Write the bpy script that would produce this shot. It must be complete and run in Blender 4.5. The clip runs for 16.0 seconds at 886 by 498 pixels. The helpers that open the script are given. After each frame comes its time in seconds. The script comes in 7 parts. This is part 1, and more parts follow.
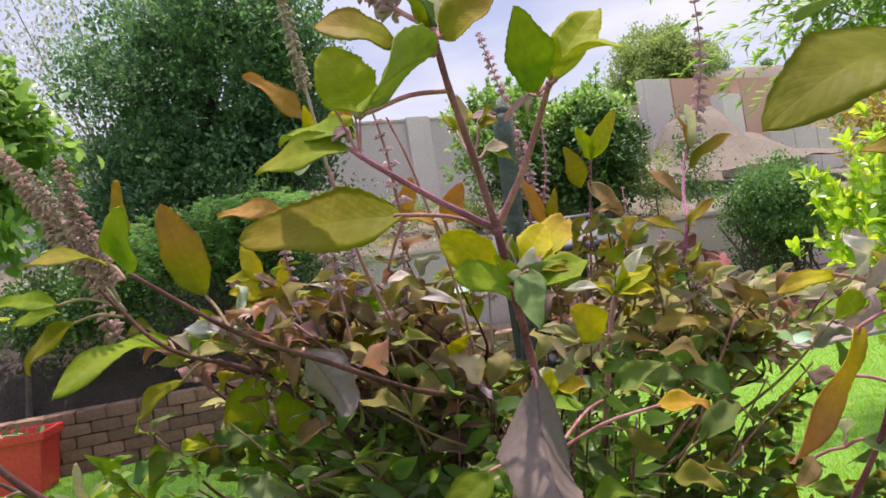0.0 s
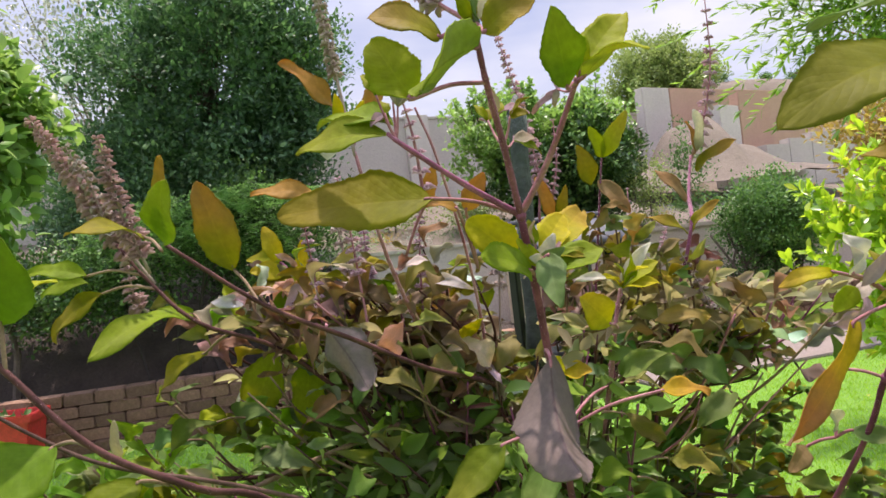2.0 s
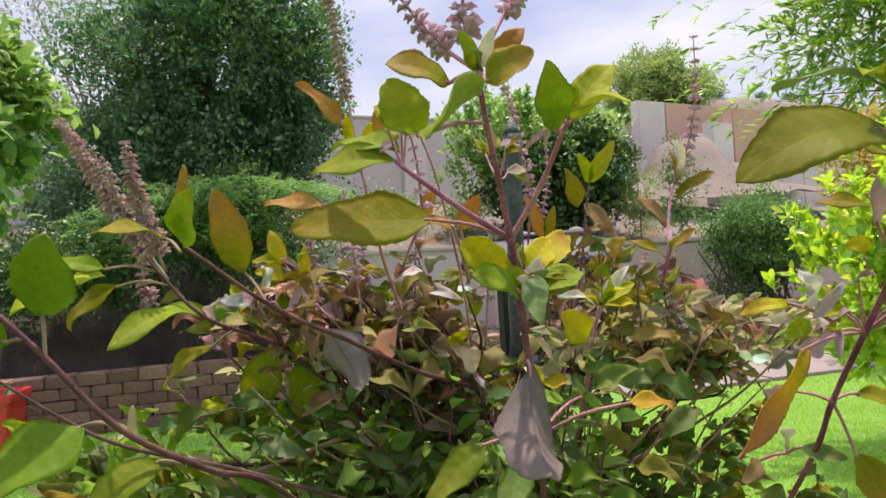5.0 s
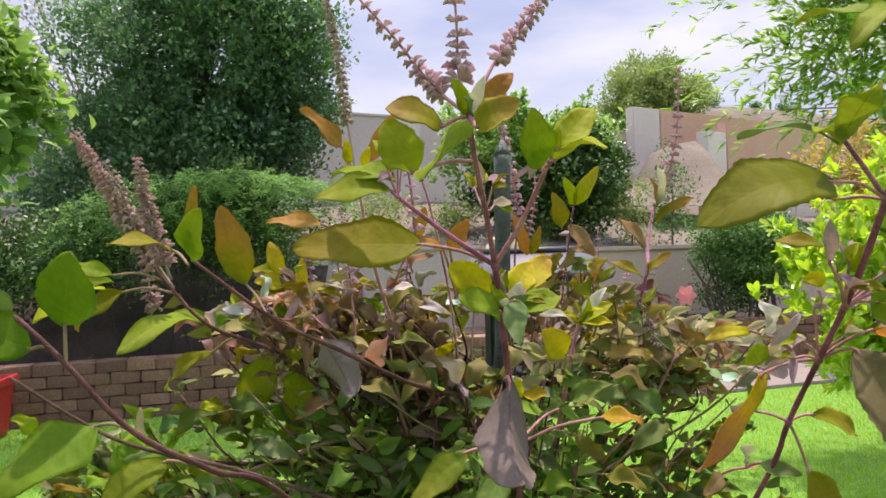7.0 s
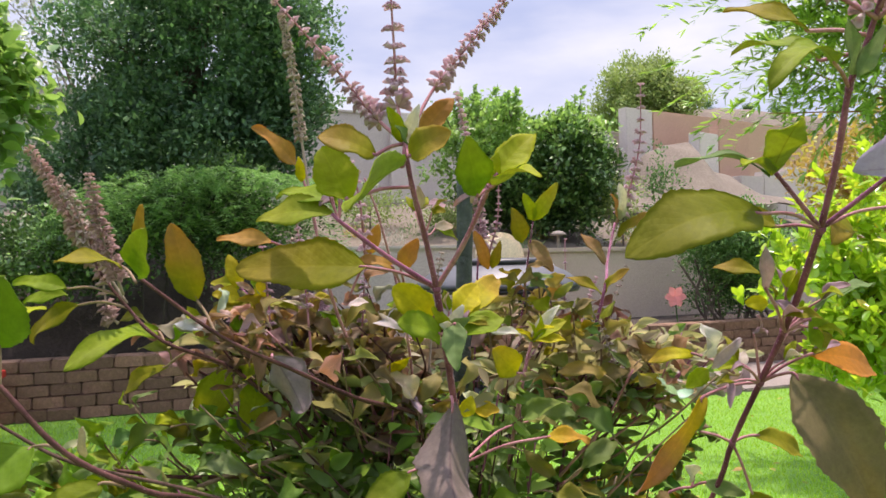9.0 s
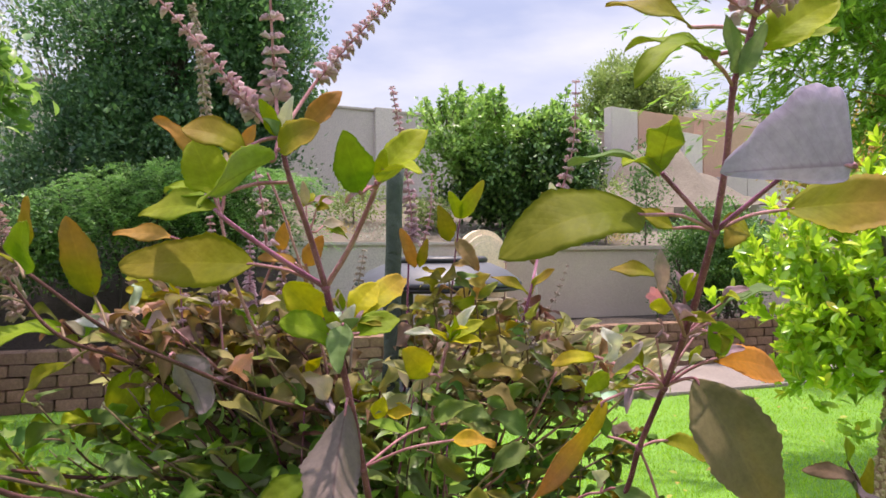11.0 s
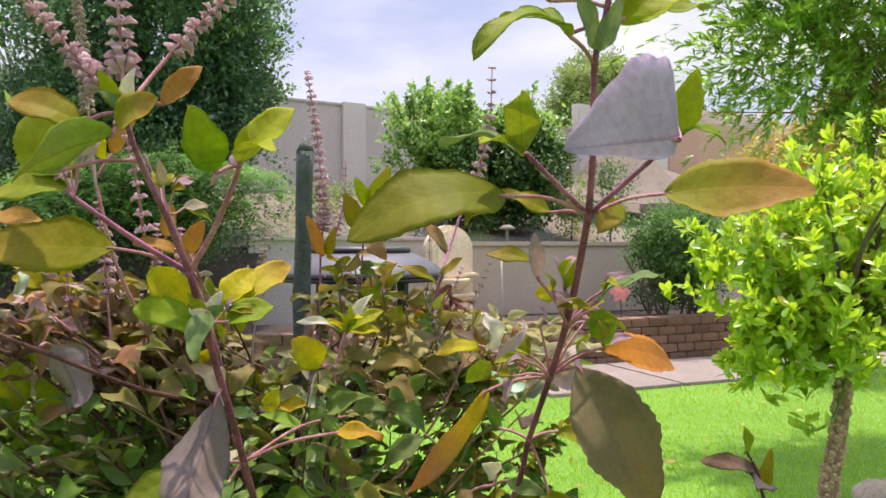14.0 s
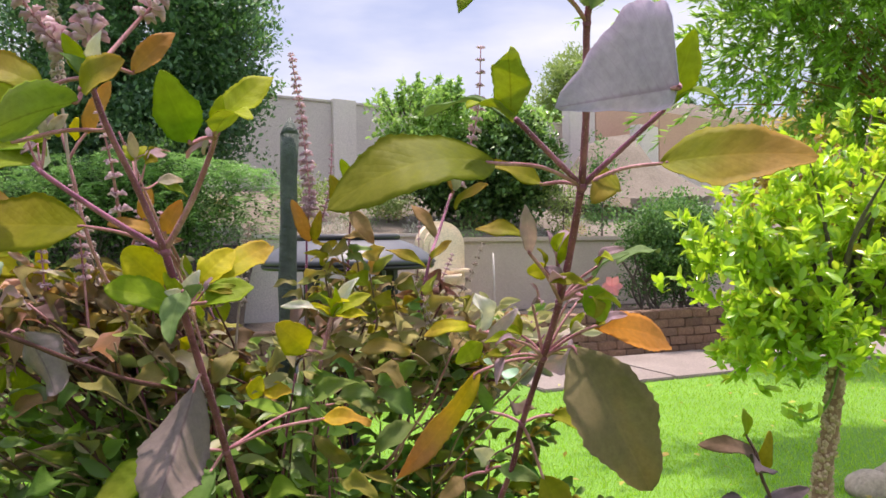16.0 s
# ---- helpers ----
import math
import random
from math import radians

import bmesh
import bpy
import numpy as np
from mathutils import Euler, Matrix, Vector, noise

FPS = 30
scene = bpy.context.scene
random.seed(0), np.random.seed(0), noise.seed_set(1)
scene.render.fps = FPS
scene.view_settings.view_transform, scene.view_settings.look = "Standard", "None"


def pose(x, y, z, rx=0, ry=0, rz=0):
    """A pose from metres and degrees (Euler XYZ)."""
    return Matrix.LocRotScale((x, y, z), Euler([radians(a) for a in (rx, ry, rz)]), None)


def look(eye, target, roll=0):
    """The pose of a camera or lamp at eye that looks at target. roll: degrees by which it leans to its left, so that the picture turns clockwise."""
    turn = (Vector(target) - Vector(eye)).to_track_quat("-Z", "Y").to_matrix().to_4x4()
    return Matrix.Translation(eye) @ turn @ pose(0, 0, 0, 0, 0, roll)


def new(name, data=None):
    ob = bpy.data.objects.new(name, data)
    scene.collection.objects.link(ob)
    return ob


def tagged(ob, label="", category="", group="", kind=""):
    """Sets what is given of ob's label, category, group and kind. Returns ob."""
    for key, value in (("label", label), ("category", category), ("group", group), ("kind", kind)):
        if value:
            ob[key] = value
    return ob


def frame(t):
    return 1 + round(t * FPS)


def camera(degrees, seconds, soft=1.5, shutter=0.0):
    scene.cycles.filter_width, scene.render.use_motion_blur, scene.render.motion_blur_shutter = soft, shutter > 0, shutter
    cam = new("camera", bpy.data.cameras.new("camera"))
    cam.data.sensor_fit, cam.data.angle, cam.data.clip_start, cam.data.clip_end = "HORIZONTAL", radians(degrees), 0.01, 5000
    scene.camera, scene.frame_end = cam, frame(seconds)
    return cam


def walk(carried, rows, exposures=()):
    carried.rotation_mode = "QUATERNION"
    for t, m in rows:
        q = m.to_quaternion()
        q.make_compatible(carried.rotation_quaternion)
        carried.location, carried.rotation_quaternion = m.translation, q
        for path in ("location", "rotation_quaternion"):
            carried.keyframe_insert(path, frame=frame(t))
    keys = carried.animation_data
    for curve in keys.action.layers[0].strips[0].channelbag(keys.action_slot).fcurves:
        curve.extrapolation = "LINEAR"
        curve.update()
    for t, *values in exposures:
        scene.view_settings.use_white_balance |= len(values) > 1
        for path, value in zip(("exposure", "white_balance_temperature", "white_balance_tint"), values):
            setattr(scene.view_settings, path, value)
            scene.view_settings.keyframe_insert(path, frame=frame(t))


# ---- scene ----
cam = camera(60.3, 16.0, 1.62)
PATH = [
    (0, (0.004, 0.038, 1.103), (0.0, 2.038, 1.123), -8.7),
    (0.5, (-0.002, 0.033, 1.103), (-0.002, 2.033, 1.121), -8.5),
    (1, (-0.007, 0.029, 1.101), (-0.002, 2.029, 1.119), -7.8),
    (1.5, (-0.009, 0.025, 1.099), (0.001, 2.025, 1.117), -7.2),
    (2, (-0.009, 0.021, 1.098), (0.006, 2.02, 1.115), -6.4),
    (2.5, (-0.01, 0.015, 1.099), (0.01, 2.014, 1.116), -5.6),
    (3, (-0.011, 0.01, 1.101), (0.014, 2.009, 1.119), -5.1),
    (3.5, (-0.013, 0.005, 1.102), (0.016, 2.005, 1.12), -4.8),
    (6, (-0.011, -0.022, 1.108), (0.043, 1.977, 1.125), -2.4),
    (6.5, (-0.011, -0.029, 1.111), (0.048, 1.97, 1.126), -2.0),
    (7, (-0.011, -0.037, 1.115), (0.054, 1.962, 1.129), -1.6),
    (7.5, (-0.007, -0.043, 1.119), (0.064, 1.956, 1.132), -1.4),
    (8, (-0.002, -0.043, 1.122), (0.072, 1.956, 1.134), -1.3),
    (10.5, (0.043, -0.033, 1.127), (0.15, 1.964, 1.128), -0.5),
    (11, (0.054, -0.032, 1.126), (0.172, 1.965, 1.125), -0.3),
    (11.5, (0.061, -0.031, 1.125), (0.191, 1.965, 1.122), -0.1),
    (12, (0.069, -0.031, 1.124), (0.22, 1.964, 1.119), -0.1),
    (12.5, (0.077, -0.029, 1.124), (0.244, 1.964, 1.118), -0.1),
    (13, (0.081, -0.027, 1.124), (0.259, 1.965, 1.117), -0.0),
    (13.5, (0.089, -0.025, 1.123), (0.275, 1.966, 1.114), -0.1),
    (14, (0.096, -0.023, 1.121), (0.292, 1.968, 1.109), -0.1),
    (14.5, (0.098, -0.021, 1.119), (0.302, 1.969, 1.104), -0.2),
    (15, (0.097, -0.017, 1.117), (0.305, 1.972, 1.101), -0.3),
    (15.5, (0.096, -0.015, 1.115), (0.309, 1.973, 1.097), -0.5),
    (16, (0.099, -0.01, 1.112), (0.316, 1.978, 1.092), -0.7),
]
walk(cam, [(t, look(eye, target, roll)) for t, eye, target, roll in PATH], [(0.0, 0.53, 6850, 25), (8.0, 0.55, 6850, 25), (16.0, 0.62, 6850, 24)])

# ---------------------------------------------------------------- world and sun
SUN_DIR = Vector((0.06, 0.22, 0.97)).normalized()
SUN_ELEV = math.asin(SUN_DIR.z)
SUN_ROT = math.atan2(SUN_DIR.x, SUN_DIR.y)

world = bpy.data.worlds.new("sky")
scene.world = world
world.use_nodes = True
wn, wl = world.node_tree.nodes, world.node_tree.links
wn.clear()
w_out = wn.new("ShaderNodeOutputWorld")
w_bg = wn.new("ShaderNodeBackground")
w_sky = wn.new("ShaderNodeTexSky")
w_sky.sky_type = "NISHITA"
w_sky.sun_disc = False
w_sky.sun_elevation = SUN_ELEV
w_sky.sun_rotation = SUN_ROT
w_gain = wn.new("ShaderNodeMix")
w_gain.data_type, w_gain.blend_type = "RGBA", "MULTIPLY"
w_gain.inputs["Factor"].default_value = 1.0
w_gain.inputs["B"].default_value = (0.13, 0.13, 0.13, 1)
w_co = wn.new("ShaderNodeTexCoord")
w_map = wn.new("ShaderNodeMapping")
w_map.inputs["Scale"].default_value = (1.0, 1.6, 3.2)
w_map.inputs["Rotation"].default_value = (0.2, 0.35, 0.1)
w_noise = wn.new("ShaderNodeTexNoise")
w_noise.inputs["Scale"].default_value = 2.3
w_noise.inputs["Detail"].default_value = 6
w_noise.inputs["Roughness"].default_value = 0.52
w_ramp = wn.new("ShaderNodeValToRGB")
w_ramp.color_ramp.elements[0].position, w_ramp.color_ramp.elements[0].color = 0.38, (0.40, 0.49, 0.69, 1)
w_ramp.color_ramp.elements[1].position, w_ramp.color_ramp.elements[1].color = 0.66, (0.745, 0.80, 0.85, 1)
w_mix = wn.new("ShaderNodeMix")
w_mix.data_type = "RGBA"
w_mix.inputs["Factor"].default_value = 0.86
wl.new(w_co.outputs["Generated"], w_map.inputs["Vector"])
wl.new(w_map.outputs["Vector"], w_noise.inputs["Vector"])
wl.new(w_noise.outputs["Fac"], w_ramp.inputs["Fac"])
wl.new(w_sky.outputs["Color"], w_gain.inputs["A"])
wl.new(w_gain.outputs["Result"], w_mix.inputs["A"])
wl.new(w_ramp.outputs["Color"], w_mix.inputs["B"])
# an overcast sky is about twice as bright overhead as near the horizon
w_sep = wn.new("ShaderNodeSeparateXYZ")
w_up = wn.new("ShaderNodeMapRange")
w_up.inputs["From Min"].default_value, w_up.inputs["From Max"].default_value = 0.3, 1.0
w_up.inputs["To Min"].default_value, w_up.inputs["To Max"].default_value = 0.89, 2.75
wl.new(w_co.outputs["Generated"], w_sep.inputs[0])
wl.new(w_sep.outputs["Z"], w_up.inputs["Value"])
wl.new(w_up.outputs[0], w_bg.inputs["Strength"])
wl.new(w_mix.outputs["Result"], w_bg.inputs["Color"])
wl.new(w_bg.outputs["Background"], w_out.inputs["Surface"])

sun_data = bpy.data.lights.new("sun", "SUN")
sun_data.energy = 4.6
sun_data.angle = radians(1.5)
sun_data.color = (1.0, 0.94, 0.85)
sun = new("sun", sun_data)
sun.matrix_world = look(SUN_DIR * 30, (0, 0, 0))


# ---------------------------------------------------------------- materials
def socket(node, *names):
    for n in names:
        if n in node.inputs:
            return node.inputs[n]


def blank(name):
    m = bpy.data.materials.new(name)
    m.use_nodes = True
    nt = m.node_tree
    nt.nodes.clear()
    out = nt.nodes.new("ShaderNodeOutputMaterial")
    bsdf = nt.nodes.new("ShaderNodeBsdfPrincipled")
    nt.links.new(bsdf.outputs[0], out.inputs["Surface"])
    return m, nt, bsdf, out


def noise_node(nt, scale, detail=4, rough=0.55, space="Object"):
    co = nt.nodes.new("ShaderNodeTexCoord")
    n = nt.nodes.new("ShaderNodeTexNoise")
    n.inputs["Scale"].default_value, n.inputs["Detail"].default_value, n.inputs["Roughness"].default_value = scale, detail, rough
    nt.links.new(co.outputs[space], n.inputs["Vector"])
    return n


def ramp_node(nt, fac, stops):
    r = nt.nodes.new("ShaderNodeValToRGB")
    e = r.color_ramp.elements
    while len(e) < len(stops):
        e.new(0.5)
    for el, (p, c) in zip(e, stops):
        el.position, el.color = p, (*c, 1)
    nt.links.new(fac, r.inputs["Fac"])
    return r


def mix_node(nt, a, b, fac=0.5, blend="MIX"):
    m = nt.nodes.new("ShaderNodeMix")
    m.data_type, m.blend_type = "RGBA", blend
    for key, v in (("A", a), ("B", b), ("Factor", fac)):
        if isinstance(v, (int, float)):
            m.inputs[key].default_value = v
        elif isinstance(v, tuple):
            m.inputs[key].default_value = (*v, 1)
        else:
            nt.links.new(v, m.inputs[key])
    return m.outputs["Result"]


def bump_node(nt, bsdf, height, strength=0.4, distance=0.01):
    b = nt.nodes.new("ShaderNodeBump")
    b.inputs["Strength"].default_value, b.inputs["Distance"].default_value = strength, distance
    nt.links.new(height, b.inputs["Height"])
    nt.links.new(b.outputs["Normal"], bsdf.inputs["Normal"])
    return b


def rough_surface(name, dark, light, scale, fine, rough=0.85, bump=0.5, distance=0.006, vary=0.0, metal=0.0):
    """Two scales of noise between two colours, with fine relief; vary: a change of tone from piece to piece."""
    m, nt, bsdf, _ = blank(name)
    big, small = noise_node(nt, scale), noise_node(nt, fine, 6, 0.65)
    a = ramp_node(nt, big.outputs["Fac"], [(0.3, dark), (0.7, light)]).outputs["Color"]
    g = ramp_node(nt, small.outputs["Fac"], [(0.25, (0.62, 0.62, 0.62)), (0.75, (1.2, 1.2, 1.2))]).outputs["Color"]
    c = mix_node(nt, a, g, 1.0, "MULTIPLY")
    if vary:
        info = nt.nodes.new("ShaderNodeObjectInfo")
        r = ramp_node(nt, info.outputs["Random"], [(0.0, (1 - vary,) * 3), (1.0, (1 + vary, 1 + vary * 0.9, 1 + vary * 0.8))])
        c = mix_node(nt, c, r.outputs["Color"], 1.0, "MULTIPLY")
    nt.links.new(c, bsdf.inputs["Base Color"])
    bsdf.inputs["Roughness"].default_value, bsdf.inputs["Metallic"].default_value = rough, metal
    bump_node(nt, bsdf, small.outputs["Fac"], bump, distance)
    return m


def leaf_surface(name, stops, through_colour, share=0.35, rough=0.45, spec=0.4, source="island", clump=0.0, deep=0.55):
    """Leaves: tone from leaf to leaf, some light passes through the blade."""
    m, nt, bsdf, out = blank(name)
    if source == "island":
        val = nt.nodes.new("ShaderNodeNewGeometry").outputs["Random Per Island"]
    else:
        val = nt.nodes.new("ShaderNodeObjectInfo").outputs["Random"]
    a = ramp_node(nt, val, stops).outputs["Color"]
    n = noise_node(nt, 14.0, 3)
    g = ramp_node(nt, n.outputs["Fac"], [(0.3, (0.75, 0.75, 0.75)), (0.7, (1.15, 1.15, 1.15))]).outputs["Color"]
    c = mix_node(nt, a, g, 1.0, "MULTIPLY")
    if clump:                                          # slow noise: cooler dark and warmer light patches across the crown
        w = noise_node(nt, clump, 3)
        h = ramp_node(nt, w.outputs["Fac"], [(0.38, (deep, deep * 1.08, deep * 1.18)), (0.62, (2 - deep, 1.93 - deep, 1.8 - deep))]).outputs["Color"]
        c = mix_node(nt, c, h, 1.0, "MULTIPLY")
    nt.links.new(c, bsdf.inputs["Base Color"])
    bsdf.inputs["Roughness"].default_value = rough
    bsdf.inputs["Specular IOR Level"].default_value = spec
    tr = nt.nodes.new("ShaderNodeBsdfTranslucent")
    nt.links.new(mix_node(nt, c, through_colour, 0.6), tr.inputs["Color"])
    mx = nt.nodes.new("ShaderNodeMixShader")
    mx.inputs[0].default_value = share
    nt.links.new(bsdf.outputs[0], mx.inputs[1])
    nt.links.new(tr.outputs[0], mx.inputs[2])
    nt.links.new(mx.outputs[0], out.inputs["Surface"])
    return m


M_LAWN = rough_surface("lawn_ground", (0.11, 0.26, 0.022), (0.16, 0.34, 0.035), 1.4, 90, 0.95, 0.8, 0.02)
M_GRASS = leaf_surface("grass_blade", [(0.0, (0.18, 0.40, 0.02)), (0.6, (0.28, 0.52, 0.025)), (1.0, (0.43, 0.58, 0.07))], (0.42, 0.74, 0.03), 0.45, 0.65, 0.12)
M_CONCRETE = rough_surface("concrete", (0.185, 0.15, 0.13), (0.24, 0.20, 0.175), 2.0, 60, 0.9, 0.3, 0.004)
M_BLOCK = rough_surface("tumbled_block", (0.15, 0.082, 0.05), (0.29, 0.175, 0.115), 9.0, 70, 0.95, 1.0, 0.016, 0.26)
M_STUCCO = rough_surface("stucco", (0.44, 0.35, 0.285), (0.52, 0.42, 0.345), 0.8, 120, 0.95, 0.35, 0.004)
M_WALL = rough_surface("block_wall_paint", (0.48, 0.425, 0.39), (0.55, 0.49, 0.45), 0.7, 80, 0.95, 0.35, 0.006)
M_PALE = rough_surface("pale_block", (0.54, 0.48, 0.44), (0.62, 0.56, 0.51), 0.9, 70, 0.95, 0.35, 0.006)
M_TAN = rough_surface("tan_stucco", (0.46, 0.28, 0.20), (0.54, 0.34, 0.25), 0.6, 70, 0.95, 0.3, 0.006)
M_SOIL = rough_surface("soil", (0.032, 0.023, 0.017), (0.075, 0.055, 0.042), 3.0, 45, 1.0, 1.0, 0.03)
M_SLOPE = rough_surface("dry_slope", (0.125, 0.10, 0.075), (0.175, 0.145, 0.11), 1.2, 30, 1.0, 0.5, 0.02)
M_ROOF = rough_surface("roof_tile", (0.27, 0.20, 0.15), (0.38, 0.28, 0.21), 3.0, 30, 0.9, 0.6, 0.02)
M_RED = rough_surface("red_plastic", (0.52, 0.03, 0.025), (0.60, 0.05, 0.04), 3.0, 40, 0.45, 0.1, 0.002)
M_BLACKPOT = rough_surface("black_plastic", (0.018, 0.018, 0.02), (0.035, 0.033, 0.034), 4.0, 60, 0.5, 0.15, 0.002)
M_SAND = rough_surface("cast_stone", (0.72, 0.56, 0.40), (0.80, 0.65, 0.50), 3.0, 70, 0.85, 0.35, 0.004)
M_HOOD = rough_surface("hood_plastic", (0.055, 0.058, 0.066), (0.075, 0.078, 0.088), 4.0, 60, 0.5, 0.05, 0.001)
M_BLACK = rough_surface("black_enamel", (0.012, 0.012, 0.013), (0.022, 0.021, 0.021), 5.0, 60, 0.45, 0.1, 0.001)
M_BARK = rough_surface("bark", (0.085, 0.065, 0.05), (0.17, 0.13, 0.10), 8.0, 60, 0.95, 1.0, 0.02)
M_DARKWOOD = rough_surface("dark_wood", (0.025, 0.02, 0.016), (0.05, 0.04, 0.03), 8.0, 60, 0.95, 1.0, 0.01)
M_SCAR = rough_surface("scarred_trunk", (0.20, 0.11, 0.06), (0.34, 0.20, 0.12), 18.0, 90, 0.9, 0.9, 0.01)
M_SCARTIP = rough_surface("scar_tip", (0.36, 0.24, 0.14), (0.54, 0.40, 0.26), 18.0, 90, 0.9, 0.5, 0.004)
M_ORANGEBARK = rough_surface("orange_twig", (0.30, 0.13, 0.05), (0.42, 0.20, 0.09), 8.0, 60, 0.8, 0.5, 0.004)
M_DRYVINE = rough_surface("dry_vine", (0.30, 0.22, 0.12), (0.42, 0.32, 0.19), 20.0, 90, 0.85, 0.5, 0.003)
M_ROCK = rough_surface("garden_stone", (0.33, 0.26, 0.20), (0.46, 0.37, 0.29), 5.0, 50, 0.9, 0.6, 0.01)

M_DARKTREE = leaf_surface("dark_tree_leaf", [(0.0, (0.038, 0.092, 0.055)), (0.6, (0.075, 0.155, 0.088)), (0.9, (0.135, 0.245, 0.13)), (1.0, (0.27, 0.40, 0.21))], (0.20, 0.44, 0.11), 0.3, 0.5, 0.3, clump=1.5, deep=0.68)
M_SPARSE = leaf_surface("greyish_leaf", [(0.0, (0.10, 0.13, 0.09)), (1.0, (0.48, 0.51, 0.44))], (0.42, 0.46, 0.34), 0.4, 0.35, 0.6)
M_HEDGE = leaf_surface("hedge_leaf", [(0.0, (0.04, 0.11, 0.035)), (0.6, (0.10, 0.23, 0.06)), (1.0, (0.22, 0.38, 0.11))], (0.2, 0.44, 0.08), 0.3, 0.5, 0.4, clump=3.0)
# pale copy: young leaves, and the light on the crown's lit parts
M_FLUSH_LIT = leaf_surface("lit_young_citrus_leaf", [(0.0, (0.09, 0.20, 0.05)), (0.5, (0.19, 0.36, 0.08)), (1.0, (0.36, 0.54, 0.16))], (0.36, 0.6, 0.1), 0.4, 0.35, 0.5)
M_SPRAY = leaf_surface("spray_leaf", [(0.0, (0.05, 0.14, 0.04)), (0.6, (0.12, 0.28, 0.075)), (1.0, (0.27, 0.45, 0.15))], (0.25, 0.5, 0.11), 0.38, 0.5, 0.4)
# dark copy: the shade under and inside crowns is in this colour
M_CITRUS_SHADED = leaf_surface("shaded_citrus_leaf", [(0.0, (0.022, 0.06, 0.02)), (0.6, (0.065, 0.15, 0.04)), (1.0, (0.18, 0.32, 0.09))], (0.12, 0.25, 0.04), 0.18, 0.45, 0.35, clump=2.5)
M_LEFTTREE = leaf_surface("broad_leaf", [(0.0, (0.07, 0.165, 0.04)), (0.6, (0.165, 0.31, 0.075)), (1.0, (0.33, 0.46, 0.13))], (0.36, 0.58, 0.10), 0.4, 0.4, 0.45)
M_FARTREE = leaf_surface("far_tree_leaf", [(0.0, (0.11, 0.18, 0.05)), (0.6, (0.20, 0.28, 0.08)), (1.0, (0.33, 0.41, 0.14))], (0.36, 0.48, 0.12), 0.35, 0.55, 0.3)
M_BUSH = leaf_surface("bush_leaf", [(0.0, (0.035, 0.085, 0.03)), (0.6, (0.075, 0.165, 0.055)), (1.0, (0.16, 0.28, 0.10))], (0.18, 0.36, 0.08), 0.28, 0.65, 0.2)
M_SHRUB = leaf_surface("bright_shrub_leaf", [(0.0, (0.14, 0.29, 0.02)), (0.4, (0.28, 0.48, 0.025)), (0.8, (0.42, 0.61, 0.05)), (0.92, (0.56, 0.61, 0.06)), (1.0, (0.66, 0.46, 0.04))], (0.55, 0.76, 0.03), 0.52, 0.28, 0.65, clump=4.0, deep=0.8)
M_WISP = leaf_surface("narrow_leaf", [(0.0, (0.075, 0.15, 0.03)), (0.5, (0.17, 0.32, 0.05)), (0.85, (0.30, 0.50, 0.07)), (1.0, (0.42, 0.58, 0.11))], (0.42, 0.70, 0.07), 0.45, 0.35, 0.5, clump=3.5, deep=0.75)
M_DRY = leaf_surface("dry_orange_leaf", [(0.0, (0.28, 0.17, 0.06)), (0.6, (0.42, 0.30, 0.07)), (1.0, (0.40, 0.42, 0.08))], (0.55, 0.42, 0.08), 0.35, 0.6, 0.2)


# ---------------------------------------------------------------- mesh helpers
def mesh_of(name, bm, materials, smooth=False):
    me = bpy.data.meshes.new(name)
    bmesh.ops.recalc_face_normals(bm, faces=bm.faces[:])
    bm.to_mesh(me)
    bm.free()
    for m in materials if isinstance(materials, (list, tuple)) else [materials]:
        me.materials.append(m)
    if smooth:
        me.shade_smooth()
    return me


def part(name, bm, material, parent=None, label="", smooth=False):
    """Links a bmesh as one mesh object, under a thing or under a part."""
    ob = new(name, mesh_of(name, bm, material, smooth))
    ob.parent = parent
    return tagged(ob, label)


def array_mesh(name, verts, faces, material, smooth=False):
    """A mesh from arrays that code has worked out: verts (n, 3), faces (m, k)."""
    me = bpy.data.meshes.new(name)
    verts, faces = np.asarray(verts, np.float32), np.asarray(faces, np.int32)
    me.vertices.add(len(verts))
    me.vertices.foreach_set("co", verts.ravel())
    k = faces.shape[1]
    me.loops.add(faces.size)
    me.loops.foreach_set("vertex_index", faces.ravel())
    me.polygons.add(len(faces))
    me.polygons.foreach_set("loop_start", np.arange(0, faces.size, k, dtype=np.int32))
    me.update(calc_edges=True)
    me.materials.append(material)
    if smooth:
        me.shade_smooth()
    return me


def box(bm, lo, hi, m=None, bevel=0.0):
    r = bmesh.ops.create_cube(bm, size=1.0)
    vs = r["verts"]
    lo, hi = Vector(lo), Vector(hi)
    for v in vs:
        v.co = Vector((lo[i] + (v.co[i] + 0.5) * (hi[i] - lo[i]) for i in range(3)))
    if bevel:
        es = {e for v in vs for e in v.link_edges}
        out = bmesh.ops.bevel(bm, geom=list(es), offset=bevel, segments=2, affect="EDGES")
        vs = list({v for f in out["faces"] for v in f.verts} | {v for v in vs if v.is_valid})
    if m is not None:
        bmesh.ops.transform(bm, matrix=m, verts=vs)
    return vs


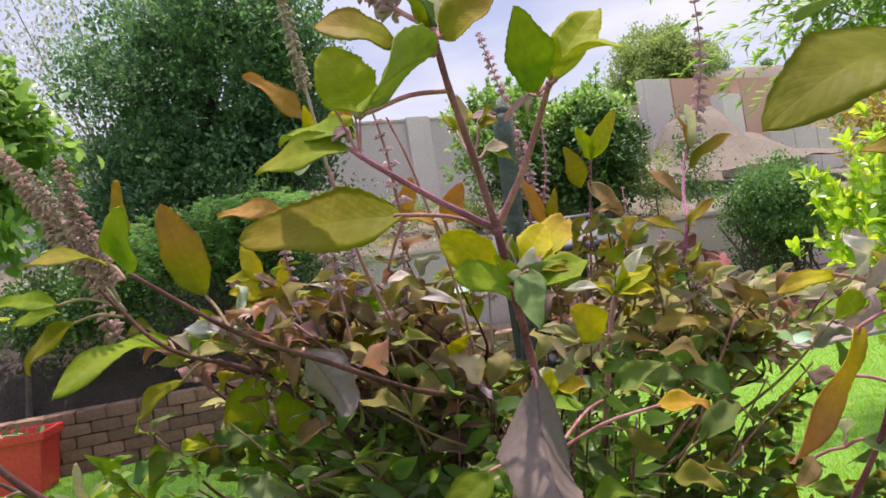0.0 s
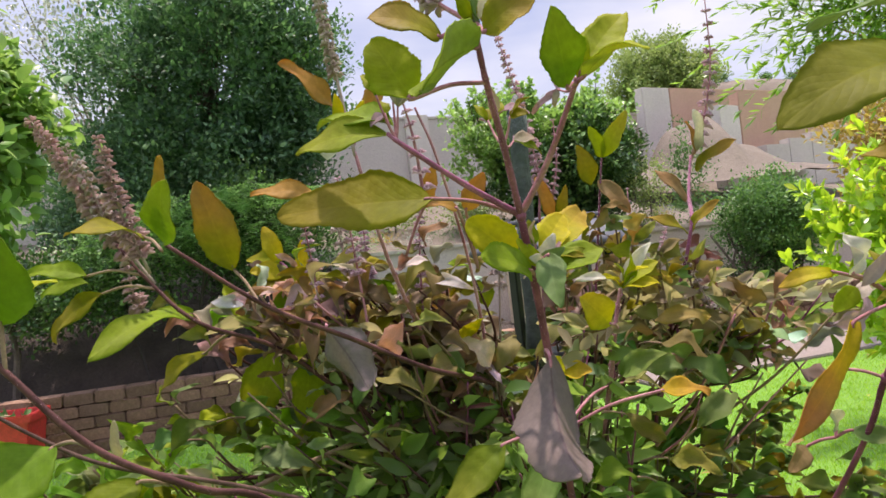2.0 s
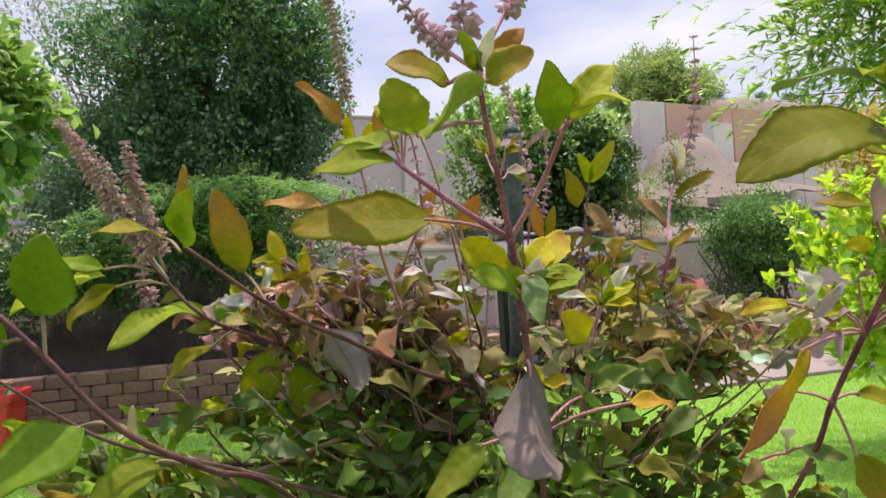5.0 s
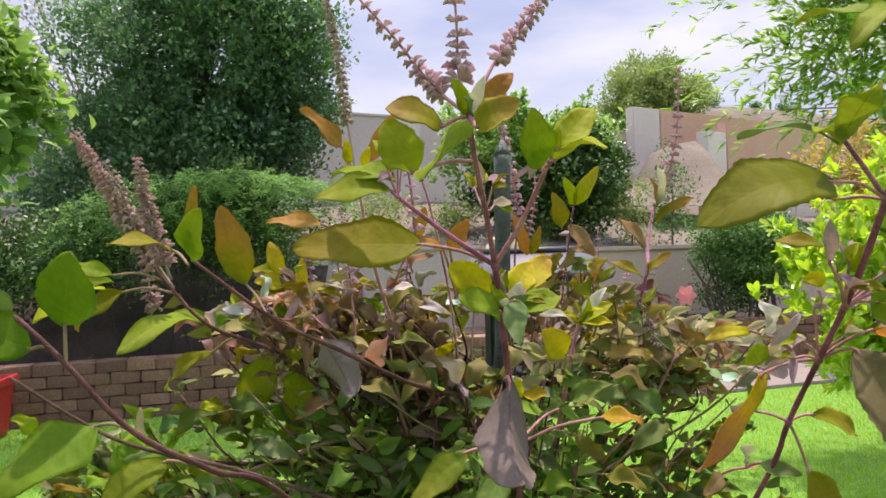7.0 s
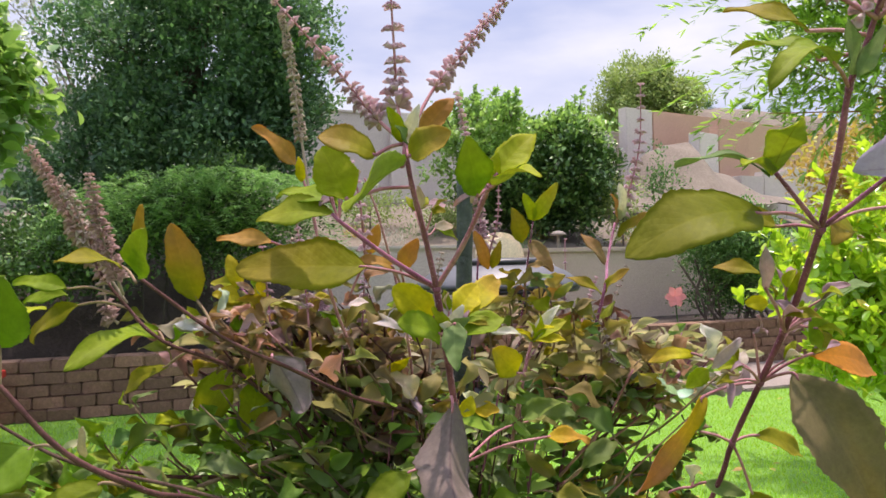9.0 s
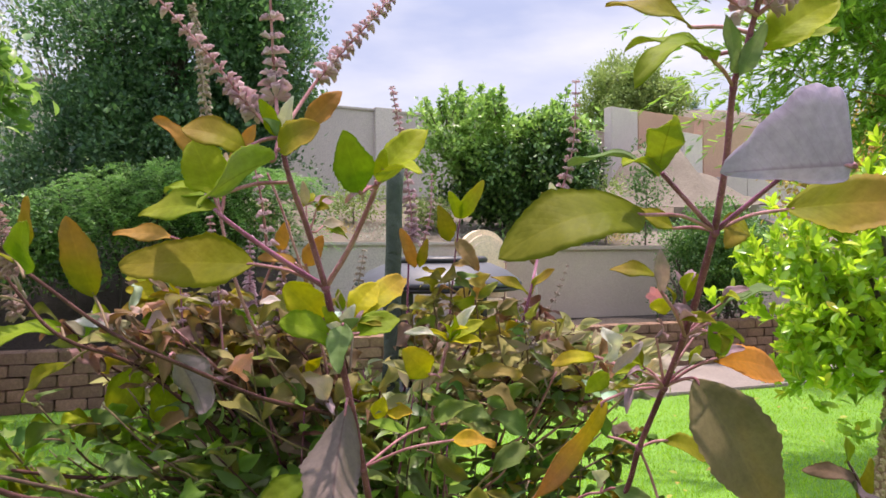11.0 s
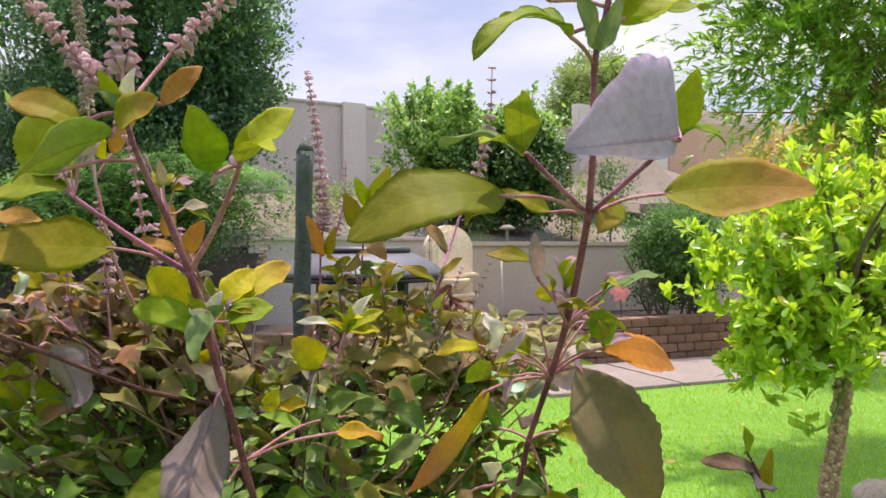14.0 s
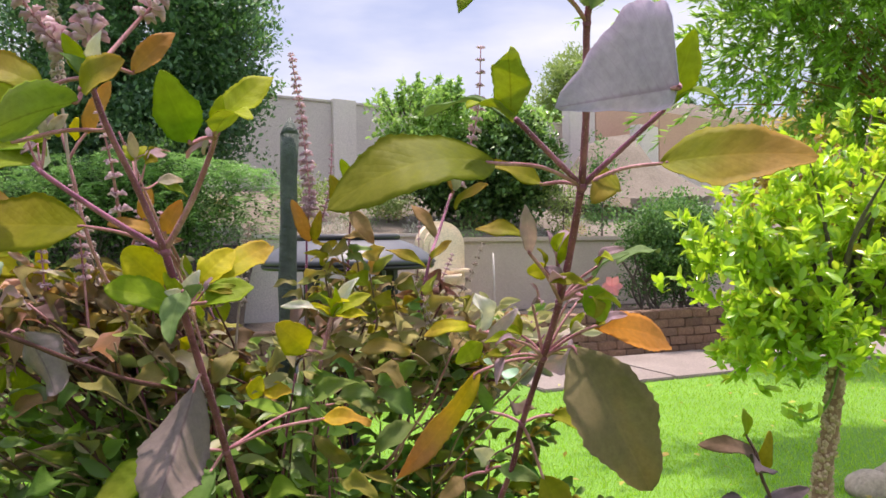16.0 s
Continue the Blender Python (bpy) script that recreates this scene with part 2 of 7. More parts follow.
def turned(bm, profile, seg=32, centre=(0, 0, 0), close=False):
    """A turned form: profile of (radius, height) from bottom to top."""
    rings = []
    cx, cy, cz = centre
    for r, z in profile:
        rings.append([bm.verts.new((cx + r * math.cos(2 * math.pi * i / seg), cy + r * math.sin(2 * math.pi * i / seg), cz + z)) for i in range(seg)])
    for a, b in zip(rings, rings[1:]):
        for i in range(seg):
            bm.faces.new((a[i], a[(i + 1) % seg], b[(i + 1) % seg], b[i]))
    if close:
        bm.faces.new(rings[0])
        bm.faces.new(rings[-1])


def tube(bm, pts, radii, seg=8):
    """A tapered round limb along points, with closed ends."""
    pts = [Vector(p) for p in pts]
    rings = []
    side = None
    for i, p in enumerate(pts):
        d = (pts[min(i + 1, len(pts) - 1)] - pts[max(i - 1, 0)]).normalized()
        if side is None:
            side = d.orthogonal().normalized()
        side = (side - d * side.dot(d)).normalized()
        up = d.cross(side)
        r = radii[i] if isinstance(radii, (list, tuple)) else radii
        rings.append([bm.verts.new(p + (side * math.cos(2 * math.pi * k / seg) + up * math.sin(2 * math.pi * k / seg)) * r) for k in range(seg)])
    for a, b in zip(rings, rings[1:]):
        for k in range(seg):
            bm.faces.new((a[k], a[(k + 1) % seg], b[(k + 1) % seg], b[k]))
    bm.faces.new(rings[0][::-1])
    bm.faces.new(rings[-1])


def smooth_line(pts, steps=5):
    """Catmull-Rom through the points."""
    p = [Vector(q) for q in pts]
    p = [p[0] * 2 - p[1]] + p + [p[-1] * 2 - p[-2]]
    out = []
    for i in range(1, len(p) - 2):
        for s in range(steps):
            t = s / steps
            a, b, c, d = p[i - 1], p[i], p[i + 1], p[i + 2]
            out.append(0.5 * ((2 * b) + (c - a) * t + (2 * a - 5 * b + 4 * c - d) * t * t + (3 * b - a - 3 * c + d) * t ** 3))
    out.append(p[-2])
    return out


# leaf outlines: (along, across, lift) and faces
def outline(widths, fold=0.25, droop=0.12):
    """A blade of unit length with the given half-widths along it: verts and triangles."""
    n = len(widths)
    v, f = [(0, 0, 0)], []
    for i, w in enumerate(widths):
        x = (i + 1) / (n + 1)
        z = -droop * x * x
        v += [(x, -w, z + fold * w), (x, 0, z), (x, w, z + fold * w)]
    v.append((1, 0, -droop))
    f += [(0, 1, 2), (0, 2, 3)]
    for i in range(n - 1):
        a, b = 1 + 3 * i, 4 + 3 * i
        f += [(a, b, b + 1), (a, b + 1, a + 1), (a + 1, b + 1, b + 2), (a + 1, b + 2, a + 2)]
    a, t = 1 + 3 * (n - 1), 3 * n + 1
    f += [(a, t, a + 1), (a + 1, t, a + 2)]
    return np.array(v), np.array(f)


BLADE_OVAL = outline([0.26, 0.22])
BLADE_LONG = outline([0.065, 0.085, 0.06], 0.2, 0.12)
BLADE_SPOON = outline([0.09, 0.17, 0.235, 0.24, 0.17], 0.22, 0.16)
BLADE_BROAD = outline([0.30, 0.38, 0.26], 0.25, 0.25)


def leaf_cloud(name, base, along, normal, size, blade, material, width=1.0):
    """One mesh of many blades, each at its base with its own direction, face and size."""
    tv, tf = blade
    a = along / np.linalg.norm(along, axis=1, keepdims=True)
    s = np.cross(normal, a)
    s /= np.linalg.norm(s, axis=1, keepdims=True) + 1e-9
    n = np.cross(a, s)
    size = size[:, None, None]
    v = base[:, None, :] + size * (tv[None, :, :1] * a[:, None, :] + width * tv[None, :, 1:2] * s[:, None, :] + tv[None, :, 2:] * n[:, None, :])
    f = tf[None] + (np.arange(len(base)) * len(tv))[:, None, None]
    return array_mesh(name, v.reshape(-1, 3), f.reshape(-1, 3), material)


def unit(rng, n):
    v = rng.normal(size=(n, 3))
    return v / np.linalg.norm(v, axis=1, keepdims=True)


def clumps(rng, centre, radii, n, shell=0.55, lumps=0.22, floor=-1.0):
    """Centres of leaf clumps in an uneven crown, more of them near its outside."""
    d = unit(rng, n * 2)
    d = d[d[:, 2] > floor][:n]
    r = shell + (1 - shell) * rng.random(len(d)) ** 0.6
    bump = np.array([noise.noise(Vector(q * 1.9) + Vector(centre)) for q in d])
    r = r * (1 + lumps * 2 * bump)
    return np.array(centre) + d * r[:, None] * np.array(radii), d


def crown(name, parent, rng, centre, radii, n, per, clump_r, size, blade, material, label="", shell=0.55, lumps=0.22, floor=-1.0, up=0.5, width=1.0, droop=0.0, flat=1.0):
    c, d = clumps(rng, centre, radii, n, shell, lumps, floor)
    k = len(c)
    off = rng.normal(size=(k, per, 3)) * clump_r
    base = (c[:, None, :] + off).reshape(-1, 3)
    out = np.repeat(d, per, axis=0)
    along = out * 0.6 + unit(rng, len(base)) * 0.9 + np.array([0, 0, up - droop])
    nrm = np.array([0, 0, flat]) + unit(rng, len(base)) * 0.75 + out * 0.3
    sz = size * rng.uniform(0.6, 1.25, len(base))
    ob = new(name, leaf_cloud(name, base, along, nrm, sz, blade, material, width))
    ob.parent = parent
    return tagged(ob, label), c


def limbs(parent, rng, root, tips, r0, material, name="limb", lift=0.4, seg=7):
    """Boughs from a fork towards some of the clumps, each a tapered mesh of its own."""
    root = Vector(root)
    for t in tips:
        t = Vector(t)
        mid = root.lerp(t, 0.5) + Vector((rng.normal() * 0.08, rng.normal() * 0.08, lift * 0.15)) * (t - root).length
        pts = smooth_line([root, mid, t], 4)
        bm = bmesh.new()
        tube(bm, pts, [r0 * (1 - 0.8 * i / (len(pts) - 1)) for i in range(len(pts))], seg)
        part(name, bm, material, parent, smooth=True)


def thing(name, at, label, category, group="", kind=""):
    ob = new(name)
    ob.location = at
    ob.empty_display_size = 0.05
    return tagged(ob, label, category, group, kind)


def inv(ob):
    """Children are given in world places: undo the parent's place."""
    bpy.context.view_layer.update()
    for c in ob.children_recursive:
        if c.parent == ob:
            c.matrix_parent_inverse = ob.matrix_world.inverted()


# ---------------------------------------------------------------- ground and walls
bm = bmesh.new()
bmesh.ops.create_grid(bm, x_segments=40, y_segments=40, size=300)
ground = tagged(part("ground", bm, M_LAWN), "short bright green lawn reaching away", "lawn", kind="structure")

SLOPE = 0.30                       # the walls run at this slope across the garden
TURN_W = math.degrees(math.atan(SLOPE))


def wall_y(x, y0=6.14):
    return y0 + SLOPE * x


def along_wall(x, y0, z=0.0):
    return pose(x, wall_y(x, y0), z, 0, 0, TURN_W)


# concrete walk in front of the low wall
path = tagged(new("pavement"), "pale tan concrete walk edging the lawn", "walkway", kind="structure")
for i in range(5):
    bm = bmesh.new()
    box(bm, (0.008, -1.10, -0.06), (1.192, -0.02, 0.025), along_wall(1.1 + i * 1.15, 6.14), 0.008)
    part("slab", bm, M_CONCRETE, path)

# planting bed between the low wall and the stucco wall
bm = bmesh.new()
box(bm, (-0.1, 0.18, 0.0), (15.0, 1.42, 0.36), along_wall(-6.5, 6.14))
bed = tagged(part("ground_bed", bm, M_SOIL), "dark bare soil of the raised planting bed", "soil", kind="structure")

# stucco retaining wall with a cap
bm = bmesh.new()
box(bm, (0, 0, 0), (7.0, 0.2, 1.10), along_wall(1.14, 7.62))
box(bm, (0, -0.025, 1.10), (7.0, 0.24, 1.15), along_wall(1.14, 7.62), 0.008)
tagged(part("wall_stucco", bm, M_STUCCO), "smooth greyish tan stucco retaining wall with a thin cap", "wall", kind="structure")

bm = bmesh.new()
box(bm, (0, 0, 0), (2.3, 0.2, 1.16), along_wall(-1.05, 7.80))
box(bm, (0, -0.025, 1.16), (2.3, 0.24, 1.20), along_wall(-1.05, 7.80), 0.008)
tagged(part("wall_stucco_back", bm, M_WALL), "paler beige stucco wall set a little back", "wall", kind="structure")

# dark earth bank where the wall stops, under the shrubs
bm = bmesh.new()
rows_ = []
for j in range(9):
    t = j / 8
    row = []
    for i in range(41):
        x = -7.5 + 6.6 * i / 40
        row.append(bm.verts.new((x, wall_y(x, 6.9 + 1.0 * t), 0.34 + 0.76 * t ** 0.7 + 0.05 * noise.noise((x * 2, t * 4, 5.0)) * (0 < j < 8))))
    rows_.append(row)
for j in range(8):
    for i in range(40):
        bm.faces.new((rows_[j][i], rows_[j][i + 1], rows_[j + 1][i + 1], rows_[j + 1][i]))
tagged(part("ground_bank", bm, M_SOIL, smooth=True), "dark earth bank under the shrubs", "soil", kind="structure")

# slope above it, up to the block wall
bm = bmesh.new()
nx, ny = 60, 24
grid = []
for j in range(ny + 1):
    row = []
    for i in range(nx + 1):
        x = -7.0 + 16.0 * i / nx
        y0 = wall_y(x, 7.80)
        y1 = 12.1 + 0.5 * x + 3.0
        t = j / ny
        y = y0 + (y1 - y0) * t
        z = 1.06 + 1.0 * min(1.0, t * 1.5) + 0.07 * noise.noise((x * 1.3, y * 1.3, 0.0))
        row.append(bm.verts.new((x, y, z if j else 1.06)))
    grid.append(row)
for j in range(ny):
    for i in range(nx):
        bm.faces.new((grid[j][i], grid[j][i + 1], grid[j + 1][i + 1], grid[j + 1][i]))
tagged(part("ground_slope", bm, M_SLOPE, smooth=True), "dry beige earth slope above the retaining wall", "slope", kind="structure")

# garden block wall with pilasters, stepping up to its right end
wall_b = tagged(new("wall_block"), "greyish beige garden block wall with pilasters", "wall", kind="structure")
WB = math.degrees(math.atan(0.5))


def on_block(x):
    return pose(x, 12.05 + 0.5 * x, 0, 0, 0, WB)


bm = bmesh.new()
box(bm, (-9.0, 0, 1.4), (4.6, 0.2, 3.27), on_block(0))
part("panel", bm, M_WALL, wall_b)
bm = bmesh.new()
box(bm, (-9.0, -0.02, 3.27), (4.6, 0.22, 3.31), on_block(0), 0.006)
part("cap", bm, M_WALL, wall_b)
for x in (-6.3, -3.2, -0.13, 2.9):
    bm = bmesh.new()
    box(bm, (-0.2, -0.06, 1.4), (0.2, 0.26, 3.33), on_block(x), 0.01)
    part("pilaster", bm, M_PALE, wall_b)

# neighbouring walls up the hill: a taller pale end, tan walls behind, lower stepped ones
wall_t = tagged(new("wall_hill"), "stepped tan and pale block walls on the hillside", "wall", kind="structure")


def slab(name, x0, y0, x1, y1, z0, z1, mat, thick=0.2):
    d = Vector((x1 - x0, y1 - y0, 0))
    bm = bmesh.new()
    box(bm, (0, 0, z0), (d.length, thick, z1), pose(x0, y0, 0, 0, 0, math.degrees(math.atan2(d.y, d.x))), 0.012)
    return part(name, bm, mat, wall_t)


slab("panel", 3.95, 13.64, 4.55, 14.0, 1.6, 3.70, M_PALE)
slab("panel", 4.56, 14.0, 9.5, 16.9, 1.6, 3.70, M_TAN)
slab("pillar", 4.95, 12.75, 5.42, 13.1, 1.6, 3.10, M_PALE, 0.22)
slab("panel", 5.43, 13.1, 6.2, 13.6, 1.6, 3.35, M_TAN)
for i in range(4):
    slab("step", 5.46 + 0.5 * i, 12.3 + 0.25 * i, 5.96 + 0.5 * i, 12.55 + 0.25 * i, 1.2, 2.30 + 0.09 * i, M_WALL)

# bare earth banked up against the foot of those walls
bm = bmesh.new()
CREST = ((3.0, 1.95), (3.6, 2.15), (3.95, 2.72), (4.3, 2.85), (4.7, 2.88), (4.95, 2.42), (5.3, 2.32), (5.65, 2.02), (6.3, 1.9))
grid = []
for j in range(15):
    row = []
    for i in range(34):
        x = 3.0 + 0.1 * i
        crest = float(np.interp(x, [p for p, _ in CREST], [q for _, q in CREST]))
        t = j / 14
        rise = t * t * (3 - 2 * t)
        y = 10.7 + 1.95 * t
        row.append(bm.verts.new((x, y, 1.72 + (crest - 1.72) * rise + 0.05 * noise.noise((x * 3.1, y * 3.1, 2.0)))))
    grid.append(row)
for j in range(14):
    for i in range(33):
        bm.faces.new((grid[j][i], grid[j][i + 1], grid[j + 1][i + 1], grid[j + 1][i]))
tagged(part("ground_bank", bm, M_SLOPE, smooth=True), "bare grey-beige earth bank below the hillside walls", "slope", kind="structure")

# ---------------------------------------------------------------- far house and trees
house = thing("house", (6.6, 30, 0), "distant house with brown tiled gable roof", "house")
bm = bmesh.new()
box(bm, (4.8, 29.0, 0), (8.6, 33, 6.3))
part("wall", bm, M_TAN, house)
bm = bmesh.new()
for x0, x1, z0, z1 in ((4.2, 6.7, 6.15, 7.15), (6.7, 9.2, 7.15, 6.15)):
    vs = [bm.verts.new(p) for p in ((x0, 28.85, z0), (x1, 28.85, z1), (x1, 33.4, z1), (x0, 33.4, z0))]
    us = [bm.verts.new((v.co.x, v.co.y, v.co.z + 0.14)) for v in vs]
    bm.faces.new(vs), bm.faces.new(us)
    for i in range(4):
        bm.faces.new((vs[i], vs[(i + 1) % 4], us[(i + 1) % 4], us[i]))
part("roof", bm, M_ROOF, house)
bm = bmesh.new()
fr, bk = [[bm.verts.new((x, y, z)) for x, z in ((4.8, 6.303), (8.6, 6.303), (6.7, 7.08))] for y in (28.94, 29.2)]
bm.faces.new(fr), bm.faces.new(bk[::-1])
for i in range(3):
    bm.faces.new((fr[i], bk[i], bk[(i + 1) % 3], fr[(i + 1) % 3]))
part("gable", bm, M_TAN, house)
inv(house)
house.location = (6.2, 30, -0.85)

bm = bmesh.new()
rows_ = []
for j in range(9):
    row = []
    for i in range(41):
        x = 8.5 + 14.0 * i / 40
        crest = 6.35 - 0.06 * abs(x - 11.4) ** 1.4 + 0.16 * noise.noise((x * 1.6, 3.0, 0.0)) + 0.07 * noise.noise((x * 5.0, 1.0, 0.0))
        row.append(bm.verts.new((x, 23.0 + 0.8 * j, crest * math.sin(math.pi * min(1.0, (j + 0.4) / 7) * 0.5) if j < 8 else 4.5)))
    rows_.append(row)
for j in range(8):
    for i in range(40):
        bm.faces.new((rows_[j][i], rows_[j][i + 1], rows_[j + 1][i + 1], rows_[j + 1][i]))
tagged(part("backdrop_ridge", bm, M_SLOPE, smooth=True), "dry brown ridge far behind the walls", "hill", kind="structure")
rng = np.random.default_rng(73)
for x, y, z, r in ((11.1, 28.0, 6.35, 0.28), (12.7, 28.0, 6.2, 0.2), (13.8, 28.0, 6.1, 0.25)):
    s_ = thing("shrub", (x, y, z - 0.3), "small grey-green scrub bush on the far ridge", "shrub", "scrub on the ridge")
    bm = bmesh.new()
    tube(bm, [(x, y, z - 0.4), (x, y, z), (x, y, z + r * 0.5)], [0.03, 0.02, 0.01], 5)
    part("stem", bm, M_BARK, s_)
    crown("crown", s_, rng, (x, y, z + r * 0.4), (r * 1.3, r, r * 0.7), 40, 22, 0.06, 0.06, BLADE_OVAL, M_BUSH, shell=0.2)
    inv(s_)

far_tree = thing("tree", (5.9, 17.2, 1.7), "rounded yellow-green tree behind the hillside wall", "tree")
rng = np.random.default_rng(11)
bm = bmesh.new()
tube(bm, [(5.9, 17.2, 1.6), (5.95, 17.2, 2.9), (5.9, 17.2, 4.2)], [0.16, 0.12, 0.07], 8)
part("trunk", bm, M_BARK, far_tree, smooth=True)
_, c = crown("crown", far_tree, rng, (5.50, 17.2, 4.45), (1.13, 1.1, 0.95), 620, 60, 0.10, 0.075, BLADE_OVAL, M_FARTREE, shell=0.3, lumps=0.3)
limbs(far_tree, rng, (5.9, 17.2, 3.4), c[::32], 0.05, M_BARK)
inv(far_tree)

dark_tree = thing("tree", (-2.2, 7.9, 0.36), "large dense dark green tree", "tree")
rng = np.random.default_rng(12)
bm = bmesh.new()
tube(bm, smooth_line([(-2.3, 7.2, 0.3), (-2.2, 7.6, 1.2), (-2.25, 7.9, 2.3), (-2.2, 8.0, 3.6)]), [0.17 - 0.006 * i for i in range(16)], 10)
part("trunk", bm, M_BARK, dark_tree, smooth=True)
cs = []
for nm, cen, rad, n in (("low_crown", (-3.35, 8.2, 2.0), (0.95, 0.85, 0.95), 300), ("crown", (-2.15, 8.0, 3.0), (1.25, 1.2, 1.35), 680), ("crown", (-2.75, 8.2, 3.35), (0.6, 0.8, 0.8), 110),
                        ("crown", (-1.35, 7.9, 3.1), (0.62, 0.7, 0.95), 150), ("crown", (-1.55, 7.7, 2.3), (0.7, 0.6, 0.5), 130), ("crown", (-2.3, 7.5, 2.2), (0.8, 0.6, 0.5), 150), ("top_crown", (-1.95, 8.1, 4.15), (0.95, 0.9, 0.65), 160)):
    _, c = crown(nm, dark_tree, rng, cen, rad, n, 62, 0.085, 0.058, BLADE_OVAL, M_DARKTREE, shell=0.4, lumps=0.27)
    cs += list(c[::90])
limbs(dark_tree, rng, (-2.22, 8.3, 2.2), cs, 0.028, M_BARK)
# added bough, out of view overhead, only there to shade the lawn
_, c = crown("high_bough", dark_tree, rng, (-1.65, 5.55, 4.05), (1.0, 0.85, 0.32), 360, 40, 0.09, 0.055, BLADE_OVAL, M_DARKTREE, shell=0.2)
limbs(dark_tree, rng, (-2.1, 7.6, 4.2), c[::60], 0.03, M_BARK, lift=0.0)
for i in range(34):                                    # loose shoots along the sunny outline; paler leaves paint its light
    z = rng.uniform(2.3, 4.3)
    p0 = np.array([-1.05 + rng.normal() * 0.16 - 0.12 * abs(z - 3.2), 7.9 + rng.normal() * 0.4, z])
    tip = p0 + np.array([rng.uniform(0.1, 0.34), rng.normal() * 0.08, rng.uniform(0.05, 0.28)])
    bm = bmesh.new()
    tube(bm, [p0, (p0 + tip) / 2, tip], [0.007, 0.005, 0.002], 5)
    shoot = part("shoot", bm, M_BARK, dark_tree)
    n = 40
    base = p0 + (tip - p0) * rng.random(n)[:, None]
    ob = new("leaves", leaf_cloud("leaves", base + rng.normal(size=(n, 3)) * 0.018, unit(rng, n) + np.array([0.5, 0, 0.5]), unit(rng, n) + np.array([0, 0, 1.0]), rng.uniform(0.04, 0.065, n), BLADE_OVAL, M_HEDGE))
    ob.parent = shoot
inv(dark_tree)

grey_tree = thing("tree", (-4.2, 10.5, 1.2), "thin greyish tree with sky showing through", "tree")
rng = np.random.default_rng(13)
bm = bmesh.new()
tube(bm, smooth_line([(-4.2, 10.5, 1.0), (-4.25, 10.5, 2.4), (-4.3, 10.4, 3.2)]), [0.10 - 0.006 * i for i in range(11)], 8)
part("trunk", bm, M_BARK, grey_tree, smooth=True)
_, c = crown("crown", grey_tree, rng, (-4.8, 10.5, 4.4), (2.0, 1.4, 1.9), 380, 15, 0.24, 0.075, BLADE_OVAL, M_SPARSE, shell=0.3, lumps=0.3)
limbs(grey_tree, rng, (-4.25, 10.5, 2.6), c[::40], 0.022, M_BARK)
inv(grey_tree)

citrus = thing("tree", (1.48, 9.5, 1.2), "round green citrus tree with upright shoots", "tree")
rng = np.random.default_rng(14)
bm = bmesh.new()
tube(bm, smooth_line([(1.45, 9.45, 1.0), (1.47, 9.5, 1.5), (1.48, 9.5, 2.2)]), [0.075 - 0.002 * i for i in range(11)], 10)
part("trunk", bm, M_BARK, citrus, smooth=True)
# left and top lobes in pale leaves paint the sunlit side
crown("young_crown", citrus, rng, (0.98, 9.6, 2.38), (0.60, 0.6, 0.55), 250, 30, 0.06, 0.07, BLADE_OVAL, M_FLUSH_LIT, shell=0.3, lumps=0.4)
crown("top_crown", citrus, rng, (1.95, 9.4, 2.48), (0.45, 0.5, 0.28), 110, 30, 0.07, 0.07, BLADE_OVAL, M_FLUSH_LIT, shell=0.3, lumps=0.4)
cs = []
# right and lower lobes in dark leaves paint the shaded side
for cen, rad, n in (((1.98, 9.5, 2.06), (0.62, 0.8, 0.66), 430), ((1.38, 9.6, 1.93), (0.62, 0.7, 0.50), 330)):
    _, c = crown("crown", citrus, rng, cen, rad, n, 40, 0.065, 0.07, BLADE_OVAL, M_CITRUS_SHADED, shell=0.3, lumps=0.3)
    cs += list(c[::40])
limbs(citrus, rng, (1.48, 9.5, 1.6), cs, 0.03, M_BARK)
for i in range(48):                                    # upright young shoots over both halves of the crown
    mid_, half = (0.98, 0.55) if i % 3 else (2.05, 0.40)
    r = rng.uniform(-1, 1)
    p0 = np.array([mid_ + half * r, 9.5 + rng.normal() * 0.25, (2.55 if i % 3 else 2.42) + 0.22 * (1 - r * r)])
    h = rng.uniform(0.16, 0.44) * (1.1 - 0.4 * abs(r))
    tip = p0 + np.array([rng.normal() * 0.08 + r * 0.10, rng.normal() * 0.07, h])
    bm = bmesh.new()
    tube(bm, [p0, (p0 + tip) / 2, tip], [0.008, 0.006, 0.003], 5)
    shoot = part("shoot", bm, M_BARK, citrus)
    n = 46
    t = rng.random(n) ** 0.8
    base = p0 + (tip - p0) * t[:, None]
    sh = new("leaves", leaf_cloud("leaves", base + rng.normal(size=(n, 3)) * 0.012, unit(rng, n) + np.array([0, 0, 0.7]), unit(rng, n) + np.array([0, 0, 1.0]), rng.uniform(0.05, 0.085, n), BLADE_OVAL, M_FLUSH_LIT))
    sh.parent = shoot
inv(citrus)

# ---------------------------------------------------------------- hedge and bushes in the bed
hedge = thing("hedge", (-1.85, 6.3, 0.36), "loose feathery green shrub in the raised bed", "shrub")
rng = np.random.default_rng(15)
for i in range(7):
    bm = bmesh.new()
    x = -2.35 + 0.17 * i
    tube(bm, smooth_line([(x, wall_y(x, 6.75), 0.3), (x + rng.normal() * 0.1, wall_y(x, 6.8), 0.9), (x + rng.normal() * 0.25, wall_y(x, 6.8), 1.6)]), 0.011, 6)
    part("stem", bm, M_DARKWOOD, hedge, smooth=True)
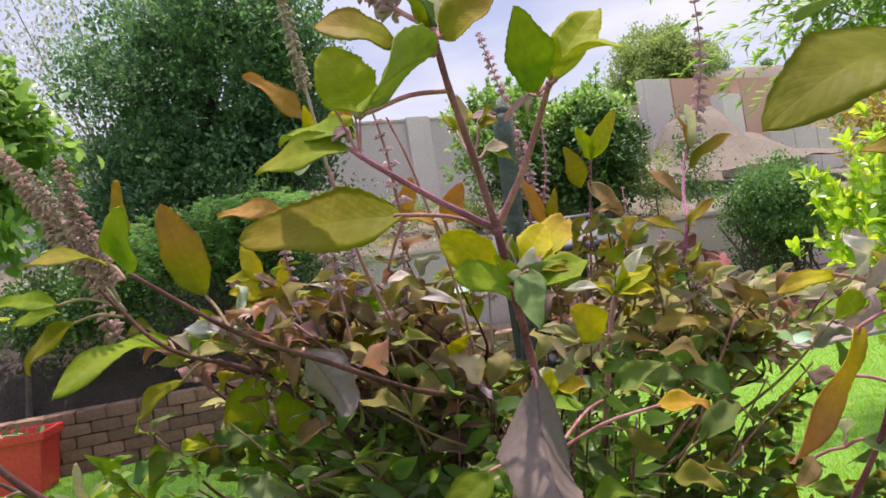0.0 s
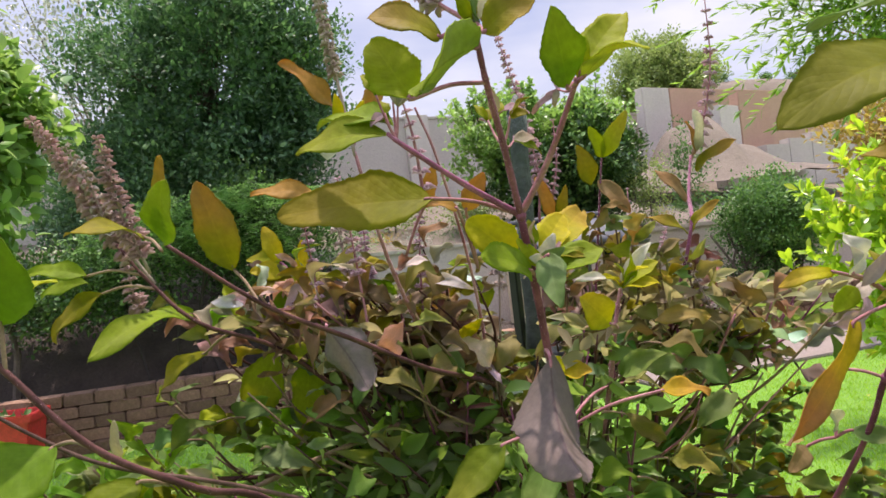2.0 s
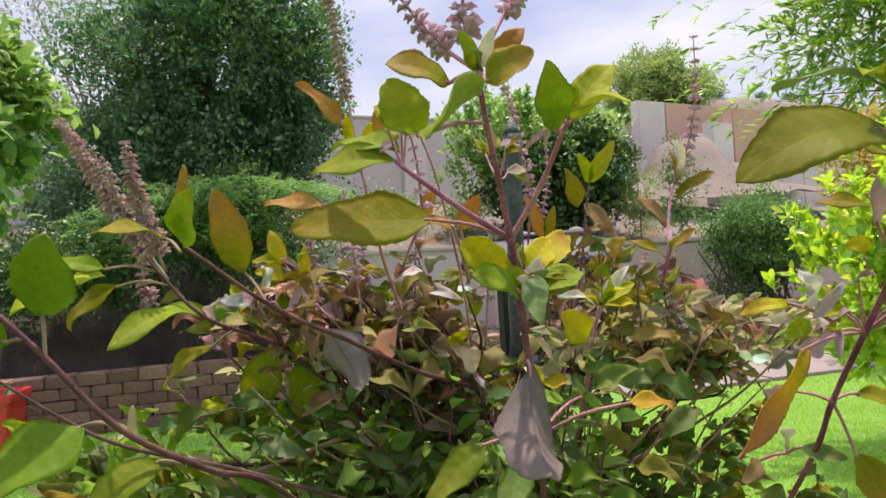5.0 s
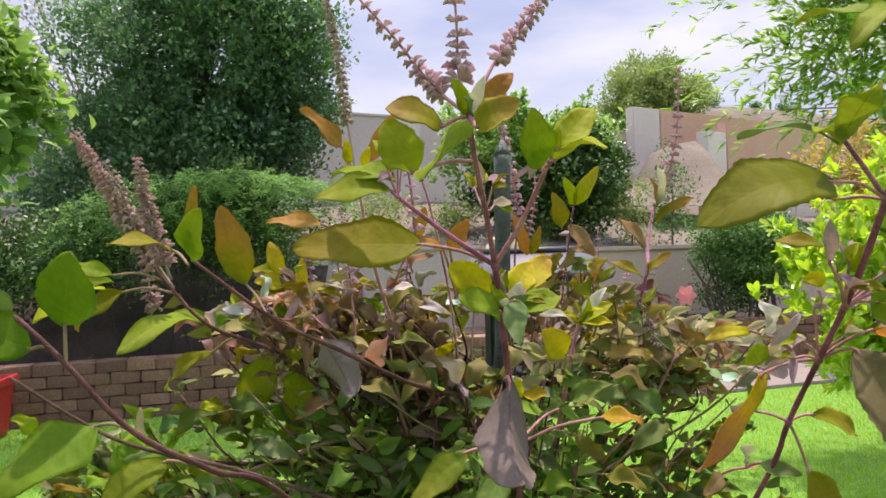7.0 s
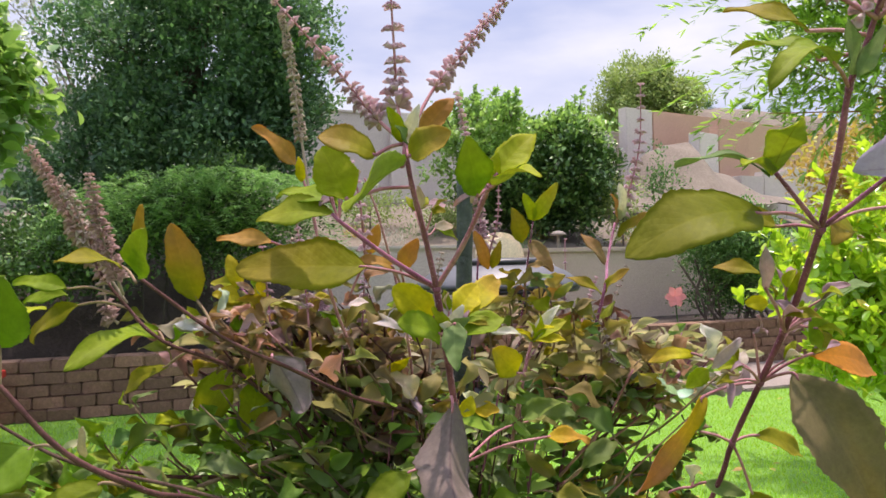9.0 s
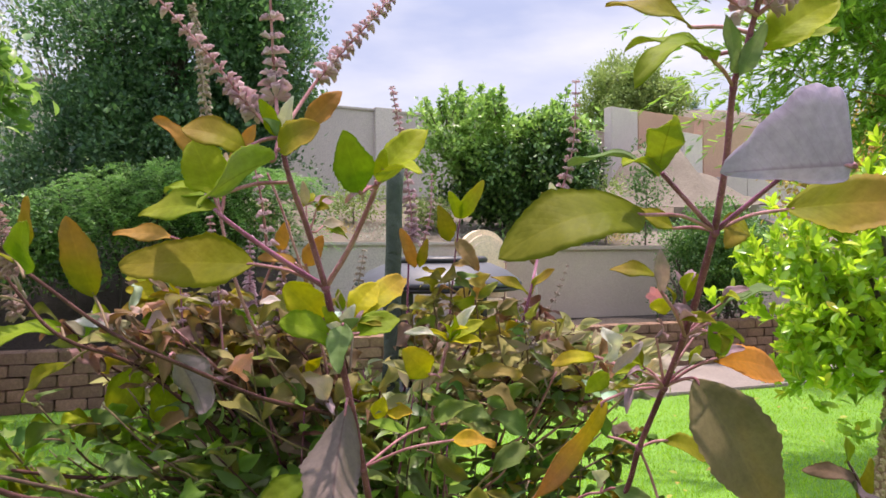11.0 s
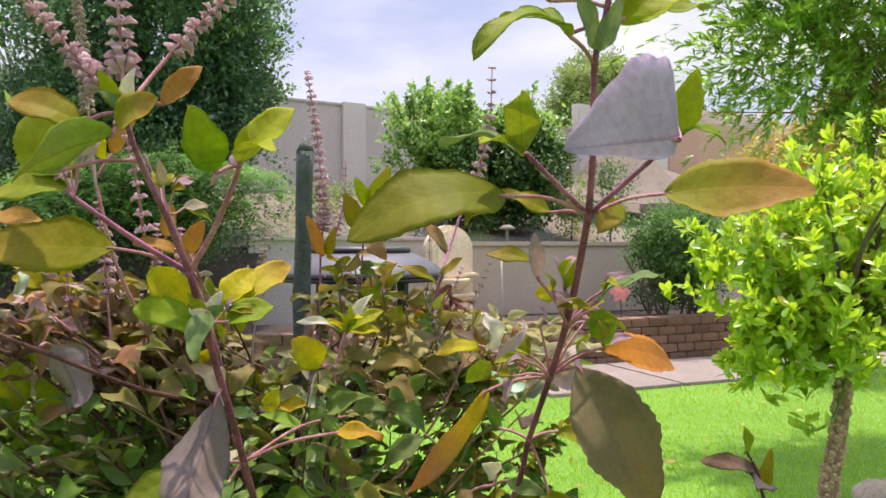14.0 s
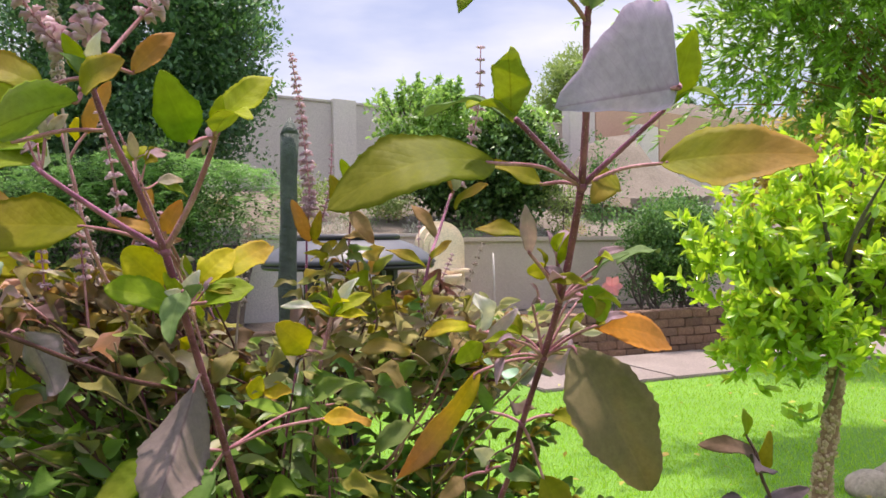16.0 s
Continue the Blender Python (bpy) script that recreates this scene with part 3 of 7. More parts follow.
# core in dark leaves: shade between the fronds is put into the colour
crown("crown", hedge, rng, (-1.72, 6.45, 1.42), (0.98, 0.36, 0.46), 560, 34, 0.075, 0.034, BLADE_OVAL, M_CITRUS_SHADED, shell=0.2, lumps=0.35)
sprays = []
for i in range(700):                                   # arching fronds with two rows of small leaflets
    a = rng.uniform(-1.02, 1.0)
    low = rng.random() ** 1.6
    p0 = np.array([-1.66 + a, 6.25 + 0.16 * rng.normal() + 0.2 * a, 1.80 - (0.16 if a > 0 else 0.30) * a * a - 0.42 * low])
    aim = np.array([rng.normal() * 0.8 + 0.35 * a, -0.55, rng.uniform(0.15, 0.8) * (1 - 0.7 * low)])
    aim *= rng.uniform(0.22, 0.42) / np.linalg.norm(aim)
    side = np.cross(aim, (0, 0, 1.0))
    side /= np.linalg.norm(side)
    n = 30
    t = np.repeat(np.linspace(0.1, 1, n // 2), 2)[:, None]
    way = np.tile([1.0, -1.0], n // 2)[:, None]
    pos = p0 + aim * t + np.array([0, 0, -0.20]) * t * t * np.linalg.norm(aim) / 0.3
    sprays.append(np.hstack([pos, side * way + aim / np.linalg.norm(aim) * 0.6 + rng.normal(size=(n, 3)) * 0.22]))
sprays = np.vstack(sprays)
n = len(sprays)
sh = new("sprays", leaf_cloud("sprays", sprays[:, :3], sprays[:, 3:], unit(rng, n) * 0.5 + np.array([0, 0, 1.0]), rng.uniform(0.024, 0.044, n), BLADE_OVAL, M_SPRAY, 0.55))
sh.parent = hedge
tagged(sh, "feathery arching sprays", kind="stuff")
inv(hedge)

low_shrub = thing("shrub", (-3.35, 5.9, 0.36), "dark green low shrub in the raised bed", "shrub")
rng = np.random.default_rng(16)
bm = bmesh.new()
tube(bm, [(-3.35, 5.9, 0.3), (-3.3, 5.9, 0.7), (-3.35, 5.9, 1.1)], [0.03, 0.025, 0.015], 6)
part("stem", bm, M_BARK, low_shrub)
crown("crown", low_shrub, rng, (-2.95, 6.0, 1.16), (0.85, 0.40, 0.32), 300, 30, 0.07, 0.045, BLADE_OVAL, M_CITRUS_SHADED, shell=0.3)
inv(low_shrub)

bush = thing("shrub", (3.25, 7.75, 0.36), "rounded fine-leaved green bush in the bed", "shrub")
rng = np.random.default_rng(17)
for i in range(16):
    bm = bmesh.new()
    x = 2.95 + 0.05 * i
    tube(bm, smooth_line([(x, 7.6, 0.3), (x + rng.normal() * 0.08, 7.62, 0.6), (x + rng.normal() * 0.2, 7.7, 1.0)]), 0.012, 6)
    part("stem", bm, M_BARK, bush, smooth=True)
crown("crown", bush, rng, (3.36, 7.65, 1.12), (0.50, 0.42, 0.40), 480, 46, 0.06, 0.035, BLADE_OVAL, M_HEDGE, shell=0.35, lumps=0.3)
# dark foliage added to stand for the shade beneath the bush
crown("low_crown", bush, rng, (3.30, 7.75, 0.62), (0.55, 0.25, 0.2), 120, 26, 0.06, 0.035, BLADE_OVAL, M_CITRUS_SHADED, shell=0.2)
inv(bush)
rng = np.random.default_rng(18)
for x, y, z, r, h in ((2.55, 9.0, 1.25, 0.28, 0.5), (-0.5, 9.6, 1.5, 0.5, 0.2), (0.45, 9.2, 1.4, 0.4, 0.16), (2.9, 8.6, 1.2, 0.22, 0.65)):
    s = thing("shrub", (x, y, z), "small scrubby plant on the dry slope", "shrub", "scrub on the slope")
    bm = bmesh.new()
    tube(bm, [(x, y, z - 0.2), (x, y, z + 0.1), (x + 0.02, y, z + h)], [0.012, 0.01, 0.004], 5)
    part("stem", bm, M_BARK, s)
    crown("crown", s, rng, (x, y, z + 0.1 + h / 2), (r, r, h), 70, 22, 0.06, 0.04, BLADE_OVAL, M_FARTREE if z > 1.24 else M_BUSH, shell=0.2)
    inv(s)

for i in range(16):
    x = -1.6 + 0.36 * i + rng.uniform(-0.12, 0.12)
    t = rng.uniform(0.03, 0.30)
    y0 = wall_y(x, 7.80)
    y = y0 + (15.1 + 0.5 * x - y0) * t
    z = 1.06 + min(1.0, t * 1.5)
    r, h = rng.uniform(0.10, 0.24), rng.uniform(0.05, 0.16)
    s = thing("scrub_tuft", (x, y, z - 0.02), "low dry grey-green tuft on the earth slope", "tuft", "tufts on the slope")
    crown("leaves", s, rng, (x, y, z + h * 0.5), (r, r, h), 36, 16, 0.04, 0.035, BLADE_LONG, (M_DRY, M_SPARSE, M_BUSH)[i % 3], shell=0.1, up=0.8)
    inv(s)

# ---------------------------------------------------------------- arched wall fountain
fx, fy = 0.915, 7.62
fount = thing("wall_fountain", (fx, fy, 0.36), "beige cast-stone arched wall fountain before the stucco wall", "fountain")


def arch(bm, w, z0, z1, y0, y1, seg=18):
    front, back = [], []
    prof = [(-w, z0), (w, z0), (w, z1)] + [(w * math.cos(math.pi * i / seg), z1 + w * math.sin(math.pi * i / seg)) for i in range(1, seg)] + [(-w, z1)]
    for x, z in prof:
        front.append(bm.verts.new((x, y0, z)))
        back.append(bm.verts.new((x, y1, z)))
    bm.faces.new(front), bm.faces.new(back)
    n = len(prof)
    for i in range(n):
        bm.faces.new((front[i], front[(i + 1) % n], back[(i + 1) % n], back[i]))


FM = pose(fx, fy, 0, 0, 0, TURN_W)
for nm, args in (("back_plate", (0.255, 0.36, 1.06, 0.0, 0.09)), ("arch_moulding", (0.205, 0.62, 1.055, -0.045, 0.0)), ("arch_panel", (0.155, 0.64, 1.045, -0.065, -0.045))):
    bm = bmesh.new()
    arch(bm, *args)
    bmesh.ops.transform(bm, matrix=FM, verts=bm.verts[:])
    part(nm, bm, M_SAND, fount)
for z0, z1, w, d in ((0.80, 0.835, 0.27, 0.13), (0.60, 0.63, 0.26, 0.16), (0.36, 0.44, 0.30, 0.30)):
    bm = bmesh.new()
    box(bm, (-w, -d, z0), (w, -0.001, z1), FM, 0.01)
    part("shelf", bm, M_SAND, fount)
bm = bmesh.new()
turned(bm, [(0.02, 0.66), (0.12, 0.69), (0.17, 0.75), (0.175, 0.785), (0.15, 0.785), (0.10, 0.73), (0.001, 0.72)], 24)
bmesh.ops.transform(bm, matrix=FM @ pose(0, -0.07, 0), verts=bm.verts[:])
part("basin", bm, M_SAND, fount, smooth=True)
inv(fount)

# ---------------------------------------------------------------- small path light and a thin pipe by the wall
light = thing("path_light", (1.60, 8.14, 1.14), "small grey mushroom-shaped path light on the wall top", "garden light")
bm = bmesh.new()
tube(bm, [(1.60, 8.14, 1.12), (1.60, 8.14, 1.29)], 0.018, 10)
part("post", bm, M_CONCRETE, light)
bm = bmesh.new()
turned(bm, [(0.001, 1.28), (0.085, 1.285), (0.09, 1.295), (0.05, 1.325), (0.001, 1.335)], 24, (1.60, 8.14, 0))
part("cap", bm, M_CONCRETE, light, smooth=True)
inv(light)
bm = bmesh.new()
tube(bm, [(1.43, 7.5, 0.34), (1.43, 7.5, 0.72), (1.42, 7.5, 0.99)], 0.009, 8)
tagged(part("pipe", bm, M_PALE, smooth=True), "thin pale upright pipe in the bed", "pipe")

# ---------------------------------------------------------------- red planter and the broad-leaved tree beside it
pot = thing("planter", (-3.02, 5.0, 0), "red plastic rectangular planter on the lawn", "planter")


def planter_shell(bm, w, d, h, m):
    lo, hi = 0.84, 1.0
    def ring(sx, sy, z):
        return [bm.verts.new((sx * a, sy * b, z)) for a, b in ((-1, -1), (1, -1), (1, 1), (-1, 1))]
    rings = [ring(w * lo, d * lo, 0), ring(w * 0.97, d * 0.97, h * 0.86), ring(w * 1.05, d * 1.05, h * 0.86), ring(w * 1.06, d * 1.06, h), ring(w * 0.96, d * 0.96, h), ring(w * 0.9, d * 0.9, h * 0.8)]
    for a, b in zip(rings, rings[1:]):
        for i in range(4):
            bm.faces.new((a[i], a[(i + 1) % 4], b[(i + 1) % 4], b[i]))
    bm.faces.new(rings[0])
    bmesh.ops.bevel(bm, geom=bm.edges[:], offset=0.006, segments=2, affect="EDGES")
    bmesh.ops.transform(bm, matrix=m, verts=bm.verts[:])


bm = bmesh.new()
planter_shell(bm, 0.30, 0.17, 0.39, pose(-3.02, 5.0, 0, 0, 0, 8))
part("shell", bm, M_RED, pot)
bm = bmesh.new()
box(bm, (-0.27, -0.15, 0.28), (0.27, 0.15, 0.34), pose(-3.02, 5.0, 0, 0, 0, 8))
part("soil", bm, M_SOIL, pot)
rng = np.random.default_rng(71)
for i in range(5):                                     # dry coiled vines lying on the soil
    x0, y0 = -3.02 + rng.uniform(-0.16, 0.24), 5.0 + rng.uniform(-0.08, 0.06)
    r, h = rng.uniform(0.03, 0.055), rng.uniform(0.03, 0.06)
    pts = [(x0 + r * math.cos(a * 0.8 + i), y0 + 0.5 * r * math.sin(a * 0.8 + i) + 0.004 * a, 0.345 + h * (0.5 + 0.5 * math.sin(a * 0.55 + i))) for a in range(14)]
    bm = bmesh.new()
    tube(bm, smooth_line(pts, 3), 0.006, 6)
    part("vine", bm, M_DRYVINE, pot, "dry pale coiled vine", True)
n = 26
ob = new("seedlings", leaf_cloud("seedlings", np.stack([-3.02 + rng.uniform(-0.22, 0.22, n), 5.0 + rng.uniform(-0.1, 0.1, n), rng.uniform(0.34, 0.36, n)], 1), unit(rng, n) + np.array([0, 0, 1.2]), unit(rng, n), rng.uniform(0.04, 0.09, n), BLADE_OVAL, M_BUSH))
ob.parent = pot
inv(pot)

broad = thing("tree", (-2.25, 3.4, 0), "broad-leaved bright green young tree", "tree")
rng = np.random.default_rng(21)
bm = bmesh.new()
tube(bm, smooth_line([(-2.3, 3.4, 0), (-2.28, 3.4, 0.8), (-2.3, 3.4, 1.7)]), [0.03 - 0.0015 * i for i in range(11)], 8)
part("trunk", bm, M_BARK, broad, smooth=True)
_, c = crown("crown", broad, rng, (-2.22, 3.45, 1.88), (0.47, 0.5, 0.46), 320, 16, 0.06, 0.085, BLADE_BROAD, M_LEFTTREE, shell=0.35, lumps=0.2, up=0.0, width=0.8)
limbs(broad, rng, (-2.29, 3.4, 1.1), c[::16], 0.012, M_BARK)
inv(broad)
strap = thing("strappy_plant", (-2.36, 3.62, 0), "tall strap-leaved plant with arching blades", "plant")
rng = np.random.default_rng(72)
for i in range(13):
    a, h = rng.uniform(-1.0, 1.0), rng.uniform(1.85, 2.15)
    dx, dy = math.cos(a), 0.6 * math.sin(a)
    x0, y0 = -2.36 + 0.03 * rng.normal(), 3.62 + 0.03 * rng.normal()
    line = smooth_line([(x0, y0, 0), (x0 + 0.04 * dx, y0 + 0.04 * dy, h * 0.55), (x0 + 0.12 * dx, y0 + 0.12 * dy, h * 0.9), (x0 + 0.24 * dx, y0 + 0.24 * dy, h), (x0 + 0.36 * dx, y0 + 0.36 * dy, h * rng.uniform(0.86, 0.97))], 5)
    bm = bmesh.new()
    side = Vector((-math.sin(a), math.cos(a), 0.0))
    rows_ = []
    for k, p in enumerate(line):
        w = 0.011 * min(1.0, 0.45 + 0.1 * k) * (1 - (k / (len(line) - 1)) ** 4) + 0.0008
        rows_.append([bm.verts.new(p + side * w * q + Vector((0, 0, 0.006 * abs(q)))) for q in (-1, 0, 1)])
    for r0, r1 in zip(rows_, rows_[1:]):
        for q in (0, 1):
            bm.faces.new((r0[q], r0[q + 1], r1[q + 1], r1[q]))
    part("blade", bm, M_LEFTTREE, strap, smooth=True)
inv(strap)

# ---------------------------------------------------------------- trees on the sunny side
shrub = thing("tree", (1.585, 2.303, 0), "bright green small-leaved tree with knobbly scarred trunk", "tree")
rng = np.random.default_rng(22)
bm = bmesh.new()
tp = smooth_line([(1.550, 2.303, 0.0), (1.570, 2.303, 0.258), (1.590, 2.303, 0.412), (1.626, 2.311, 0.581), (1.645, 2.326, 0.858)], 6)
tube(bm, tp, [0.031 - 0.0004 * i for i in range(len(tp))], 14)
part("trunk", bm, M_SCAR, shrub, smooth=True)
for i in range(260):                                   # old leaf bases standing off the trunk
    t = 0.22 + 0.78 * rng.random()
    f = t * (len(tp) - 1)
    q = tp[int(f)].lerp(tp[min(int(f) + 1, len(tp) - 1)], f % 1)
    a = rng.uniform(0, 6.28)
    r = 0.030 - 0.009 * t
    k = rng.uniform(0.55, 1.15)
    bm = bmesh.new()
    bmesh.ops.create_cone(bm, segments=5, radius1=0.014 * k, radius2=0.005 * k, depth=0.024 * k, cap_ends=True,
                          matrix=Matrix.Translation((q.x + r * math.cos(a), q.y + r * math.sin(a), q.z + rng.uniform(-0.006, 0.006))) @ Vector((math.cos(a), math.sin(a), 0.7)).to_track_quat("Z", "Y").to_matrix().to_4x4())
    part("leaf_scar", bm, M_SCARTIP, shrub)
cs = []
for cen, rad, n in (((1.68, 2.38, 1.012), (0.45, 0.385, 0.216), 140), ((2.198, 2.534, 1.143), (0.58, 0.46, 0.37), 180), ((1.44, 2.265, 0.835), (0.21, 0.23, 0.13), 60), ((1.66, 2.342, 1.259), (0.34, 0.31, 0.17), 84),
                    ((1.345, 2.303, 1.051), (0.25, 0.27, 0.20), 70), ((1.43, 2.265, 0.797), (0.25, 0.23, 0.13), 60), ((2.097, 2.38, 1.451), (0.31, 0.31, 0.123), 56), ((2.005, 2.303, 0.874), (0.42, 0.31, 0.17), 75)):
    c, d = clumps(rng, cen, rad, int(n * 2.0), 0.42, 0.5)
    axis = d * 0.7 + rng.normal(size=d.shape) * 0.35 + np.array([0, 0, 0.75])
    axis /= np.linalg.norm(axis, axis=1, keepdims=True)
    k, m_ = len(c), 10
    spread = rng.normal(size=(k, m_, 3)) * 0.62
    along = (axis[:, None, :] + spread).reshape(-1, 3)
    nrm = np.repeat(axis, m_, axis=0) + 0.25 * unit(rng, k * m_)
    pos = (c[:, None, :] - axis[:, None, :] * rng.uniform(0, 0.046, (k, m_, 1))).reshape(-1, 3)
    ob = new("crown", leaf_cloud("crown", pos, along, nrm, 0.050 * rng.uniform(0.6, 1.2, k * m_), BLADE_SPOON, M_SHRUB, 0.8))
    ob.parent = shrub
    cs += list(c[::40])
limbs(shrub, rng, (1.651, 2.326, 0.812), cs, 0.012, M_BARK)
bm = bmesh.new()
shoot_line = smooth_line([(1.64, 2.303, 0.70), (1.56, 2.242, 0.59), (1.481, 2.211, 0.545), (1.40, 2.195, 0.56)], 6)
tube(bm, shoot_line, 0.004, 6)
shoot = part("shoot", bm, M_WISP, shrub, "thin pale green shoot", True)
n = 16
pick_ = np.array([shoot_line[int(k)] for k in rng.integers(9, len(shoot_line), n)])
ob = new("leaves", leaf_cloud("leaves", pick_ + rng.normal(size=(n, 3)) * 0.02, unit(rng, n) + np.array([-0.3, 0, 0.8]), unit(rng, n) + np.array([0, -0.6, 0.3]), rng.uniform(0.03, 0.055, n), BLADE_SPOON, M_SHRUB))
ob.parent = shoot
inv(shrub)

wisp = thing("tree", (2.9, 3.9, 0), "airy tree with narrow willow-like leaves", "tree")
rng = np.random.default_rng(23)
bm = bmesh.new()
tube(bm, smooth_line([(3.3, 3.9, 0), (3.25, 3.9, 1.0), (3.1, 3.9, 1.9), (2.9, 3.9, 2.6)]), [0.06 - 0.0025 * i for i in range(16)], 9)
part("trunk", bm, M_ORANGEBARK, wisp, smooth=True)
c, d = clumps(rng, (3.02, 3.95, 2.45), (1.14, 0.62, 0.80), 1550, 0.2, 0.25)
sprays = []
for p0, out in zip(c, d):
    ln = rng.uniform(0.2, 0.42)
    tip = p0 + (out * 0.55 + rng.normal(size=3) * 0.35 + np.array([-0.12, 0, 0.02])) * ln
    n = 26
    t = np.sort(rng.random(n))[:, None]
    pos = p0 + (tip - p0) * t + np.array([0, 0, -0.05]) * t * t
    sprays.append(np.hstack([pos, (tip - p0) / ln * 1.4 + rng.normal(size=(n, 3)) * 0.6 + np.array([-0.15, 0, 0.35])]))
sprays = np.vstack(sprays)
n = len(sprays)
ob = new("crown", leaf_cloud("crown", sprays[:, :3], sprays[:, 3:], unit(rng, n) * 0.6 + np.array([0, 0, 1.0]), rng.uniform(0.050, 0.076, n), BLADE_LONG, M_WISP, 1.45))
ob.parent = wisp
limbs(wisp, rng, (3.15, 3.9, 1.7), c[::42], 0.011, M_ORANGEBARK)
inv(wisp)

dry = thing("shrub", (4.3, 6.2, 0), "dry orange and yellow shrub behind the tree", "shrub")
rng = np.random.default_rng(24)
bm = bmesh.new()
tube(bm, [(4.3, 6.2, 0), (4.3, 6.2, 0.9), (4.3, 6.2, 1.6)], [0.05, 0.04, 0.02], 7)
part("stem", bm, M_ORANGEBARK, dry, smooth=True)
_, c = crown("crown", dry, rng, (4.25, 6.3, 1.75), (0.85, 0.6, 0.62), 260, 26, 0.09, 0.06, BLADE_OVAL, M_DRY, shell=0.3)
limbs(dry, rng, (4.3, 6.2, 1.0), c[::12], 0.02, M_ORANGEBARK)
inv(dry)

for x, y, r in ((2.28, 3.05, 0.09), (2.42, 2.98, 0.07), (2.5, 3.15, 0.1)):
    bm = bmesh.new()
    bmesh.ops.create_icosphere(bm, subdivisions=3, radius=1.0)
    for v in bm.verts:
        v.co *= 1 + 0.25 * noise.noise(v.co * 1.3 + Vector((x * 9, y, 0)))
        v.co = Vector((v.co.x * r * 1.3 + x, v.co.y * r + y, v.co.z * r * 0.7 + r * 0.35))
    tagged(part("garden_stone", bm, M_ROCK, None, smooth=True), "rounded tan garden stone on the lawn", "stone", "stones by the tree")

nursery = thing("plant_pot", (0.73, 1.90, 0), "black plastic plant pot standing on the lawn", "pot")
bm = bmesh.new()
turned(bm, [(0.001, 0), (0.24, 0), (0.27, 0.20), (0.288, 0.20), (0.29, 0.235), (0.272, 0.235), (0.262, 0.19), (0.001, 0.18)], 40, (0.73, 1.90, 0))
part("shell", bm, M_BLACKPOT, nursery, smooth=True)
inv(nursery)


# ---------------------------------------------------------------- holy basil in the foreground
def basil_leaf_surface(name, under):
    """Blade with veins drawn along it; each leaf's own tint comes from its object colour, alpha sets how far it has turned red."""
    m, nt, bsdf, out = blank(name)
    info = nt.nodes.new("ShaderNodeObjectInfo")
    uv = nt.nodes.new("ShaderNodeUVMap")
    sep = nt.nodes.new("ShaderNodeSeparateXYZ")
    nt.links.new(uv.outputs[0], sep.inputs[0])

    def calc(op, a, b=None):
        n = nt.nodes.new("ShaderNodeMath")
        n.operation = op
        for i, v in enumerate((a, b)):
            if isinstance(v, (int, float)):
                n.inputs[i].default_value = v
            elif v is not None:
                nt.links.new(v, n.inputs[i])
        return n.outputs[0]

    side = calc("ABSOLUTE", calc("SUBTRACT", sep.outputs["Y"], 0.5))
    rib = calc("SMOOTH_MIN", calc("MULTIPLY", side, 22.0), 1.0)
    wave = calc("SINE", calc("MULTIPLY", calc("SUBTRACT", sep.outputs["X"], calc("MULTIPLY", side, 0.55)), 44.0))
    vein = calc("POWER", calc("ABSOLUTE", wave), 0.25)
    veins = calc("MULTIPLY", vein, rib)
    big, fine = noise_node(nt, 55.0, 4), noise_node(nt, 420.0, 5, 0.65)
    tone = ramp_node(nt, big.outputs["Fac"], [(0.3, (0.82, 0.83, 0.80)), (0.7, (1.12, 1.11, 1.10))]).outputs["Color"]
    c = mix_node(nt, info.outputs["Color"], tone, 1.0, "MULTIPLY")
    blot = noise_node(nt, 30.0, 3)
    edge = calc("ADD", calc("MULTIPLY", blot.outputs["Fac"], 0.8), calc("MULTIPLY", sep.outputs["X"], 0.8))
    turn = ramp_node(nt, edge, [(0.55, (0, 0, 0)), (1.05, (1, 1, 1))]).outputs["Color"]
    turned_by = calc("MULTIPLY", turn, info.outputs["Alpha"])
    c = mix_node(nt, c, (0.40, 0.185, 0.065), turned_by)
    if under:
        c = mix_node(nt, c, (0.27, 0.215, 0.22), 0.45)
        c = mix_node(nt, c, ramp_node(nt, veins, [(0.1, (0.74, 0.68, 0.72)), (0.6, (1, 1, 1))]).outputs["Color"], 1.0, "MULTIPLY")
    else:
        c = mix_node(nt, c, ramp_node(nt, veins, [(0.1, (1.15, 1.13, 1.08)), (0.6, (1, 1, 1))]).outputs["Color"], 0.8, "MULTIPLY")
    c = mix_node(nt, c, ramp_node(nt, fine.outputs["Fac"], [(0.3, (0.86, 0.86, 0.86)), (0.7, (1.08, 1.08, 1.08))]).outputs["Color"], 1.0, "MULTIPLY")
    nt.links.new(c, bsdf.inputs["Base Color"])
    bsdf.inputs["Roughness"].default_value = 0.55
    bsdf.inputs["Specular IOR Level"].default_value = 0.09
    height = calc("ADD", calc("MULTIPLY", veins, -0.6 if under else 0.6), calc("MULTIPLY", fine.outputs["Fac"], 0.5))
    bump_node(nt, bsdf, height, 0.25, 0.0006)
    tr = nt.nodes.new("ShaderNodeBsdfTranslucent")
    nt.links.new(mix_node(nt, c, (1.55, 1.55, 1.3), 1.0, "MULTIPLY"), tr.inputs["Color"])
    mx = nt.nodes.new("ShaderNodeMixShader")
    mx.inputs[0].default_value = 0.5
    nt.links.new(bsdf.outputs[0], mx.inputs[1])
    nt.links.new(tr.outputs[0], mx.inputs[2])
    nt.links.new(mx.outputs[0], out.inputs["Surface"])
    return m


M_BASIL = basil_leaf_surface("basil_leaf_upper", False)
M_BASIL_UNDER = basil_leaf_surface("basil_leaf_under", True)


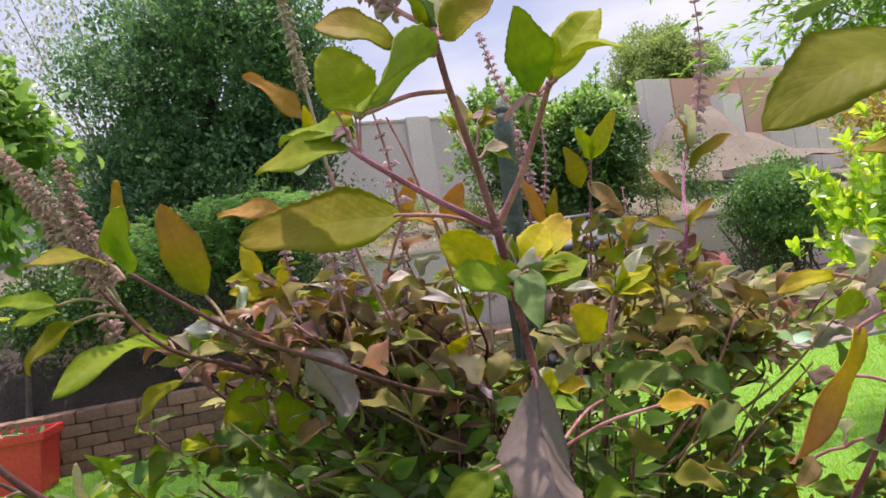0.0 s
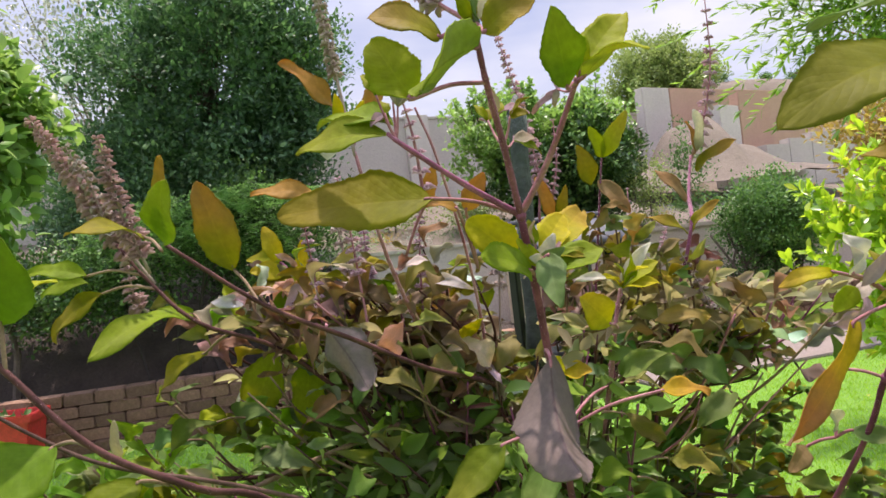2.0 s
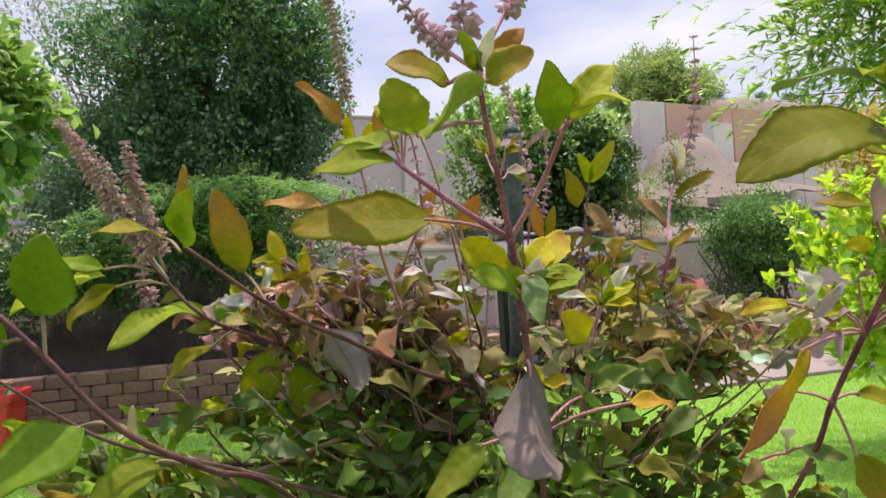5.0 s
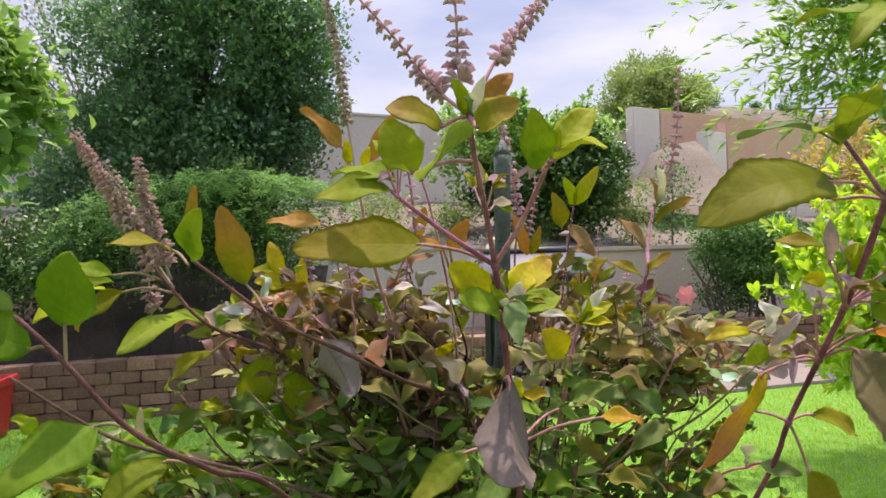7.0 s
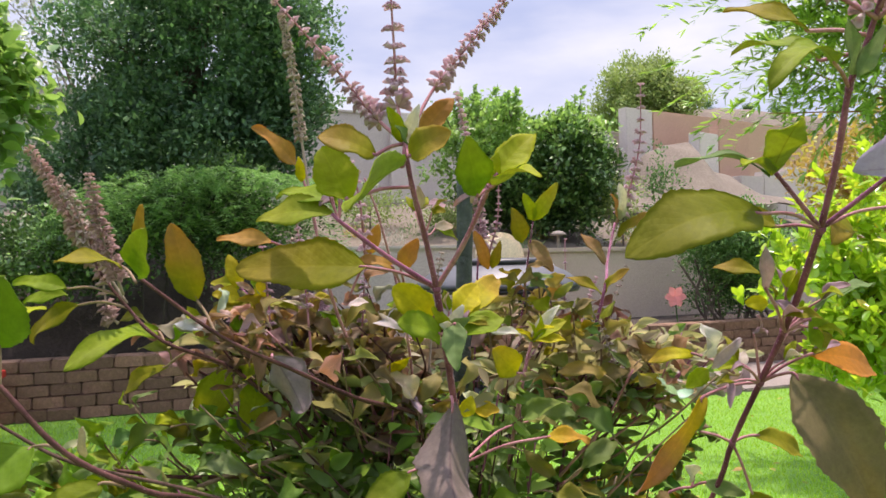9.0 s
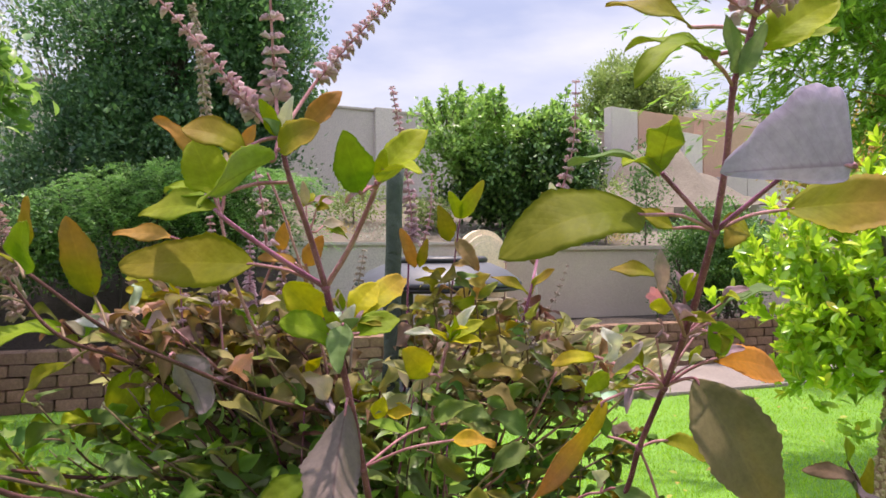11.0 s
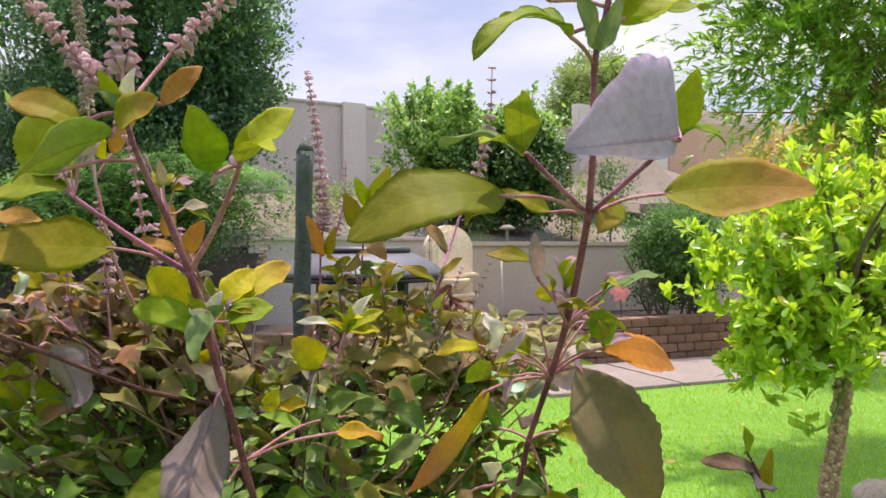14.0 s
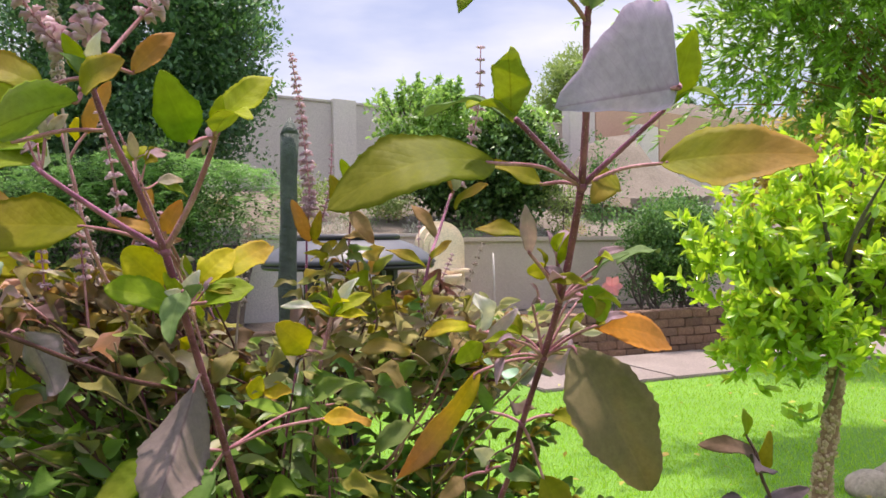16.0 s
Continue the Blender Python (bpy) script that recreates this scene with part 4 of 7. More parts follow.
def stem_surface(name, a, b, rough=0.6, spec=0.3, sheen=0.08):
    m, nt, bsdf, _ = blank(name)
    n1, n2 = noise_node(nt, 60.0, 4), noise_node(nt, 700.0, 4)
    c = ramp_node(nt, n1.outputs["Fac"], [(0.35, a), (0.65, b)]).outputs["Color"]
    c = mix_node(nt, c, ramp_node(nt, n2.outputs["Fac"], [(0.3, (0.75, 0.75, 0.75)), (0.7, (1.2, 1.2, 1.2))]).outputs["Color"], 1.0, "MULTIPLY")
    nt.links.new(c, bsdf.inputs["Base Color"])
    bsdf.inputs["Roughness"].default_value = rough
    bsdf.inputs["Sheen Weight"].default_value = sheen
    bsdf.inputs["Sheen Roughness"].default_value = 0.35
    bsdf.inputs["Specular IOR Level"].default_value = spec
    bump_node(nt, bsdf, n2.outputs["Fac"], 0.5, 0.0004)
    return m


M_STEM = stem_surface("purple_stem", (0.13, 0.026, 0.068), (0.30, 0.088, 0.165))
M_HAIR = leaf_surface("stem_hair", [(0.0, (0.50, 0.30, 0.36)), (1.0, (0.66, 0.48, 0.54))], (0.7, 0.5, 0.54), 0.4, 0.6, 0.2)
M_DEEPSTEM = stem_surface("deep_purple_stem", (0.085, 0.018, 0.036), (0.215, 0.060, 0.098), 0.65, 0.2, 0.03)
M_BROWNSTEM = stem_surface("brown_stem", (0.048, 0.019, 0.019), (0.120, 0.052, 0.046), 0.75, 0.12, 0.0)
M_STALK = stem_surface("green_brown_stalk", (0.15, 0.095, 0.06), (0.25, 0.17, 0.10), 0.7, 0.15, 0.02)
M_PINKSTEM = stem_surface("pink_stem", (0.25, 0.085, 0.105), (0.43, 0.205, 0.215), 0.65, 0.2, 0.04)
M_DARKSTEM = stem_surface("dark_stem", (0.05, 0.026, 0.02), (0.11, 0.065, 0.048), 0.75, 0.12, 0.0)
M_CALYX = leaf_surface("pink_calyx", [(0.0, (0.46, 0.29, 0.325)), (0.6, (0.61, 0.44, 0.475)), (1.0, (0.75, 0.62, 0.64))], (0.74, 0.55, 0.59), 0.5, 0.6, 0.3)
M_CALYX_OLD = leaf_surface("old_calyx", [(0.0, (0.33, 0.24, 0.20)), (0.6, (0.46, 0.37, 0.31)), (1.0, (0.58, 0.50, 0.43))], (0.5, 0.42, 0.35), 0.3, 0.75, 0.2)
M_STAKE = rough_surface("stake_green", (0.016, 0.032, 0.022), (0.070, 0.090, 0.068), 70.0, 300, 0.6, 1.0, 0.002)
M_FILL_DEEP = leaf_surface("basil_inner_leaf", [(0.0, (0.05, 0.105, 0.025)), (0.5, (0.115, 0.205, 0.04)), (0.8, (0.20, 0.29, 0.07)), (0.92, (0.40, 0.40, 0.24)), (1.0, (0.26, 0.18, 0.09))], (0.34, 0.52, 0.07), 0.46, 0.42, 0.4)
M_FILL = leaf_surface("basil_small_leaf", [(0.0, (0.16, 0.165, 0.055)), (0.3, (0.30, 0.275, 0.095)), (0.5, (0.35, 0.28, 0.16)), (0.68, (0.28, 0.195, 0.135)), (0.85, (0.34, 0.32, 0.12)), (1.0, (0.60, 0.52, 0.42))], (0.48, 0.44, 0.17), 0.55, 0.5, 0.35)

OLIVE, GREEN, YGREEN, YELLOW, ORANGE = (0.235, 0.235, 0.012), (0.19, 0.285, 0.014), (0.30, 0.36, 0.012), (0.46, 0.43, 0.012), (0.40, 0.24, 0.055)
BEIGE_ = (0.40, 0.36, 0.28)
FRESH = (0.115, 0.215, 0.010)
RED, GREY, DARK, PALE, BLUEG, BROWN = (0.48, 0.22, 0.10), (0.30, 0.245, 0.26), (0.125, 0.225, 0.05), (0.54, 0.53, 0.46), (0.16, 0.24, 0.085), (0.27, 0.19, 0.085)


def leaf_blade(name, length, width, arch=0.08, fold=0.18, wave=0.05, seed=0, nu=28, nv=8, serrate=0.026, twist=0.0, blunt=0.88, skew=0.0):
    """A toothed ovate blade along +x, upper side +z, two-sided with a little thickness."""
    r = np.random.default_rng(seed)
    ph = r.uniform(0, 6.28, 4)
    half = nv // 2
    bm = bmesh.new()
    uvl = bm.loops.layers.uv.new("UVMap")
    tops, bots, uvs = [], [], {}
    for i in range(nu + 1):
        u = i / nu
        w = math.sin(math.pi * min(1.0, u ** blunt)) ** (0.86 - 0.34 * u) if 0 < u < 1 else 0.0
        w *= 0.5 * width * (1.08 - 0.22 * u)
        if u > 0.12 and not skew:
            w *= 1 + serrate * (1 if i % 2 else -1)
        w = max(w, 0.0004)
        tr, br = [], []
        for j in range(-half, half + 1):
            v = j / half
            q = 0 if v > 0 else 2
            ragged = 1 + 0.055 * math.sin(8 * u + ph[q]) + 0.04 * math.sin(19 * u + 2 * ph[q + 1]) + 0.02 * math.sin(41 * u + ph[q])
            y = v * w * (1 + skew * (1 if v > 0 else -1)) * (1 + (ragged - 1) * abs(v))
            z = arch * length * 4 * u * (1 - u) + fold * abs(y)
            z += wave * length * abs(v) ** 1.5 * math.sin(9 * u + ph[0] + (2.1 if v > 0 else 0)) * 0.5
            z += 0.007 * length * math.cos(2 * math.pi * (u * 6.5 - abs(v) * 1.1) + ph[1]) * (abs(v) * (1 - abs(v)) * 4)
            y2 = y * math.cos(twist * u)
            z2 = z + y * math.sin(twist * u)
            a = bm.verts.new((u * length, y2, z2))
            b = bm.verts.new((u * length, y2, z2 - 0.00035))
            uvs[a] = uvs[b] = (u, 0.5 + 0.5 * v)
            tr.append(a), br.append(b)
        tops.append(tr), bots.append(br)
    for i in range(nu):
        for j in range(nv):
            f = bm.faces.new((tops[i][j], tops[i + 1][j], tops[i + 1][j + 1], tops[i][j + 1]))
            f.material_index = 0
            f = bm.faces.new((bots[i][j], bots[i][j + 1], bots[i + 1][j + 1], bots[i + 1][j]))
            f.material_index = 1
    for i in range(nu):
        for j in (0, nv):
            f = bm.faces.new((tops[i][j], tops[i + 1][j], bots[i + 1][j], bots[i][j]))
    for f in bm.faces:
        for l in f.loops:
            l[uvl].uv = uvs[l.vert]
    me = bpy.data.meshes.new(name)
    bm.normal_update()
    bm.to_mesh(me)
    bm.free()
    me.materials.append(M_BASIL)
    me.materials.append(M_BASIL_UNDER)
    me.shade_smooth()
    return me


basil = thing("holy_basil", (0.06, 0.62, 0.60), "bushy holy basil with purple stems and olive leaves in a pot", "plant")
LEAF_SEED = [100]


def leaf_frame(base, tip, face):
    base, tip = Vector(base), Vector(tip)
    x = (tip - base).normalized()
    z = Vector(face)
    z = (z - x * z.dot(x)).normalized()
    y = z.cross(x)
    m = Matrix((x, y, z)).transposed().to_4x4()
    m.translation = base
    return m, (tip - base).length


def leaf(base, tip, width, face, colour, blush=0.2, node=None, arch=0.06, fold=0.18, wave=0.08, twist=0.0, label="", stalk=None, blunt=0.88, skew=0.0):
    """One large leaf from base to tip, upper side towards face; node: where its stalk springs from the stem."""
    LEAF_SEED[0] += 1
    m, length = leaf_frame(base, tip, face)
    ob = new("leaf", leaf_blade("leaf", length, width * 1.06, arch, fold, wave, LEAF_SEED[0], twist=twist, blunt=blunt, skew=skew))
    ob.matrix_world = m
    ob.parent = basil
    ob.color = (*colour, blush)
    tagged(ob, label)
    if node is not None:
        bm = bmesh.new()
        b, n = Vector(base), Vector(node)
        mid = n.lerp(b, 0.5) + Vector((0, 0, 0.06 * (b - n).length))
        end = b + m.to_3x3() @ Vector((length * 0.06, 0, arch * length * 0.2))
        tube(bm, smooth_line([n, mid, b, end], 4), [0.00075] * 8 + [0.0007] * 3 + [0.0006, 0.0004], 7)
        part("leaf_stalk", bm, stalk or (M_STALK if b.x < -0.07 else M_PINKSTEM), basil, smooth=True)
    return ob


def stem(pts, r0, r1, material=None, name="stem", hairy=True):
    bm = bmesh.new()
    line = smooth_line(pts, 6)
    n = len(line)
    radii = []
    for i in range(n):
        t = i / (n - 1)
        r = (r0 + (r1 - r0) * t) * (0.76 if material is M_BROWNSTEM else 0.80)
        radii.append(r * (1.0 + 0.06 * math.sin(i * 2.3)))
    tube(bm, line, radii, 10)
    for f in bm.faces:
        f.smooth = True
    if hairy:
        rr = np.random.default_rng(int(1000 * abs(pts[-1][0]) + 7))
        length = sum((b - a).length for a, b in zip(line, line[1:]))
        for k in range(int(length * (700 if material is M_BROWNSTEM or material is M_DARKSTEM else 1500 if material is M_DEEPSTEM else 7500))):
            f = rr.random() * (n - 1)
            i = min(int(f), n - 2)
            p = line[i].lerp(line[i + 1], f - i)
            if p.z < 0.98:
                continue
            d = (line[i + 1] - line[i]).normalized()
            o = Vector(rr.normal(size=3))
            o = (o - d * o.dot(d)).normalized()
            q = p + o * radii[i] * 0.95
            w = d.cross(o) * 0.00005
            t2 = q + (o + d * rr.normal() * 0.4) * rr.uniform(0.0004, 0.0010)
            fc = bm.faces.new([bm.verts.new(v) for v in (q - w, q + w, t2)])
            fc.material_index = 1
    me = bpy.data.meshes.new(name)
    bm.to_mesh(me)
    bm.free()
    me.materials.append(material or M_STEM)
    me.materials.append(M_HAIR)
    ob = new(name, me)
    ob.parent = basil
    return ob


def knot(at, r, material=None):
    """The thickened node where branches part."""
    bm = bmesh.new()
    bmesh.ops.create_icosphere(bm, subdivisions=2, radius=r, matrix=Matrix.Translation(at) @ Matrix.Diagonal((1, 1, 1.25, 1)))
    return part("node", bm, material or M_STEM, basil, smooth=True)


def whorl_mesh(name, material, seed, size=1.0, old=False, cups=6, slim=1.0):
    """A ring of six bell-shaped seed cups with flared lips round the stalk (along +z)."""
    r = np.random.default_rng(seed)
    bm = bmesh.new()
    for k in range(cups):
        a = k * 2 * math.pi / cups + r.normal() * 0.2
        tilt = radians(r.uniform(50, 80) if not old else r.uniform(70, 100))
        s = size * r.uniform(0.8, 1.2)
        prof = [(0.0004, 0.0), (0.0007, 0.0010), (0.0013, 0.0020), (0.0015, 0.0034), (0.0019, 0.0047), (0.0014, 0.0046), (0.0009, 0.0030)]
        b2 = bmesh.new()
        turned(b2, [(p * s * slim, q * s) for p, q in prof], 7)
        for v in b2.verts:
            if v.co.z > 0.0045 * s and v.co.x > 0:
                v.co.x *= 1.6
                v.co.z += 0.0010 * s
            v.co.y *= r.uniform(0.9, 1.1)
        mm = Matrix.Rotation(a, 4, "Z") @ Matrix.Rotation(tilt, 4, "Y") @ Matrix.Translation((0, 0, 0.001))
        bmesh.ops.transform(b2, matrix=mm, verts=b2.verts[:])
        tmp = bpy.data.meshes.new("cup")
        b2.to_mesh(tmp)
        b2.free()
        bm.from_mesh(tmp)
        bpy.data.meshes.remove(tmp)
    return mesh_of(name, bm, material, True)


WHORLS = [whorl_mesh("whorl", M_CALYX, 500 + i, 1.0, False, 7, 0.85) for i in range(4)]
M_CALYX_MID = leaf_surface("brownish_calyx", [(0.0, (0.38, 0.24, 0.225)), (0.6, (0.53, 0.37, 0.34)), (1.0, (0.67, 0.51, 0.47))], (0.64, 0.47, 0.43), 0.5, 0.7, 0.2)
WHORLS_MID = [whorl_mesh("whorl", M_CALYX_MID, 540 + i, 1.1, False, 9, 0.62) for i in range(4)]
WHORLS_OLD = [whorl_mesh("whorl", M_CALYX_OLD, 520 + i, 1.0, True) for i in range(4)]


def spike(pts, count, size, old=False, r=0.0009, gap=1.0, seed=0, label="", start=0.12):
    """A flower spike: stalk with whorls of seed cups, shrinking towards its tip."""
    rng_ = np.random.default_rng(seed + 900)
    line = smooth_line(pts, 8)
    bm = bmesh.new()
    n = len(line)
    tube(bm, line, [r * (1 - 0.6 * i / (n - 1)) for i in range(n)], 7)
    sp = part("flower_spike", bm, M_CALYX_OLD if old else M_PINKSTEM, basil, label or ("dried beige flower spike" if old else "purplish pink flower spike"), True)
    bpy.context.view_layer.update()
    for k in range(count):
        t = start + (1 - start) * (k / max(1, count - 1)) ** gap
        f = t * (n - 1)
        i = min(int(f), n - 2)
        p = line[i].lerp(line[i + 1], f - i)
        d = (line[i + 1] - line[i]).normalized()
        s = size * (1.05 - 0.62 * t) * rng_.uniform(0.85, 1.15)
        ob = new("whorl", (WHORLS_MID if old == 2 else WHORLS_OLD if old else WHORLS)[int(rng_.integers(4))])
        q = d.to_track_quat("Z", "Y").to_matrix().to_4x4()
        ob.matrix_world = Matrix.Translation(p) @ q @ Matrix.Rotation(rng_.uniform(0, 6.28), 4, "Z") @ Matrix.Scale(s, 4)
        ob.parent = sp
    return sp


# front-facing hints for the leaves
CAM, UP, UPCAM, DOWNCAM, AWAY = (0, -1, 0.25), (0, -0.15, 1), (0, -0.7, 0.7), (0, -0.7, -0.7), (0.1, 1, 0.35)

# --- middle stem
J = (0.0228, 0.300, 1.1095)
LOW = (0.036, 0.353, 1.016)
NUP = (0.010, 0.256, 1.168)
stem([(0.062, 0.60, 0.60), (0.052, 0.45, 0.86), LOW, (0.029, 0.322, 1.068), J], 0.0023, 0.0019, M_DEEPSTEM)
knot(J, 0.0021)
knot(LOW, 0.0020)
stem([J, (0.0175, 0.282, 1.1335), (0.0125, 0.266, 1.153), NUP], 0.0017, 0.0012)
stem([J, (0.0035, 0.295, 1.1225), (-0.0160, 0.2895, 1.1375), (-0.022, 0.290, 1.143)], 0.0016, 0.0010)
stem([J, (0.0345, 0.294, 1.1285), (0.044, 0.288, 1.149), (0.0455, 0.284, 1.154)], 0.0016, 0.0011, M_PINKSTEM)
leaf((-0.0085, 0.306, 1.1195), (-0.0675, 0.308, 1.1195), 0.0275, (0.05, -0.75, 0.62), OLIVE, 0.25, J, 0.03, 0.12, 0.03, label="large olive-green drooping leaf")
leaf((0.0095, 0.247, 1.1585), (-0.009, 0.214, 1.1405), 0.022, (-0.75, 0.1, 0.75), GREEN, 0.1, NUP, 0.05)
leaf((-0.001, 0.247, 1.1625), (-0.0215, 0.240, 1.1685), 0.0155, (0.1, -0.75, 0.65), OLIVE, 0.45, NUP, 0.10)
leaf((-0.0115, 0.251, 1.146), (-0.0225, 0.258, 1.167), 0.0165, CAM, YGREEN, 0.1, (0.0128, 0.267, 1.152), 0.04)
leaf((0.0115, 0.243, 1.1615), (0.027, 0.237, 1.1695), 0.0130, (0.2, -0.8, 0.5), OLIVE, 0.4, NUP, 0.08)
leaf((0.0165, 0.283, 1.1755), (0.031, 0.286, 1.1915), 0.0095, CAM, ORANGE, 0.6, (0.011, 0.262, 1.172), 0.08)
leaf((-0.0215, 0.294, 1.1435), (-0.0565, 0.301, 1.1405), 0.0165, (0.1, -0.72, 0.7), (0.23, 0.29, 0.02), 0.15, None, 0.10)
leaf((-0.020, 0.296, 1.147), (-0.0500, 0.318, 1.1525), 0.0155, (0.1, -0.62, 0.8), GREEN, 0.1, None, 0.12)
leaf((0.0395, 0.271, 1.1480), (0.0335, 0.253, 1.170), 0.0145, (0.2, -1, 0.0), GREEN, 0.1, (0.0455, 0.286, 1.152), 0.03, wave=0.08)
leaf((0.0480, 0.281, 1.1575), (0.0665, 0.291, 1.1765), 0.0135, (-0.2, -0.9, 0.4), YGREEN, 0.15, (0.0455, 0.286, 1.152), 0.06)
leaf((0.0465, 0.278, 1.1525), (0.0625, 0.254, 1.1545), 0.0125, (0.0, -0.35, 1), YGREEN, 0.1, (0.0455, 0.286, 1.152), 0.14)
leaf((0.046, 0.284, 1.154), (0.049, 0.280, 1.167), 0.006, CAM, YGREEN, 0.0, None, 0.1)
# leaves under the fork
leaf((0.0205, 0.312, 1.0945), (0.0035, 0.312, 1.1105), 0.0165, CAM, YELLOW, 0.0, (0.025, 0.306, 1.098), 0.08, label="yellow-green leaf")
leaf((0.0355, 0.325, 1.0955), (0.057, 0.362, 1.1105), 0.013, CAM, (0.40, 0.39, 0.012), 0.55, (0.026, 0.310, 1.094), 0.10)
leaf((0.031, 0.318, 1.095), (0.044, 0.335, 1.109), 0.012, CAM, YELLOW, 0.2, (0.026, 0.310, 1.094), 0.10)
leaf((0.024, 0.300, 1.089), (0.006, 0.281, 1.096), 0.0165, (0.1, -0.8, 0.6), GREEN, 0.05, (0.027, 0.314, 1.086), 0.06)
leaf((0.0305, 0.296, 1.094), (0.0295, 0.276, 1.0765), 0.0100, (-0.2, -0.9, 0.4), BLUEG, 0.0, (0.027, 0.314, 1.086), 0.08)
leaf((0.0355, 0.310, 1.088), (0.0545, 0.318, 1.094), 0.0135, (0, -0.7, 0.7), GREEN, 0.1, (0.027, 0.314, 1.086), 0.10)
for tip, c in (((0.021, 0.305, 1.101), YGREEN), ((0.035, 0.305, 1.1015), PALE), ((0.037, 0.298, 1.096), BLUEG), ((0.024, 0.295, 1.094), PALE)):
    leaf((0.028, 0.306, 1.090), tip, 0.0055, CAM, c, 0.0, None, 0.12)
# big faded leaf hanging before the stem
leaf((0.030, 0.318, 1.0535), (0.0285, 0.262, 1.024), 0.0255, (-0.28, 0.45, -0.86), (0.17, 0.135, 0.10), 0.05, (0.030, 0.328, 1.056), 0.12, 0.75, 0.10, label="greyish purple hanging leaf showing its underside")
leaf((0.010, 0.340, 1.017), (-0.018, 0.322, 0.995), 0.0150, (-0.2, -0.8, 0.6), (0.14, 0.20, 0.012), 0.15, LOW, 0.08)
leaf((0.030, 0.352, 1.008), (0.012, 0.32, 0.985), 0.014, CAM, DARK, 0.1, LOW, 0.1)

# withered and yellow leaves that stand out of the mass
leaf((-0.0261, 0.4151, 1.0944), (-0.0141, 0.4151, 1.0964), 0.007, (0.1, -0.5, 0.8), (0.60, 0.52, 0.50), 0.0, None, 0.1, 0.3, 0.12, label="pale withered leaf")
leaf((-0.0358, 0.4504, 1.0764), (-0.0198, 0.4504, 1.0769), 0.008, (0.0, -0.4, 0.9), (0.58, 0.50, 0.50), 0.0, None, 0.1, 0.3, 0.12, label="pale withered leaf")
leaf((-0.0059, 0.4614, 1.0441), (0.0107, 0.4095, 1.0641), 0.0075, CAM, YELLOW, 0.0, (-0.0019, 0.4714, 1.0321), 0.1, 0.3, 0.12)
leaf((0.0795, 0.3503, 1.0294), (0.1034, 0.3558, 1.0252), 0.0095, (0.0, -0.55, 0.8), (0.46, 0.31, 0.02), 0.55, LOW, 0.1, 0.3, 0.12, label="yellow leaf turning orange")
leaf((0.083, 0.4344, 1.0187), (0.1137, 0.4231, 1.0279), 0.0085, (0.0, -0.5, 0.85), (0.34, 0.37, 0.12), 0.1, LOW, 0.1, 0.3, 0.12)
leaf((0.041, 0.405, 1.0289), (0.0456, 0.405, 1.0414), 0.009, CAM, YELLOW, 0.0, None, 0.1, 0.3, 0.12)
leaf((0.0462, 0.405, 1.0328), (0.0618, 0.405, 1.0325), 0.009, (0.1, -0.8, 0.5), (0.48, 0.38, 0.015), 0.3, None, 0.1, 0.3, 0.12)

# three flower spikes on top
spike([NUP, (0.007, 0.266, 1.188), (0.0065, 0.263, 1.206), (0.005, 0.262, 1.240)], 10, 1.05, seed=1, start=0.26)
spike([NUP, (-0.0035, 0.265, 1.182), (-0.020, 0.263, 1.203), (-0.043, 0.262, 1.229)], 16, 0.9, seed=2, start=0.24)
spike([NUP, (0.0225, 0.273, 1.193), (0.040, 0.281, 1.2155), (0.056, 0.288, 1.236)], 14, 0.9, seed=3, start=0.34)
for tip, w, c in (((0.004, 0.250, 1.181), 0.006, YGREEN), ((0.016, 0.250, 1.182), 0.005, PALE), ((0.007, 0.240, 1.172), 0.005, BLUEG)):
    leaf(NUP, tip, w, CAM, c, 0.0, None, 0.1)

# short side shoots with buds at the ends of the two arms and round the upper node
rs = np.random.default_rng(77)
LILAC = (0.40, 0.28, 0.34)
for at, aim, n in (((-0.019, 0.290, 1.1405), (0.1, 0.3, 0.8), 4), ((0.0452, 0.2845, 1.1515), (0.1, 0.5, 0.6), 2), ((0.0175, 0.283, 1.1335), (-0.2, 0.5, 0.8), 4), ((0.027, 0.314, 1.086), (0.3, 0.2, 0.5), 4)):
    for k in range(n):
        d = (Vector(aim) + Vector(rs.normal(size=3)) * 0.38).normalized()
        tip = Vector(at) + d * rs.uniform(0.009, 0.018)
        mid = Vector(at).lerp(tip, 0.5) + Vector((0, 0, -0.0015))
        bm = bmesh.new()
        tube(bm, smooth_line([at, mid, tip], 4), [0.0006 - 0.00003 * i for i in range(9)], 6)
        part("side_shoot", bm, M_PINKSTEM, basil, smooth=True)
        for s in range(3):
            out = (d + Vector(rs.normal(size=3)) * 0.7).normalized()
            leaf(tip, tip + out * rs.uniform(0.006, 0.013), rs.uniform(0.0025, 0.005), (rs.normal() * 0.4, -0.7, 0.6), (YGREEN, LILAC, OLIVE, BEIGE_, GREEN)[int(rs.integers(5))], 0.2, None, 0.12)

